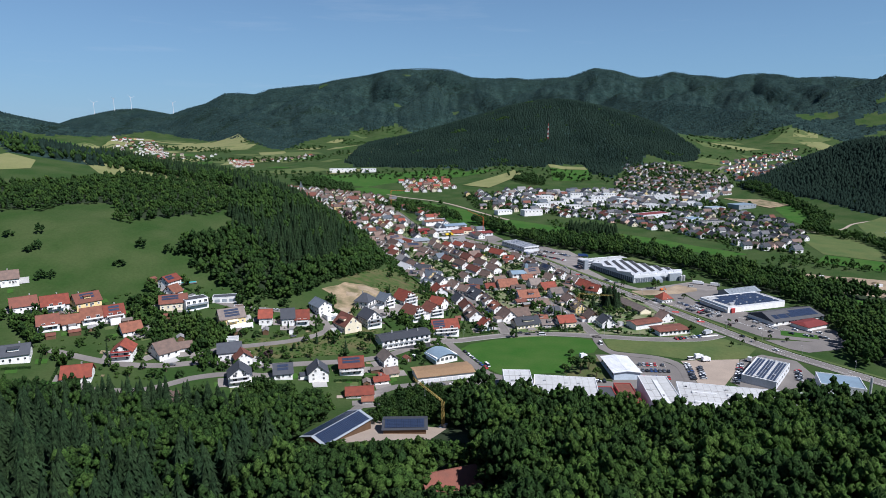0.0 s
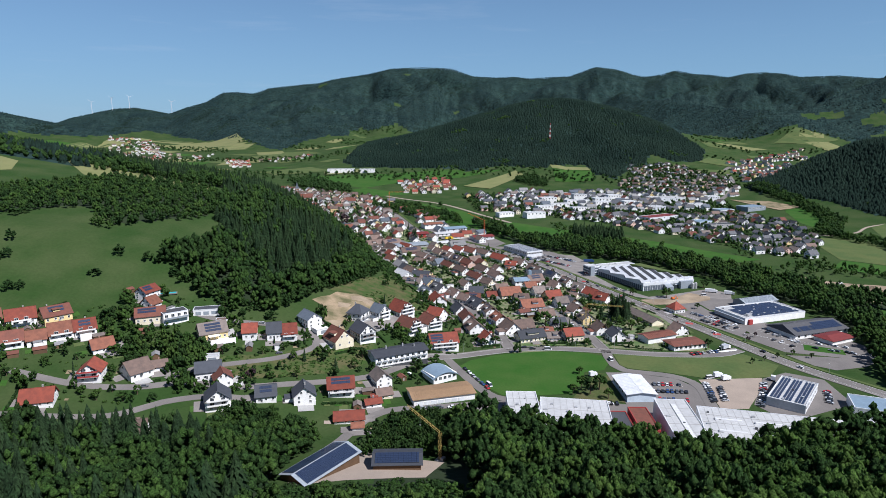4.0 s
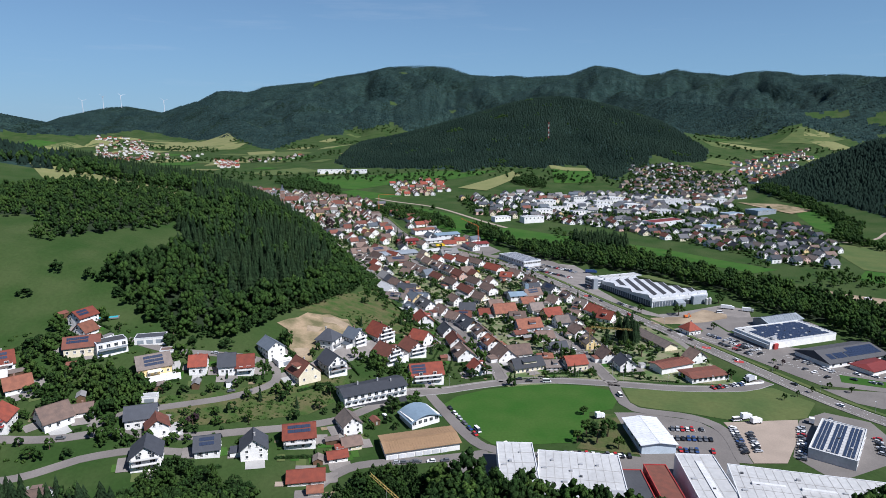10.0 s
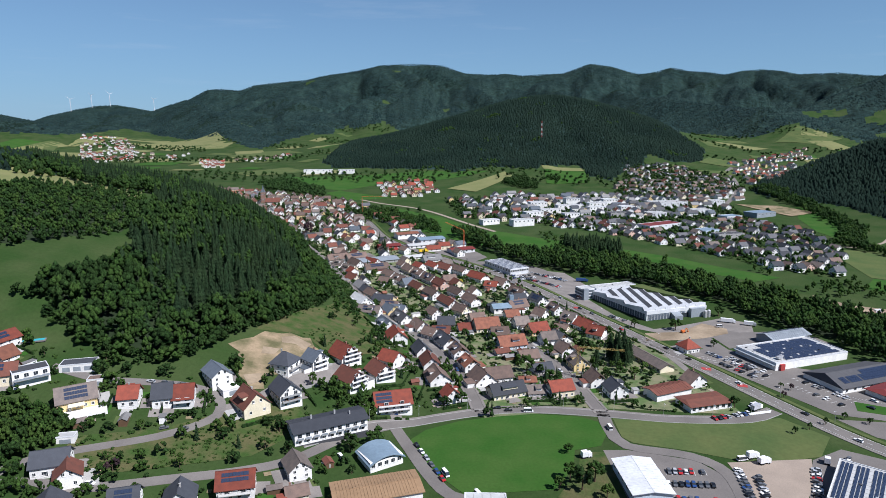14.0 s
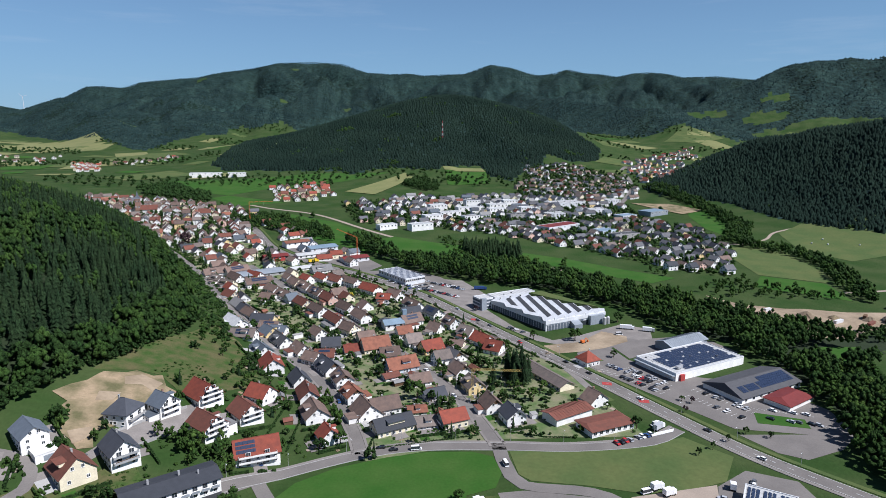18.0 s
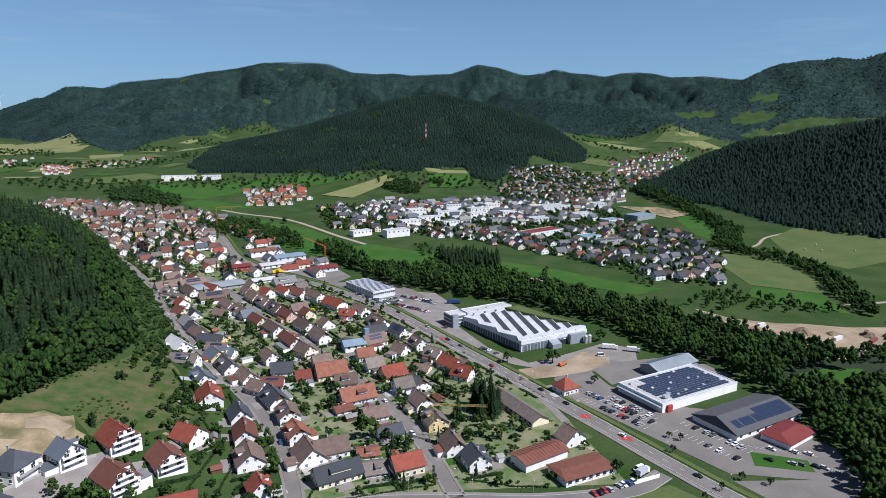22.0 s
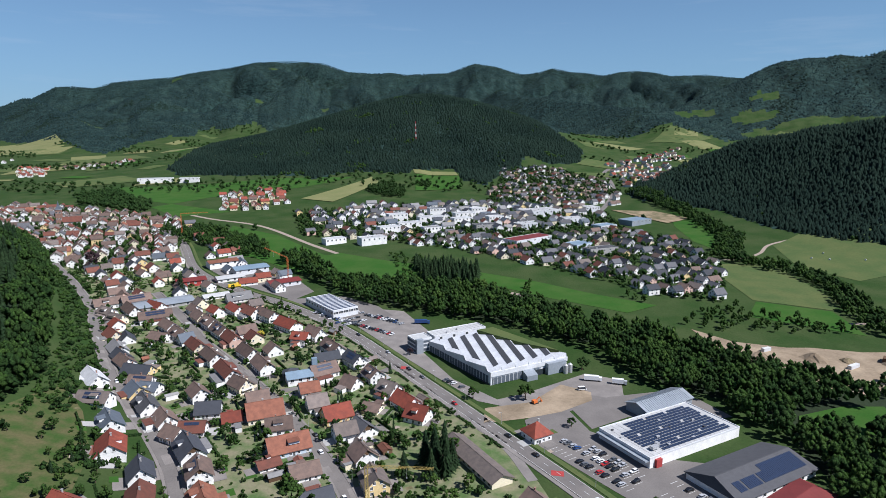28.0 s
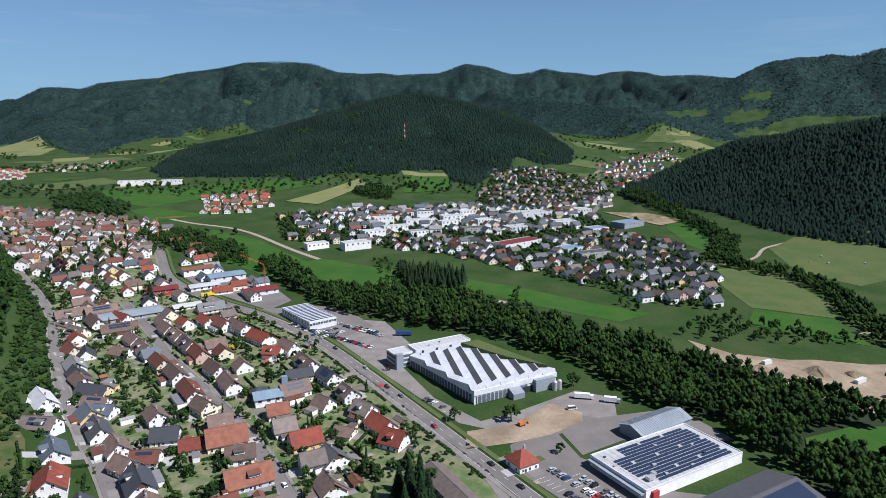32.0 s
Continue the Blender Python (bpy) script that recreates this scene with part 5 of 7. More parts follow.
gabled("long_shed", 168, 539, -71, 44, 11, 6.0, 2.6, "cream", "greybrown", "long low building with grey-brown tiled roof", windows=10)
gabled("showroom", 163, 484.5, 23, 26, 11.5, 5.8, 1.2, "plaster", "brownred", "low white showroom with red-brown metal roof", ribs=2.0)
gabled("showroom", 178.5, 470, 15, 27, 14, 4.8, 1.0, "plaster", "brownred", "low white car showroom with glazed front", hip=0.3, windows=7)
dealer = block("dealership", 100, 795, -62, 50, 23, 6.0, "white_metal", "white_metal", "white car dealership with striped flat roof", windows=10)
stripes = Shape()
for i in range(13):
    stripes.slab([(-24 + i * 3.7, -10.6, 6.35), (-22.4 + i * 3.7, -10.6, 6.35), (-22.4 + i * 3.7, 10.6, 6.35), (-24 + i * 3.7, 10.6, 6.35)], 0.2)
tagged(part("skylight", stripes, M["solar"], dealer, "dark strips of modules on the roof"), kind="stuff")
fac = block("works", 45, 343, -2, 17, 54, 8.5, "white_metal", "membrane", "pale flat-roofed works building", "factory", windows=3)
part("vent", Shape().box(-3, 10, 8.6, 1.4, 1.4, 0.9).box(4, -6, 8.6, 1.2, 1.2, 0.8).box(2, 18, 8.6, 1.0, 1.0, 0.7).box(-4, -16, 8.6, 2.2, 1.4, 0.8), M["steel"], fac)
fac = block("works", 72, 342, -8, 37, 41, 7.5, "white_metal", "membrane", "pale flat-roofed works building with roof vents", "factory", windows=6)
part("vent", Shape().box(-12, 12, 7.6, 1.2, 1.2, 0.8).box(-4, 4, 7.6, 1.2, 1.2, 0.8).box(8, 10, 7.6, 1.2, 1.2, 0.8).box(14, -12, 7.6, 5, 3, 1.4).box(2, -10, 7.6, 1.2, 1.2, 0.8), M["steel"], fac)
block("office_block", 95, 338, -2, 11, 26, 5.6, "red_paint", "dark_membrane", "red-clad flat-roofed office block", windows=4)
block("office_block", 107, 339, -2, 10, 27, 7.2, "red_paint", "brownred", "red-clad flat-roofed office block", windows=4)
big = block("works_hall", 124, 328, -5, 17, 56, 10.0, "white_metal", "membrane", "tall white works hall", "factory")
part("skylight", Shape().prism([(-22, 10.0), (22, 10.0), (22, 10.5), (-22, 10.5)], -1.3, 1.3), M["white"], big)
big = block("works_hall", 171, 311, -14, 82, 54, 8.6, "white_metal", "membrane", "large white works hall with rounded skylights", "factory", doors=6)
for i in range(4):
    for j in range(3):
        dome = Shape().prism([(-1.0 + j * 13 - 13, 8.7), (1.0 + j * 13 - 13, 8.7), (0.7 + j * 13 - 13, 9.5), (-0.7 + j * 13 - 13, 9.5)], -34 + i * 19, -21 + i * 19)
        part("skylight", dome, M["white"], big)
block("works_hall", 222, 322, -14, 26, 30, 7.0, "white_metal", "membrane", "lower white works hall", "factory", doors=2)
shed = gabled("workshop", 117, 389, 92, 28, 17, 6.2, 1.1, "bluish", "white_metal", "pale blue workshop with white metal roof", windows=5, ribs=2.0)
sol = block("workshop", 209, 381, 51, 40, 20, 4.8, "white_metal", "membrane", "white workshop with striped solar roof", windows=6)
panel_field(sol, -18, -8.5, 30, 3, 1.2, 1.7, 4.9, 10)
panel_field(sol, -18, -2.0, 30, 3, 1.2, 1.7, 4.9, 10)
panel_field(sol, -18, 4.2, 30, 3, 1.2, 1.7, 4.9, 10)
row = gabled("garage_row", 0, 382, 16, 37, 17, 5.2, 1.0, "plaster", "ochre", "long white garage building with ochre ribbed roof", ribs=1.4)
for i in range(7):
    part("gate", Shape().box(-15 + i * 4.2, -8.6, -0.4, 3.4, 0.2, 2.7), M["white_metal"], row)
curve = thing("pavilion", -1, 410, 32, "white office with curved blue-grey metal roof", "office")
HOUSES.append((-1, 410, 11))
part("wall", Shape().box(0, 0, -3, 17, 14, 8), M["plaster"], curve)
bow = [(-9.5 + i * 19 / 12, 7.4 - 0.035 * (-9.5 + i * 19 / 12) ** 2) for i in range(13)]
outline = [(x, z) for x, z in bow] + [(x, z - 0.35) for x, z in bow[::-1]]
n = len(outline)
sh = Shape().add([(x, y, z - (0.6 if y < 0 else 0)) for y in (-8, 8) for x, z in outline], [tuple(range(n)), tuple(range(2 * n - 1, n - 1, -1))] + [((i + 1) % n, i, n + i, n + (i + 1) % n) for i in range(n)])
part("roof", sh, M["blue_metal"], curve, "curved blue-grey metal roof")
for i in range(5):
    part("window", WIDE, None, curve, at=pose(-7 + i * 3.4, -7, 3.2, 0, 0, -90))
terrace = gabled("terrace", -29, 429, 27, 37, 15, 9, 1.8, "plaster", "dark", "long white apartment row with near-black roof")
for i in range(9):
    for z in (2.2, 5.4):
        part("window", WINDOW if z < 4 else WIDE, None, terrace, at=pose(-16 + i * 4, -7.52, z, 0, 0, -90))
for q in (-1, 1):
    for k in (-3, 3):
        part("window", WINDOW, None, terrace, at=pose(q * 18.5, k, 5.0, 0, 0, 0 if q > 0 else 180))
for i in range(9):
    slab = part("balcony", Shape().box(-16 + i * 4, -8.2, 3.6, 3.0, 1.4, 0.2), M["concrete"], terrace)
    part("railing", Shape().box(-16 + i * 4, -8.86, 3.8, 3.0, 0.08, 0.9), M["grey_metal"], slab)
# flat dark strip on the wall stands for the shade of a recess
part("plinth", Shape().box(0, -7.6, -3, 36.8, 0.4, 3.6), M["dark_membrane"], terrace, "dark strip painted for the shaded ground-floor recess")
part("chimney", Shape().box(-8, 1, 8.6, 0.8, 0.8, 2.4).box(4, 1, 8.6, 0.8, 0.8, 2.4).box(11, -2, 8.3, 0.6, 0.6, 2.0), M["steel"], terrace)

# farm sheds in front of the wood
farm = gabled("farm_shed", -52, 284, 56, 33, 15, 6.5, 2.4, "wood", "grey_metal", "open timber farm shed with solar roof")
panel_field(farm, -15.5, -7.6, 27, 6, 1.15, 1.2, 6.7, 0, slope=2.4 / 7.5)
panel_field(farm, -15.5, 0.4, 27, 6, 1.15, 1.2, 6.7, 0, slope=-2.4 / 7.5)
farm = gabled("farm_shed", -19, 291, 2, 21, 13, 6.0, 1.8, "wood", "dark", "timber farm shed with dark solar roof")
panel_field(farm, -9.8, -6.0, 17, 6, 1.15, 1.0, 6.2, 0, slope=1.8 / 6.5)
gabled("farmhouse", 4, 203, 20, 23, 12, 8.0, 4.0, "wood", "brownred", "old farmhouse with broad red-brown roof")
block("depot", 245, 362, -22, 24, 20, 5.0, "white_metal", "blue_metal", "flat blue-roofed depot behind trees")
stack = thing("flue", 252, 345, 0, "slim grey steel flue pipe", "chimney")
part("pipe", Shape().tube(0, 0, 0, 0.7, 14, 12), M["steel"], stack)

# chapel
chapel = gabled("chapel", 80, 652, 14, 15, 11, 7.5, 2.4, "plaster", "blue_metal", "small modern chapel with blue-grey metal roof", windows=3)
part("bell_tower", Shape().box(10.5, 2, -2, 3.4, 2.6, 15.5), M["blue_metal"], chapel, "slim blue-grey bell tower")
part("hall_roof", Shape().box(-3, 10, -2, 10, 9, 5.4).box(-3, 10, 3.4, 11, 10, 2.6, top=0.1), M["dark"], chapel, "near-black pyramid roof")

# church of the old town
church = thing("church", -280, 1231, 10, "old church with red stone tower", "church")
part("nave", Shape().prism([(-6, -3), (6, -3), (6, 8), (0, 14), (-6, 8)], 4, 28), M["plaster"], church)
part("roof", Shape().slab([(3.5, -6.8, 7.4), (28.8, -6.8, 7.4), (28.8, 0, 14.4), (3.5, 0, 14.4)], 0.4).slab([(28.8, 6.8, 7.4), (3.5, 6.8, 7.4), (3.5, 0, 14.4), (28.8, 0, 14.4)], 0.4), M["brownred"], church)
part("tower", Shape().box(0, 0, -3, 7.6, 7.6, 28), M["stone"], church, "red sandstone tower")
part("cornice", Shape().box(0, 0, 24.6, 8.4, 8.4, 0.6), M["concrete"], church)
part("spire", Shape().box(0, 0, 25.2, 7.8, 7.8, 4, top=0.55).box(0, 0, 29.2, 3.4, 3.4, 8, top=0.05), M["slate"], church, "grey-green slated spire")
for z in (12, 21):
    for k in (-2, 2):
        part("window", WIDE, None, church, at=pose(k, -3.8, z, 0, 0, -90))

# large buildings of the far quarters: place, size, height, wall, roof
for x, y, turn, w, d, h, wall, roof in ((425, 1222, 12, 62, 36, 9, "white_metal", "membrane"), (347, 1029, 30, 66, 24, 7, "white_metal", "red_metal"), (414, 958, 14, 40, 16, 7, "concrete", "dark_membrane"),
                                        (400, 990, 25, 30, 22, 6, "bluish", "blue_metal"), (150, 1050, 20, 34, 16, 9, "plaster", "membrane"), (103, 1060, 25, 28, 13, 7, "plaster", "membrane"),
                                        (245, 1182, 12, 40, 16, 10, "plaster", "membrane"), (209, 1151, 12, 36, 14, 8, "plaster", "membrane"), (301, 1213, 12, 34, 18, 9, "plaster", "membrane"),
                                        (544, 1131, 25, 44, 26, 7, "grey_metal", "blue_metal"), (519, 1240, 10, 26, 20, 9, "white_metal", "membrane"), (313, 1120, 10, 34, 18, 8, "concrete", "dark_membrane"),
                                        (196, 1196, 14, 30, 15, 12, "plaster", "membrane"), (262, 1235, 10, 26, 16, 13, "plaster", "dark_membrane"), (288, 1165, 16, 30, 14, 10, "plaster", "membrane"), (338, 1165, 12, 24, 15, 11, "plaster", "membrane"), (372, 1120, 10, 30, 18, 8, "white_metal", "membrane"), (176, 1112, 20, 30, 14, 10, "plaster", "membrane"), (234, 1106, 16, 26, 13, 9, "plaster", "grey"), (452, 1150, 14, 36, 22, 8, "white_metal", "membrane"), (480, 1096, 20, 30, 20, 7, "white_metal", "blue_metal"), (330, 1240, 8, 26, 14, 11, "plaster", "membrane"),
                                        (-271, 1700, 5, 70, 22, 10, "plaster", "membrane"), (-200, 1690, 5, 40, 18, 9, "plaster", "membrane")):
    block("hall", x, y, turn, w, d, h, wall, roof, "distant flat-roofed commercial building", windows=5)
for x, y, turn, L, W, H, wall, roof in ((16, 934, 25, 34, 20, 7, "white_metal", "blue_metal"), (-16, 962, 25, 30, 16, 8, "plaster", "terracotta"), (0, 905, 25, 26, 14, 5, "plaster", "membrane"), (54, 878, 25, 30, 16, 6, "white_metal", "red_metal"),
                                        (-3, 846, 25, 22, 12, 4, "plaster", "membrane"), (-34, 893, 20, 26, 16, 7, "red_paint", "red_metal"), (-43, 829, 25, 46, 22, 5, "concrete", "grey_metal")):
    gabled("store", x, y, turn, L, W, H, 1.6, wall, roof, "low commercial building beside the main road", windows=4)

# transmitter mast on the wooded hill
mast = thing("transmitter_mast", 325, 1966, 0, "red and white lattice transmitter mast above trees", "mast")
rise = (167 - float(height(325, 1966))) / 7
for i in range(7):
    s = Shape()
    z, w = i * rise, 1.5 - i * 0.14
    for a in (-1, 1):
        for b in (-1, 1):
            s.bar((a * w, b * w, z), (a * (w - 0.14), b * (w - 0.14), z + rise), 0.5)
            s.bar((a * w, -a * b * w, z), (-a * b * w, -a * w, z + rise), 0.3)
    part("section", s, M["marking"] if i % 2 else M["red_paint"], mast)


# wind turbines on the far skyline
for x, y, turn in ((-2250, 4120, 20), (-2150, 4180, -15), (-2060, 4228, 50), (-1828, 4330, 10)):
    mill = thing("wind_turbine", x, y, turn, "tall white three-bladed wind turbine on a ridge", "wind turbine", "turbines on the skyline")
    part("tower", Shape().tube(0, 0, -5, 1.7, 80, 10, top=0.5), M["white_metal"], mill)
    part("nacelle", Shape().box(0, 1.5, 73, 2.4, 7, 2.6, top=0.85), M["white_metal"], mill)
    for k in range(3):
        a = radians(20 + 120 * k)
        part("blade", Shape().add([(math.cos(a + b) * r, -2.8 + c, 74.5 + math.sin(a + b) * r) for r, b in ((1.0, -0.9), (8, -0.1), (32, 0.0), (8, 0.1), (1.0, 0.9)) for c in (0, 0.5)],
                                 [(0, 2, 4, 6, 8), (9, 7, 5, 3, 1), (0, 1, 3, 2), (2, 3, 5, 4), (4, 5, 7, 6), (6, 7, 9, 8), (8, 9, 1, 0)]), M["white_metal"], mill)

# ---- cranes ----
def crane(x, y, h, reach, turn, paint, lift=0.0, label="yellow tower crane with lattice jib"):
    ob = thing("tower_crane", x, y, turn, label, "crane")
    base = part("base", Shape().box(0, 0, -0.5, 4, 4, 1.0).box(-1.6, 0, 0.5, 1.4, 2.4, 1.6), M["concrete"], ob)
    s = Shape()
    for a, b in ((-0.6, -0.6), (0.6, -0.6), (0.6, 0.6), (-0.6, 0.6)):
        s.bar((a, b, 0.4), (a, b, h), 0.13)
    for i in range(int(h / 1.5)):
        q = 1 if i % 2 else -1
        for b in (-0.6, 0.6):
            s.bar((-0.6 * q, b, i * 1.5 + 0.4), (0.6 * q, b, i * 1.5 + 1.9), 0.1)
            s.bar((b, -0.6 * q, i * 1.5 + 0.4), (b, 0.6 * q, i * 1.5 + 1.9), 0.1)
    part("mast", s, M[paint], ob)
    j = Shape()
    for a, b in ((-0.5, 0), (0.5, 0), (0, 0.9)):
        j.bar((0, a, h + b), (reach, a, h + b + lift), 0.11)
    for i in range(int(reach / 1.6)):
        z0, z1 = h + lift * i * 1.6 / reach, h + lift * (i + 1) * 1.6 / reach
        for a in (-0.5, 0.5):
            j.bar((i * 1.6, a, z0), (i * 1.6 + 0.8, 0, (z0 + z1) / 2 + 0.9), 0.06)
            j.bar((i * 1.6 + 0.8, 0, (z0 + z1) / 2 + 0.9), (i * 1.6 + 1.6, a, z1), 0.06)
    part("jib", j, M[paint], ob)
    part("hook", Shape().bar((reach * 0.6, 0, h + lift * 0.6), (reach * 0.6, 0, h + lift * 0.6 - 4), 0.07).box(reach * 0.6, 0, h + lift * 0.6 - 4.6, 0.4, 0.3, 0.6), M["steel"], ob)
    return ob


crane(115, 511, 20, 28, -14, "crane_yellow")
crane(0, 299, 14, 18, 150, "crane_yellow", 9)
crane(58, 889, 24, 26, 150, "crane_red", 8, "orange tower crane with lattice jib")
crane(-95, 1136, 30, 34, 8, "crane_red", 0, "orange tower crane over old roofs")


for line in ([(-62, 469.5), (-51, 484), (-38, 498)], [(-30, 491), (-35, 478), (-44, 469), (-52, 459.5)]):
    wall = thing("retaining_wall", *line[0], 0, "pale concrete retaining wall beside a paved court", "wall", z=0)
    w = Shape()
    for a, b in zip(line, line[1:]):
        z = float(height(*a))
        c = float(height(*b))
        for h in (0.2, 0.7, 1.2):
            w.bar((a[0] - line[0][0], a[1] - line[0][1], z + h), (b[0] - line[0][0], b[1] - line[0][1], c + h), 0.52)
    part("wall", w, M["concrete"], wall)
heap_lot = random.Random(3)
for x, y, r in ((392, 640, 9), (404, 622, 7), (426, 630, 10), (445, 622, 6), (470, 612, 8), (398, 600, 6), (492, 606, 7), (412, 596, 8)):
    heap = tagged(new("sand_heap"), "loose heap of sandy spoil in the quarry", "heap", "heaps in the quarry")
    heap.matrix_world = pose(x, y, float(height(x, y)), 0, 0, heap_lot.uniform(0, 360))
    v, f = [(0, 0, r * 0.5)], []
    for ring, (k, z) in enumerate(((0.35, 0.36), (0.7, 0.15), (1.05, -0.06))):
        v += [(r * k * math.cos(i * 0.4488) * heap_lot.uniform(0.8, 1.2), r * k * 0.8 * math.sin(i * 0.4488) * heap_lot.uniform(0.8, 1.2), r * z * heap_lot.uniform(0.8, 1.2)) for i in range(14)]
        if ring == 0:
            f += [(0, 1 + i, 1 + (i + 1) % 14) for i in range(14)]
        else:
            o = 1 + 14 * (ring - 1)
            f += [(o + i, o + 14 + i, o + 14 + (i + 1) % 14, o + (i + 1) % 14) for i in range(14)]
    part("mound", Shape().add(v, f), M["sand" if r > 7 else "earth"], heap)
# ---- yards, sheds and garages round the houses ----
spot = random.Random(17)
COURTS = {"paving": [], "concrete": []}
for x, y, turn, a, b in YARDS:
    if bool(inside(x, y, NEW_EARTH)) or bool(inside(x, y, COURT)) or math.hypot(x + 40, y - 492) < 26:
        continue
    c, s = math.cos(radians(turn)), math.sin(radians(turn))
    for k in range(3 if x > -20 else 2):
        side = spot.choice((-1, 1))
        if k != 1:
            u, v, w, d = spot.uniform(-0.4, 0.4) * a, side * (b + 3.0), spot.uniform(5, 12), 6.0
        else:
            u, v, w, d = side * (a + 3.0), spot.uniform(-0.3, 0.3) * b, 6.0, spot.uniform(5, 9)
        q = [(u - w / 2, v - d / 2), (u + w / 2, v - d / 2), (u + w / 2, v + d / 2), (u - w / 2, v + d / 2)]
        COURTS["paving" if spot.random() < 0.7 else "concrete"].append([(x + m * c - n * s, y + m * s + n * c) for m, n in q])
    if spot.random() < 0.75:
        side = spot.choice((-1, 1))
        u, v = spot.uniform(-0.6, 0.6) * a, side * (b + spot.uniform(7, 10))
        px, py = x + u * c - v * s, y + u * s + v * c
        if clear_of_roads(px, py, 3.5) and all(math.hypot(px - h[0], py - h[1]) > h[2] + 2.5 for h in HOUSES) and px > -260:
            w, d, h = spot.uniform(4, 7.5), spot.uniform(3, 5), spot.uniform(2.4, 3.0)
            kind = spot.choice(("garage", "garden_shed", "garden_shed"))
            ob = thing(kind, px, py, turn + spot.choice((0, 90)), "flat-roofed pale garage beside a garden" if kind == "garage" else "small timber garden shed with tiled roof", "garage" if kind == "garage" else "shed", "sheds in the gardens")
            HOUSES.append((px, py, max(w, d) / 2))
            if kind == "garage":
                part("wall", Shape().box(0, 0, -2, w, d, h + 2), M["plaster"], ob)
                part("roof", Shape().box(0, 0, h, w + 0.4, d + 0.4, 0.2), M[spot.choice(("grey", "concrete", "greybrown"))], ob)
                part("gate", Shape().box(w / 2, 0, 0.05, 0.1, d * 0.75, 2.1), M["white"], ob)
            else:
                part("wall", Shape().prism([(-d / 2, -2), (d / 2, -2), (d / 2, h - 0.4), (0, h + 0.7), (-d / 2, h - 0.4)], -w / 2, w / 2), M["wood"], ob)
                part("roof", roof_shape(w, d, h - 0.4, h + 0.7, 0.35, 0.12), M[spot.choice(("brownred", "terracotta", "greybrown", "grey"))], ob)
                part("door", Shape().box(w / 2, 0, 0.05, 0.08, 0.9, 1.8), M["concrete"], ob)


# lawns and beds of the gardens
BEDS = {"lawn": [], "dry_grass": [], "earth": [], "gravel": []}
for x, y, turn, a, b in YARDS:
    if math.hypot(x + 35, y - 485) < 45:
        continue
    c, s = math.cos(radians(turn)), math.sin(radians(turn))
    for k in range(4):
        side = 1 if k % 2 else -1
        u, v = spot.uniform(-1, 1) * a, side * (b + spot.uniform(5, 9))
        if k > 1:
            u, v = side * (a + spot.uniform(3, 6)), spot.uniform(-1, 1) * b
        w, d = spot.uniform(3, 7), spot.uniform(3, 6)
        key = spot.choice(("lawn", "lawn", "dry_grass", "earth", "gravel", "lawn"))
        if key in ("earth", "gravel"):
            w, d = w * 0.6, d * 0.6
        q = [(x + m * c - n * s, y + m * s + n * c) for m, n in ((u - w / 2, v - d / 2), (u + w / 2, v - d / 2), (u + w / 2, v + d / 2), (u - w / 2, v + d / 2))]
        if all(clear_of_roads(*p, 1.2) for p in q):
            BEDS[key].append(q)
for key, words in (("lawn", "small green lawns between the houses"), ("dry_grass", "yellowish lawns between the houses"), ("earth", "brown vegetable beds in the gardens"), ("gravel", "pale gravel patches in the gardens")):
    patchwork(BEDS[key], M[key], words, 0.14)
for key in COURTS:
    patchwork(COURTS[key], M[key], "small paved yards and terraces beside houses", 0.18)
# ---- the far quarters, laid out in rows ----
def quarter(outline, gap, turn, roofs, share, seed, group, size=(9.5, 14), tall=(7, 9.5), roads_gap=5.0, joined=True):
    store = {}
    # houses in rows inside an outline of the plan
    r = random.Random(seed)
    c, s = math.cos(radians(turn)), math.sin(radians(turn))
    cx, cy = sum(p[0] for p in outline) / len(outline), sum(p[1] for p in outline) / len(outline)
    n = int(900 / gap)
    west_end, east_end, south_end, north_end = min(p[0] for p in outline), max(p[0] for p in outline), min(p[1] for p in outline), max(p[1] for p in outline)
    for i in range(-n, n):
        for j in range(-n, n):
            u, v = i * gap + r.uniform(-0.2, 0.2) * gap, j * gap * 1.15 + r.uniform(-0.2, 0.2) * gap + (gap * 0.4 if j % 2 else 0)
            x, y = cx + u * c - v * s, cy + u * s + v * c
            if not (west_end < x < east_end and south_end < y < north_end) or not bool(inside(x, y, outline)) or r.random() > share or not clear_of_roads(x, y, roads_gap):
                continue
            if any(math.hypot(x - h[0], y - h[1]) < h[2] + 4.0 for h in HOUSES):
                continue
            L, W, H = r.uniform(*size), r.uniform(8.5, 11), r.uniform(*tall)
            if joined:
                far_house(store, r, x, y, turn + r.choice((0, 90, 90)) + r.uniform(-9, 9), L, W, H, r.choice(roofs))
                HOUSES.append((x, y, max(L, W) / 2 + 1.5))
            else:
                house(x, y, turn + r.choice((0, 0, 90)) + r.uniform(-7, 7), L, W, H, r.choice(roofs), extras=False, group=group, lean=True)
    for key, (v, f) in store.items():
        if v:
            tagged(new("far_houses" if key in WALL_WORDS else "far_windows" if key == "glass" else "far_roofs", Shape().add(v, f).mesh("far_houses", M[key])), {"glass": "dark windows of distant houses"}.get(key, "walls of " + group if key in WALL_WORDS else "tiled " + group + " from afar"), "houses", kind="stuff")


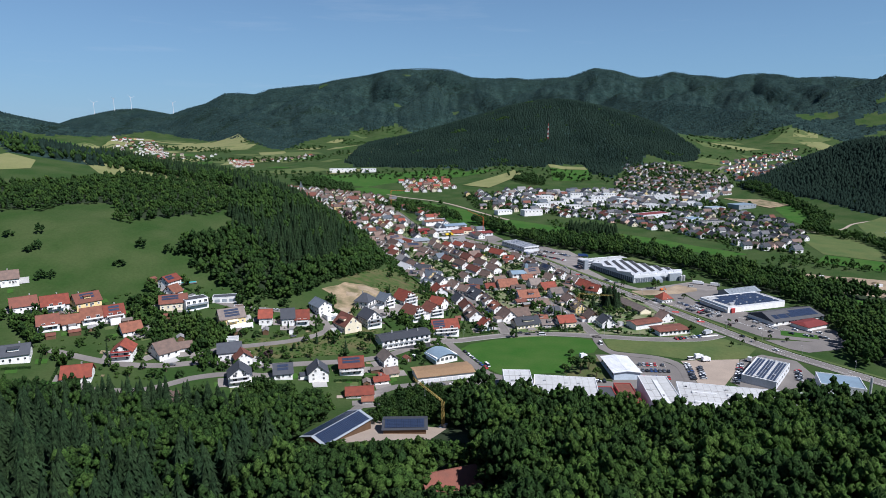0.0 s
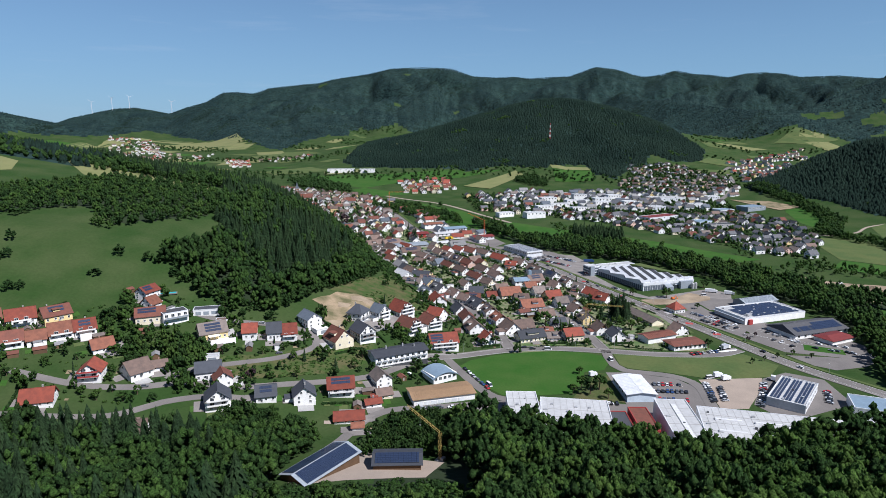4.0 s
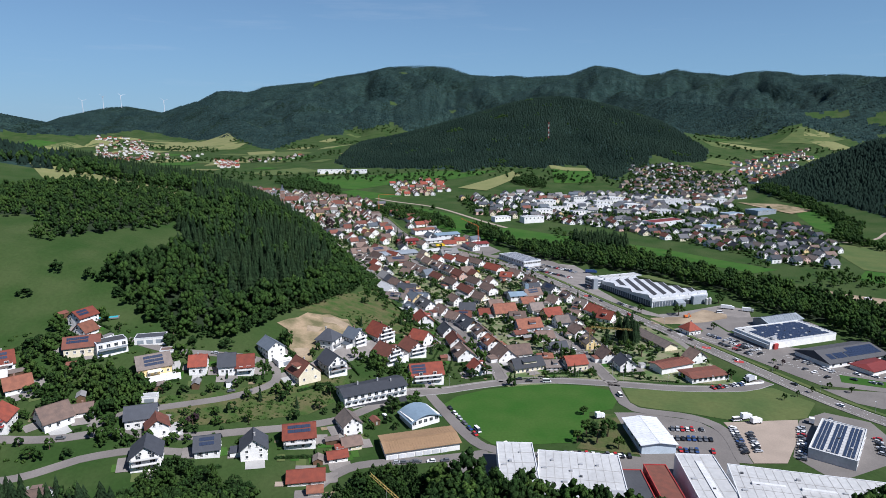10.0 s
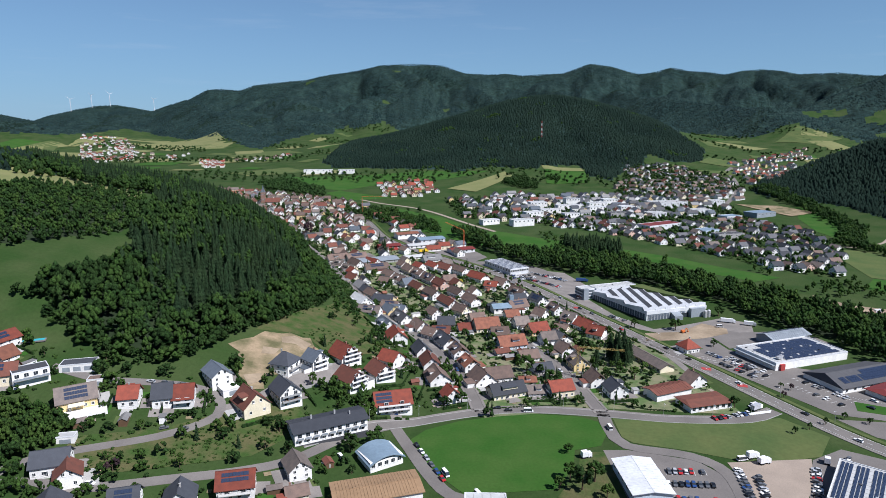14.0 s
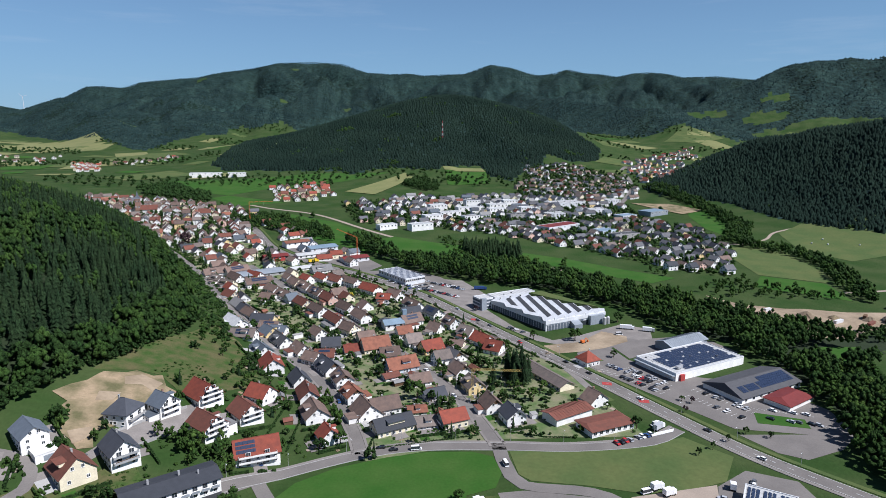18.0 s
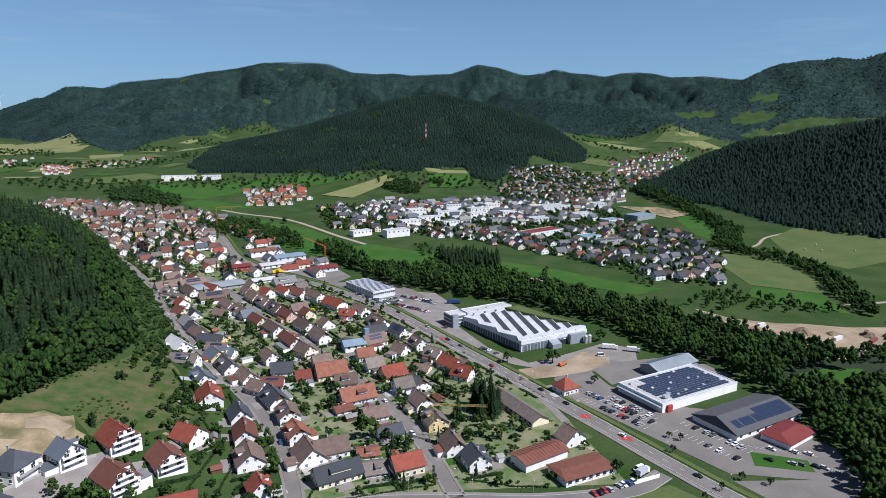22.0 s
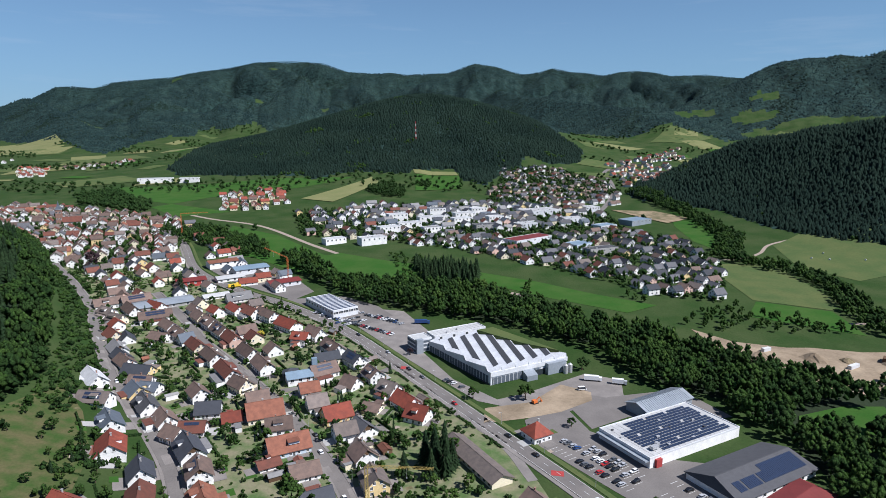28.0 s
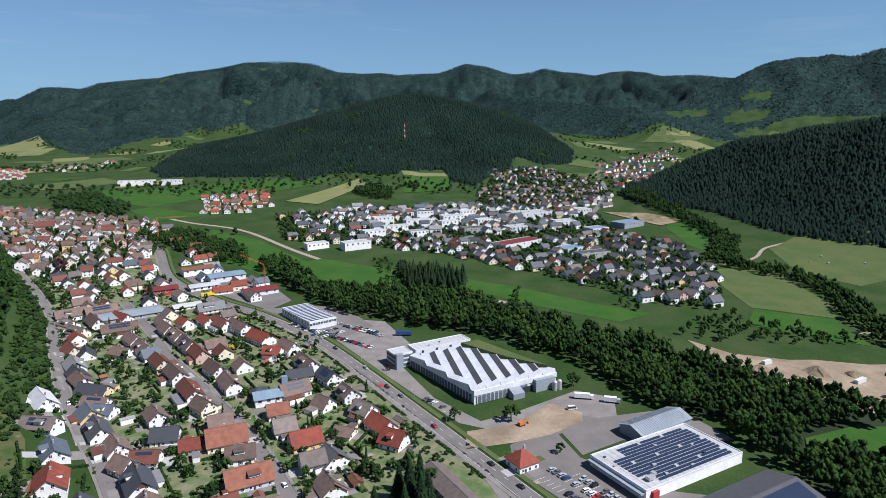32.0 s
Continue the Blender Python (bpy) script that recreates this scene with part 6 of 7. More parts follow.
def far_house(store, r, x, y, turn, L, W, H, roof):
    """Walls, roof and windows of one distant house, added to the quarter's meshes."""
    rise = min(W / 2 * r.uniform(0.7, 0.9), H - 2.6)
    eave, a, b = H - rise, L / 2, W / 2
    m = pose(x, y, float(height(x, y)), 0, 0, turn)

    def lay(key, s):
        v, f = store.setdefault(key, ([], []))
        k = len(v)
        v += [tuple(m @ Vector(p)) for p in s.v]
        f += [tuple(i + k for i in q) for q in s.f]

    lay(r.choices(["plaster", "cream", "yellow", "rosy"], [14, 3, 1, 0.6])[0], Shape().prism([(-b, -4), (b, -4), (b, eave), (0, H - 0.05), (-b, eave)], -a, a))
    lay(roof, roof_shape(L, W, eave, H, 0.6))
    s = Shape()
    for side in (-1, 1):
        for z in (1.2, 3.9):
            if z + 1.6 < eave + 1.0:
                for i in range(2):
                    s.box((i - 0.5) * L * 0.4, side * b, z, 1.3, 0.12, 1.3)
                for k in (-0.25, 0.25):
                    s.box(side * a, k * W, z, 0.12, 1.3, 1.3)
        s.box(side * a, 0, eave + rise * 0.2, 0.12, 1.1, 1.2)
    lay("glass", s)


quarter([(-44, 712), (-72, 775), (-120, 880), (-175, 960), (-80, 1050), (-40, 945), (10, 862), (52, 812), (96, 745), (112, 715), (60, 700)], 15.5, -60, ["brown", "brown", "brownred", "greybrown", "dark", "red", "slate"], 0.8, 21, "houses of the lower town", joined=False)
quarter([(-430, 1440), (-310, 1392), (-250, 1342), (-140, 1280), (-90, 1180), (-75, 1080), (-111, 965), (-185, 965), (-330, 1200), (-440, 1360)], 14.0, 15, ["brownred", "brown", "brownred", "greybrown", "brown", "darkgrey", "brownred", "brown", "terracotta", "greybrown", "brown"], 0.86, 22, "roofs of the old town", (10, 16), (8, 12))
quarter([(60, 1110), (150, 1075), (250, 1000), (330, 900), (390, 790), (440, 755), (520, 880), (545, 985), (500, 1075), (440, 1085), (330, 1060), (200, 1120), (90, 1160)], 15.5, 14, ["darkgrey", "dark", "brown", "darkgrey", "dark", "greybrown", "brownred", "dark"], 0.78, 23, "houses across the river")
quarter([(40, 1290), (90, 1160), (200, 1130), (330, 1090), (470, 1100), (540, 1210), (500, 1290), (360, 1330), (180, 1330)], 15.5, 12, ["brownred", "dark", "slate", "grey", "darkgrey", "greybrown", "dark", "grey"], 0.66, 24, "pale houses of the far quarter", (10, 17), (9, 13))
quarter([(400, 1345), (500, 1300), (590, 1290), (660, 1420), (672, 1590), (610, 1715), (497, 1720), (455, 1560), (400, 1450)], 17, 20, ["brown", "greybrown", "brown", "dark", "darkgrey", "brownred"], 0.66, 25, "houses on the far slope")
quarter([(-113, 1470), (-60, 1530), (10, 1540), (36, 1380), (-20, 1325), (-80, 1330)], 17, 10, ["brownred", "red", "brown"], 0.8, 26, "red roofs beyond the railway")
quarter([(690, 1480), (730, 1450), (800, 1430), (830, 1560), (955, 1745), (1226, 2130), (1178, 2143), (860, 1823), (777, 1790), (735, 1640)], 19, 35, ["brownred", "red", "brown", "greybrown", "dark"], 0.42, 27, "hamlet in the side valley")
quarter([(-1440, 2760), (-1330, 2900), (-1100, 2520), (-940, 2150), (-1069, 2056), (-1250, 2400)], 24, 10, ["brownred", "brown", "greybrown", "red"], 0.5, 29, "distant village on the valley floor")
quarter([(-720, 2117), (-630, 2089), (-563, 1884), (-631, 1898)], 19, 10, ["brownred", "red", "red"], 0.75, 28, "distant red roofs on meadows")
quarter([(-591, 2077), (-455, 2230), (-423, 2110), (-544, 1978)], 21, 10, ["brownred", "brown", "red"], 0.6, 30, "distant farms on meadows")
quarter([(-1060, 2440), (-868, 2308), (-903, 2520), (-789, 2160), (-940, 2200)], 30, 10, ["brownred", "brown", "greybrown"], 0.5, 31, "distant scattered farms")
quarter([(-95, 1120), (-60, 1070), (-30, 985), (0, 1000), (-12, 1040), (-60, 1110)], 15, 25, ["brown", "brownred", "greybrown", "red"], 0.85, 32, "houses between road and railway")
quarter([(-34, 968), (-4, 910), (24, 878), (66, 830), (90, 845), (70, 890), (34, 940), (-10, 990)], 17, 25, ["brown", "grey", "greybrown", "red", "slate"], 0.8, 33, "houses among commercial yards", (11, 17), (6, 10))
# ---- vehicles ----
def car_template(paint, long=4.3, tall=1.45, estate=False):
    words = {"black": "black", "white": "white", "silver": "silver", "grey": "dark grey", "blue": "dark blue", "red": "red", "yellow": "yellow"}[paint]
    ob = tagged(new("car"), words + " parked car with dark windows" if not estate else words + " delivery van with dark windscreen", "car" if not estate else "van", "vehicles about the town")
    a, w = long / 2, 0.88 if not estate else 0.98
    body = Shape()
    body.add([(x, y * k, z) for y in (-w, w) for x, z, k in ((-a, 0.35, 1), (a, 0.35, 1), (a, 0.68, 0.96), (a * 0.5, 0.86, 1), (-a * 0.96, 0.9, 0.97))],
             [(4, 3, 2, 1, 0), (5, 6, 7, 8, 9), (0, 1, 6, 5), (1, 2, 7, 6), (2, 3, 8, 7), (3, 4, 9, 8), (4, 0, 5, 9)])
    b = (-a * 0.92, -a * 0.72, a * 0.12, a * 0.48) if not estate else (-a * 0.97, -a * 0.94, a * 0.55, a * 0.8)
    roof = Shape()
    roof.slab([(b[1], -w * 0.8, tall), (b[2], -w * 0.8, tall), (b[2], w * 0.8, tall), (b[1], w * 0.8, tall)], 0.06 if not estate else tall - 0.9)
    part("body", body, M["car_" + paint], ob)
    part("roof", roof, M["car_" + paint], ob)
    part("cabin_glass", Shape().add([(b[0], -w * 0.97, 0.86), (b[3], -w * 0.97, 0.84), (b[3], w * 0.97, 0.84), (b[0], w * 0.97, 0.86), (b[1], -w * 0.79, tall - 0.05), (b[2], -w * 0.79, tall - 0.05), (b[2], w * 0.79, tall - 0.05), (b[1], w * 0.79, tall - 0.05)],
                                [(4, 5, 6, 7), (0, 1, 5, 4), (1, 2, 6, 5), (2, 3, 7, 6), (3, 0, 4, 7)]), M["glass"], ob)
    for px in (-a * 0.6, a * 0.62):
        for py in (-w + 0.05, w - 0.05):
            s = Shape()
            s.add([(px + 0.32 * math.cos(i * math.pi / 5), py + q * 0.1, 0.32 + 0.32 * math.sin(i * math.pi / 5)) for q in (-1, 1) for i in range(10)],
                  [tuple(range(10)), tuple(range(19, 9, -1))] + [((i + 1) % 10, i, 10 + i, 10 + (i + 1) % 10) for i in range(10)])
            part("wheel", s, M["tyre"], ob)
    return ob


PAINTS = ["black", "white", "silver", "grey", "blue", "red"]
TEMPLATES = {p: car_template(p) for p in PAINTS}
TEMPLATES["van"] = car_template("white", 5.4, 2.3, True)
PARK = {p: (x, y) for p, (x, y) in zip(TEMPLATES, ((16, 424), (18.5, 418), (21, 412), (23.5, 406), (26, 400), (28.5, 394), (44, 381)))}
for p, ob in TEMPLATES.items():
    ob.matrix_world = pose(*PARK[p], float(height(*PARK[p])) + 0.22, 0, 0, -64)
draw = random.Random(5)


def put_car(x, y, turn, kind=None):
    kind = kind or draw.choices(PAINTS, [6, 6, 6, 6, 1.6, 1.2])[0]
    slope = math.degrees(math.atan2(float(height(x + 2 * math.cos(radians(turn)), y + 2 * math.sin(radians(turn)))) - float(height(x - 2 * math.cos(radians(turn)), y - 2 * math.sin(radians(turn)))), 4))
    return copy_thing(TEMPLATES[kind], pose(x, y, float(height(x, y)) + 0.2, 0, -slope, turn))


def car_row(x0, y0, x1, y1, n, turn, fill=0.8):
    for i in range(n):
        if draw.random() < fill:
            u = (i + 0.5) / n
            put_car(x0 + u * (x1 - x0) + draw.uniform(-0.2, 0.2), y0 + u * (y1 - y0) + draw.uniform(-0.2, 0.2), turn + draw.uniform(-3, 3) + draw.choice((0, 180)))


car_row(208, 549, 230, 506, 16, 20, 0.6)
car_row(216, 553, 236, 510, 16, 20, 0.75)
car_row(226, 546, 240, 515, 11, 20, 0.7)
car_row(243, 500, 258, 468, 12, 20, 0.5)
car_row(252, 508, 268, 474, 12, 20, 0.6)
car_row(272, 478, 296, 466, 8, -60, 0.5)
car_row(270, 466, 300, 450, 10, -60, 0.35)
car_row(124, 400, 150, 399, 10, 80, 0.75)
car_row(128, 390, 150, 388, 8, 80, 0.7)
car_row(128, 378, 146, 376, 7, 80, 0.6)
car_row(166, 402, 160, 374, 10, 12, 0.85)
car_row(172, 396, 166, 372, 8, 12, 0.6)
car_row(203, 402, 184, 368, 13, -32, 0.9)
car_row(214, 398, 226, 414, 6, 40, 0.6)
car_row(226, 372, 238, 396, 8, -40, 0.7)
car_row(176, 452, 200, 459, 9, 105, 0.9)
car_row(104, 757, 122, 769, 9, 32, 0.9)
car_row(110, 751, 127, 761, 8, 32, 0.9)
car_row(116, 788, 132, 772, 8, 10, 0.6)
car_row(100, 772, 146, 724, 22, 30, 0.85)
car_row(118, 784, 156, 746, 16, 30, 0.8)
car_row(136, 770, 152, 754, 7, 30, 0.8)
car_row(86, 788, 100, 768, 8, 20, 0.7)
car_row(66, 374, 100, 372, 9, 0, 0.7)
car_row(178, 706, 160, 720, 5, 40, 0.5)
car_row(170, 640, 190, 610, 10, 20, 0.25)
car_row(-10, 366, 16, 368, 4, 5, 0.8)
car_row(30, 364, 44, 356, 3, 60, 0.6)
for x, y, turn in ((139, 690, -63), (150, 659, -66), (157, 645, -66), (170, 604, -68), (190, 562, 112), (198, 541, 112), (213, 500, 110), (230, 458, 112), (240, 428, 120), (120, 728, -62), (66, 463, 3), (60, 466, 180),
                   (95, 562, 110), (60, 634, -60), (20, 712, 118), (-30, 664, -62), (-86, 790, 112), (39, 522, -75), (-95, 415, 30), (-70, 450, 60), (-48, 489, 50), (-118, 374, 0), (-24, 490, 20), (106, 520, -68), (92, 580, 115)):
    put_car(x, y, turn)
for x, y, turn in ((-124, 446.5, 178), (-117, 447.5, 0), (-109, 448.5, 178), (-104, 414, 28), (-62, 462, 60), (-166, 362, 20), (-2, 456, 80), (4, 457, 80), (-9, 455, 80), (-20, 411, 120), (-26, 405, 60), (-10, 366, 4), (-2, 367, 184)):
    put_car(x, y, turn)
car_row(70, 374.5, 104, 372, 10, 86, 0.9)
for x, y, turn in ((30, 398, -64), (117, 442, 95), (77, 462, 0), (25, 352, 10), (206, 468, 200), (250, 610, 0), (60, 372, 0), (172, 410, 12)):
    put_car(x, y, turn, "van")


def lorry(x, y, turn, long, box, cab, label, category="lorry"):
    ob = thing("lorry", x, y, turn, label, category, z=float(height(x, y)) + 0.2)
    part("body", Shape().box(-1, 0, 0.9, long - 2, 2.5, 2.6), M[box], ob)
    part("cab", Shape().box(long / 2 - 0.9, 0, 0.5, 1.9, 2.4, 2.2, top=0.94), M[cab], ob)
    part("windscreen", Shape().box(long / 2 + 0.02, 0, 1.5, 0.16, 2.1, 0.9), M["glass"], ob)
    for px in (-long * 0.36, -long * 0.2, long * 0.34):
        part("axle", Shape().box(px, 0, 0.02, 0.9, 2.4, 0.85), M["tyre"], ob)


lorry(178, 412, 15, 6, "car_white", "car_white", "white box trailer beside a gravel car park", "trailer")
lorry(181, 407, 15, 6, "car_white", "car_white", "white box trailer beside a gravel car park", "trailer")
lorry(98, 413, 15, 5, "car_white", "car_white", "white mobile snack stall on grass", "trailer")
lorry(211, 407, 60, 4.5, "car_white", "car_white", "small white trailer on grass", "trailer")
lorry(206, 464, 30, 8, "car_silver", "car_white", "white lorry parked at a showroom")
lorry(262, 622, -20, 11, "car_white", "car_white", "white tanker trailer on a yard")
lorry(276, 614, -25, 9, "car_white", "car_silver", "white lorry on a yard")
lorry(171, 746, -10, 12, "car_blue", "car_blue", "dark blue coach with pale stripe", "coach")
lorry(9, 876, 25, 12, "car_yellow", "car_yellow", "yellow lorry beside the main road")
lorry(14, 882, 25, 9, "car_yellow", "car_yellow", "yellow lorry beside the main road")
lorry(470, 618, 40, 9, "wood", "brownred", "red-brown tipper lorry on sandy ground")
lorry(480, 606, 40, 9, "wood", "brownred", "red-brown tipper lorry on sandy ground")
for x, y, turn, long, tone, word in ((462, 603, 30, 12, "brownred", "red-brown"), (474, 597, 35, 12, "grey", "pale grey"), (440, 612, 20, 10, "white", "white"), (490, 612, 40, 12, "brownred", "red-brown"), (404, 650, 15, 7, "white", "white")):
    box = thing("container", x, y, turn, word + " steel container on sandy quarry ground", "container", "containers in the quarry")
    part("body", Shape().box(0, 0, -0.4, long, 2.6, 3.0), M[tone], box)
    part("door", Shape().box(long / 2, 0, 0.1, 0.1, 2.3, 2.3), M["grey_metal"], box)
digger = thing("excavator", 216, 597, 20, "orange excavator on bare sandy ground", "excavator")
part("tracks", Shape().box(0, -1, 0, 3.4, 0.6, 0.8).box(0, 1, 0, 3.4, 0.6, 0.8), M["tyre"], digger)
part("cab", Shape().box(-0.4, 0, 0.8, 2.6, 2.4, 1.5), M["orange"], digger)
part("arm", Shape().bar((0.6, 0, 1.6), (3.0, 0, 3.6), 0.4).bar((3.0, 0, 3.6), (4.6, 0, 1.2), 0.3).box(4.6, 0, 0.5, 0.8, 1.0, 0.8), M["orange"], digger)
for x, y in ((640, 890), (655, 880), (690, 868), (668, 905)):
    bale = thing("hay_bale", x, y, 40, "round pale wrapped hay bale on a meadow", "hay bale", "bales on the meadow")
    part("bale", Shape().prism([(math.cos(i * 0.524) * 0.9, 0.9 + math.sin(i * 0.524) * 0.9) for i in range(12)], -0.8, 0.8), M["white"], bale)
pool = thing("pool", -196, 467, 20, "turquoise garden swimming pool with pale rim", "pool")
part("rim", Shape().box(0, 0, -0.4, 12, 6, 0.7), M["paving"], pool)
part("water", Shape().box(0, 0, 0.22, 10.6, 4.8, 0.12), M["pool_water"], pool)

# ---- trees ----
rng = np.random.RandomState(7)


BALL = np.array(((1, 0, 0), (0, 1, 0), (-1, 0, 0), (0, -1, 0), (0, 0, 1), (0, 0, -1)), float)
BALL_FACES = np.array(((0, 1, 4), (1, 2, 4), (2, 3, 4), (3, 0, 4), (1, 0, 5), (2, 1, 5), (3, 2, 5), (0, 3, 5)))


def leaf_crown(cards, lobes, size, seed, tall=1.0):
    """A crown of unit width and height about 1: many small uneven clumps round a domed core, with leaf sprays standing out of them."""
    r = np.random.RandomState(seed)
    centre = r.normal(0, 1, (lobes, 3))
    centre[:, 2] = np.abs(centre[:, 2]) * 1.1 - 0.25
    centre /= np.linalg.norm(centre, axis=1)[:, None]
    small = 2.2 / math.sqrt(lobes + 1.0)
    centre *= (0.42 - 0.17 * small) * r.uniform(0.7, 1.08, (lobes, 1))
    centre[:, 2] = centre[:, 2] * 1.15 * tall + 0.42 * tall
    rad = small * r.uniform(0.2, 0.32, lobes)
    turns = r.uniform(0, 6.283, lobes)
    V = []
    for c, q, a in zip(centre, rad, turns):
        ball = BALL * r.uniform(0.85, 1.2, (6, 1)) * q
        V.append(c + np.stack([ball[:, 0] * math.cos(a) - ball[:, 1] * math.sin(a), ball[:, 0] * math.sin(a) + ball[:, 1] * math.cos(a), ball[:, 2] * 0.9 + 0.3 * r.normal(0, 1) * ball[:, 0]], 1))
    F = [BALL_FACES + k * len(BALL) for k in range(lobes)]
    which = r.randint(0, lobes, cards)
    way = r.normal(0, 1, (cards, 3))
    way /= np.linalg.norm(way, axis=1)[:, None]
    way[:, 2] = np.where(way[:, 2] < -0.3, -way[:, 2], way[:, 2])
    p = centre[which] + way * rad[which, None] * r.uniform(0.8, 1.02, (cards, 1))
    n = way + r.normal(0, 0.35, (cards, 3))
    n /= np.linalg.norm(n, axis=1)[:, None]
    u = np.cross(n, r.normal(0, 1, (cards, 3)))
    u /= np.linalg.norm(u, axis=1)[:, None]
    v = np.cross(n, u)
    s = (size * r.uniform(0.5, 1.2, cards))[:, None]
    k = r.uniform(0.6, 1.0, (cards, 1))
    quads = np.stack([p - u * s * k - v * s * 0.4, p + u * s * 0.5 - v * s * k, p + u * s * k + v * s * 0.5, p - u * s * 0.4 + v * s * k], 1).reshape(-1, 3)
    faces = np.arange(cards * 4).reshape(-1, 4) + lobes * len(BALL)
    return np.concatenate(V + [quads]), np.concatenate(F + [faces[:, [0, 1, 2]], faces[:, [0, 2, 3]]])


def spruce(tiers, spokes, seed):
    """A conifer of height 1 and width about 0.36: drooping ragged tiers."""
    r = np.random.RandomState(seed)
    v, f = [], []
    for i in range(tiers):
        z = 0.10 + 0.80 * i / tiers
        top = z + 0.9 / tiers * 1.6
        wide = 0.19 * (1 - i / tiers) ** 0.85 + 0.012
        k = len(v)
        v.append((0, 0, min(top, 1.0)))
        turn = r.uniform(0, 6)
        for j in range(2 * spokes):
            a = turn + j * math.pi / spokes
            q = wide * (r.uniform(0.85, 1.2) if j % 2 == 0 else r.uniform(0.5, 0.68))
            v.append((q * math.cos(a), q * math.sin(a), z - (0.02 if j % 2 == 0 else -0.03) * r.uniform(0.5, 1.5)))
        f += [(k, k + 1 + j, k + 1 + (j + 1) % (2 * spokes)) for j in range(2 * spokes)]
    return np.array(v), np.array(f)


def grove(name, places, shapes, wide, tall, material, label, cap=None, sink=0.6):
    """Many trees in one mesh: place, random turn, width and height ranges."""
    V, F, k = [], [], 0
    which = rng.randint(0, len(shapes), len(places))
    for n, (sv, sf) in enumerate(shapes):
        pts = places[which == n]
        if not len(pts):
            continue
        m = len(pts)
        a = rng.uniform(0, 6.283, m)
        w, h = rng.uniform(*wide, m), rng.uniform(*tall, m)
        if cap:
            less = np.clip(cap(pts[:, 0], pts[:, 1]) / h * rng.uniform(0.58, 1.1, m), 0.1, 1)
            w, h = w * np.sqrt(less), h * less
        c, s = np.cos(a)[:, None], np.sin(a)[:, None]
        lean = rng.normal(0, 0.02, (m, 2))
        x = (sv[None, :, 0] * c - sv[None, :, 1] * s) * w[:, None] + pts[:, :1] + lean[:, :1] * sv[None, :, 2] * h[:, None]
        y = (sv[None, :, 0] * s + sv[None, :, 1] * c) * w[:, None] + pts[:, 1:2] + lean[:, 1:] * sv[None, :, 2] * h[:, None]
        z = sv[None, :, 2] * h[:, None] + height(pts[:, 0], pts[:, 1])[:, None] - sink
        V.append(np.stack([x, y, z], -1).reshape(-1, 3))
        F.append((sf[None] + (np.arange(m) * len(sv))[:, None, None] + k).reshape(-1, 3))
        k += m * len(sv)
    ob = new(name, arrays(name, np.concatenate(V), np.concatenate(F), [material], None, True))
    return tagged(ob, label, "trees", kind="stuff")


def scatter(test, x0, x1, y0, y1, gap, jitter=0.45):
    gx, gy = np.meshgrid(np.arange(x0, x1, gap), np.arange(y0, y1, gap))
    p = np.stack([gx.ravel(), gy.ravel()], 1) + rng.uniform(-jitter, jitter, (gx.size, 2)) * gap
    return p[test(p[:, 0], p[:, 1])]


CROWNS = [leaf_crown(190, 44, 0.034, s) for s in range(8)]
CROWNS_MID = [leaf_crown(70, 22, 0.045, 50 + s) for s in range(6)]
CROWNS_LOW = [leaf_crown(30, 14, 0.055, 10 + s) for s in range(6)]
CROWNS_FAR = [leaf_crown(5, 5, 0.09, 20 + s) for s in range(5)]
BUSHES_LOW = [leaf_crown(8, 7, 0.08, 70 + s, 0.6) for s in range(4)]
BUSHES = [leaf_crown(14, 6, 0.09, 30 + s, 0.6) for s in range(3)]
SPRUCES = [spruce(9, 8, s) for s in range(5)]
SPRUCES_LOW = [spruce(6, 5, 10 + s) for s in range(5)]
SPRUCES_FAR = [(v * np.array((2.0, 2.0, 1.0)), f) for v, f in (spruce(2, 4, 20 + s) for s in range(6))]
SPRUCES_TINY = [(v * np.array((2.6, 2.6, 1.0)), f) for v, f in (spruce(1, 3, 40 + s) for s in range(4))]


def mixed(name, test, box, gap, spruces, crowns, share, tall, words, light=0.0, cap=None, edge=None, needle="conifer", sink=0.6):
    """A wood of conifers and leaf trees in patches; share: how much of it is conifers."""
    p = scatter(test, *box, gap)
    patch = wave(p[:, 0], p[:, 1], 28, 31) + rng.normal(0, 0.18, len(p)) < np.interp(share, [0, 0.5, 1], [-1.2, 0, 1.2])
    if edge:
        patch &= ~edge(p[:, 0], p[:, 1])
    if patch.any():
        grove("conifers", p[patch], spruces, (tall[0] * 1.1, tall[1] * 1.25), tall, M[needle], "dark green conifers " + words, cap, sink)
    rest = p[~patch]
    tone = rng.uniform(0, 1, len(rest)) + 0.3 * wave(rest[:, 0], rest[:, 1], 40, 33)
    for low, high, key, word in ((-9, 0.5, "leaf_dark", "deep green"), (0.5, 1.05 - light, "leaf", "mid green"), (1.05 - light, 9, "leaf_light", "bright green")):
        q = rest[(tone >= low) & (tone < high)]
        if len(q):
            grove("leaf_trees", q, crowns, (tall[0] * 0.62, tall[1] * 0.68), (tall[0] * 0.8, tall[1] * 0.88), M[key], word + " leaf trees " + words, cap, min(sink, 3))


def front_cap(x, y):
    """How tall the trees of the front wood stand: lower towards the town, and round the farm."""
    top = np.clip((np.interp(x, [-240, -150, -90, 0, 20, 260], [322, 350, 345, 380, 390, 375]) - y) * 0.55, 2, 31)
    farm = (x > -70) & (x < 16) & (y < 292)
    top = np.where(farm, np.minimum(top, np.clip((284 - y) * 0.26, 2, 26)), top)
    house_side = (x > -10) & (x < 21) & (y < 196)
    return np.where(house_side, np.minimum(top, np.clip((208 - y) * 0.38, 2, 26)), top)


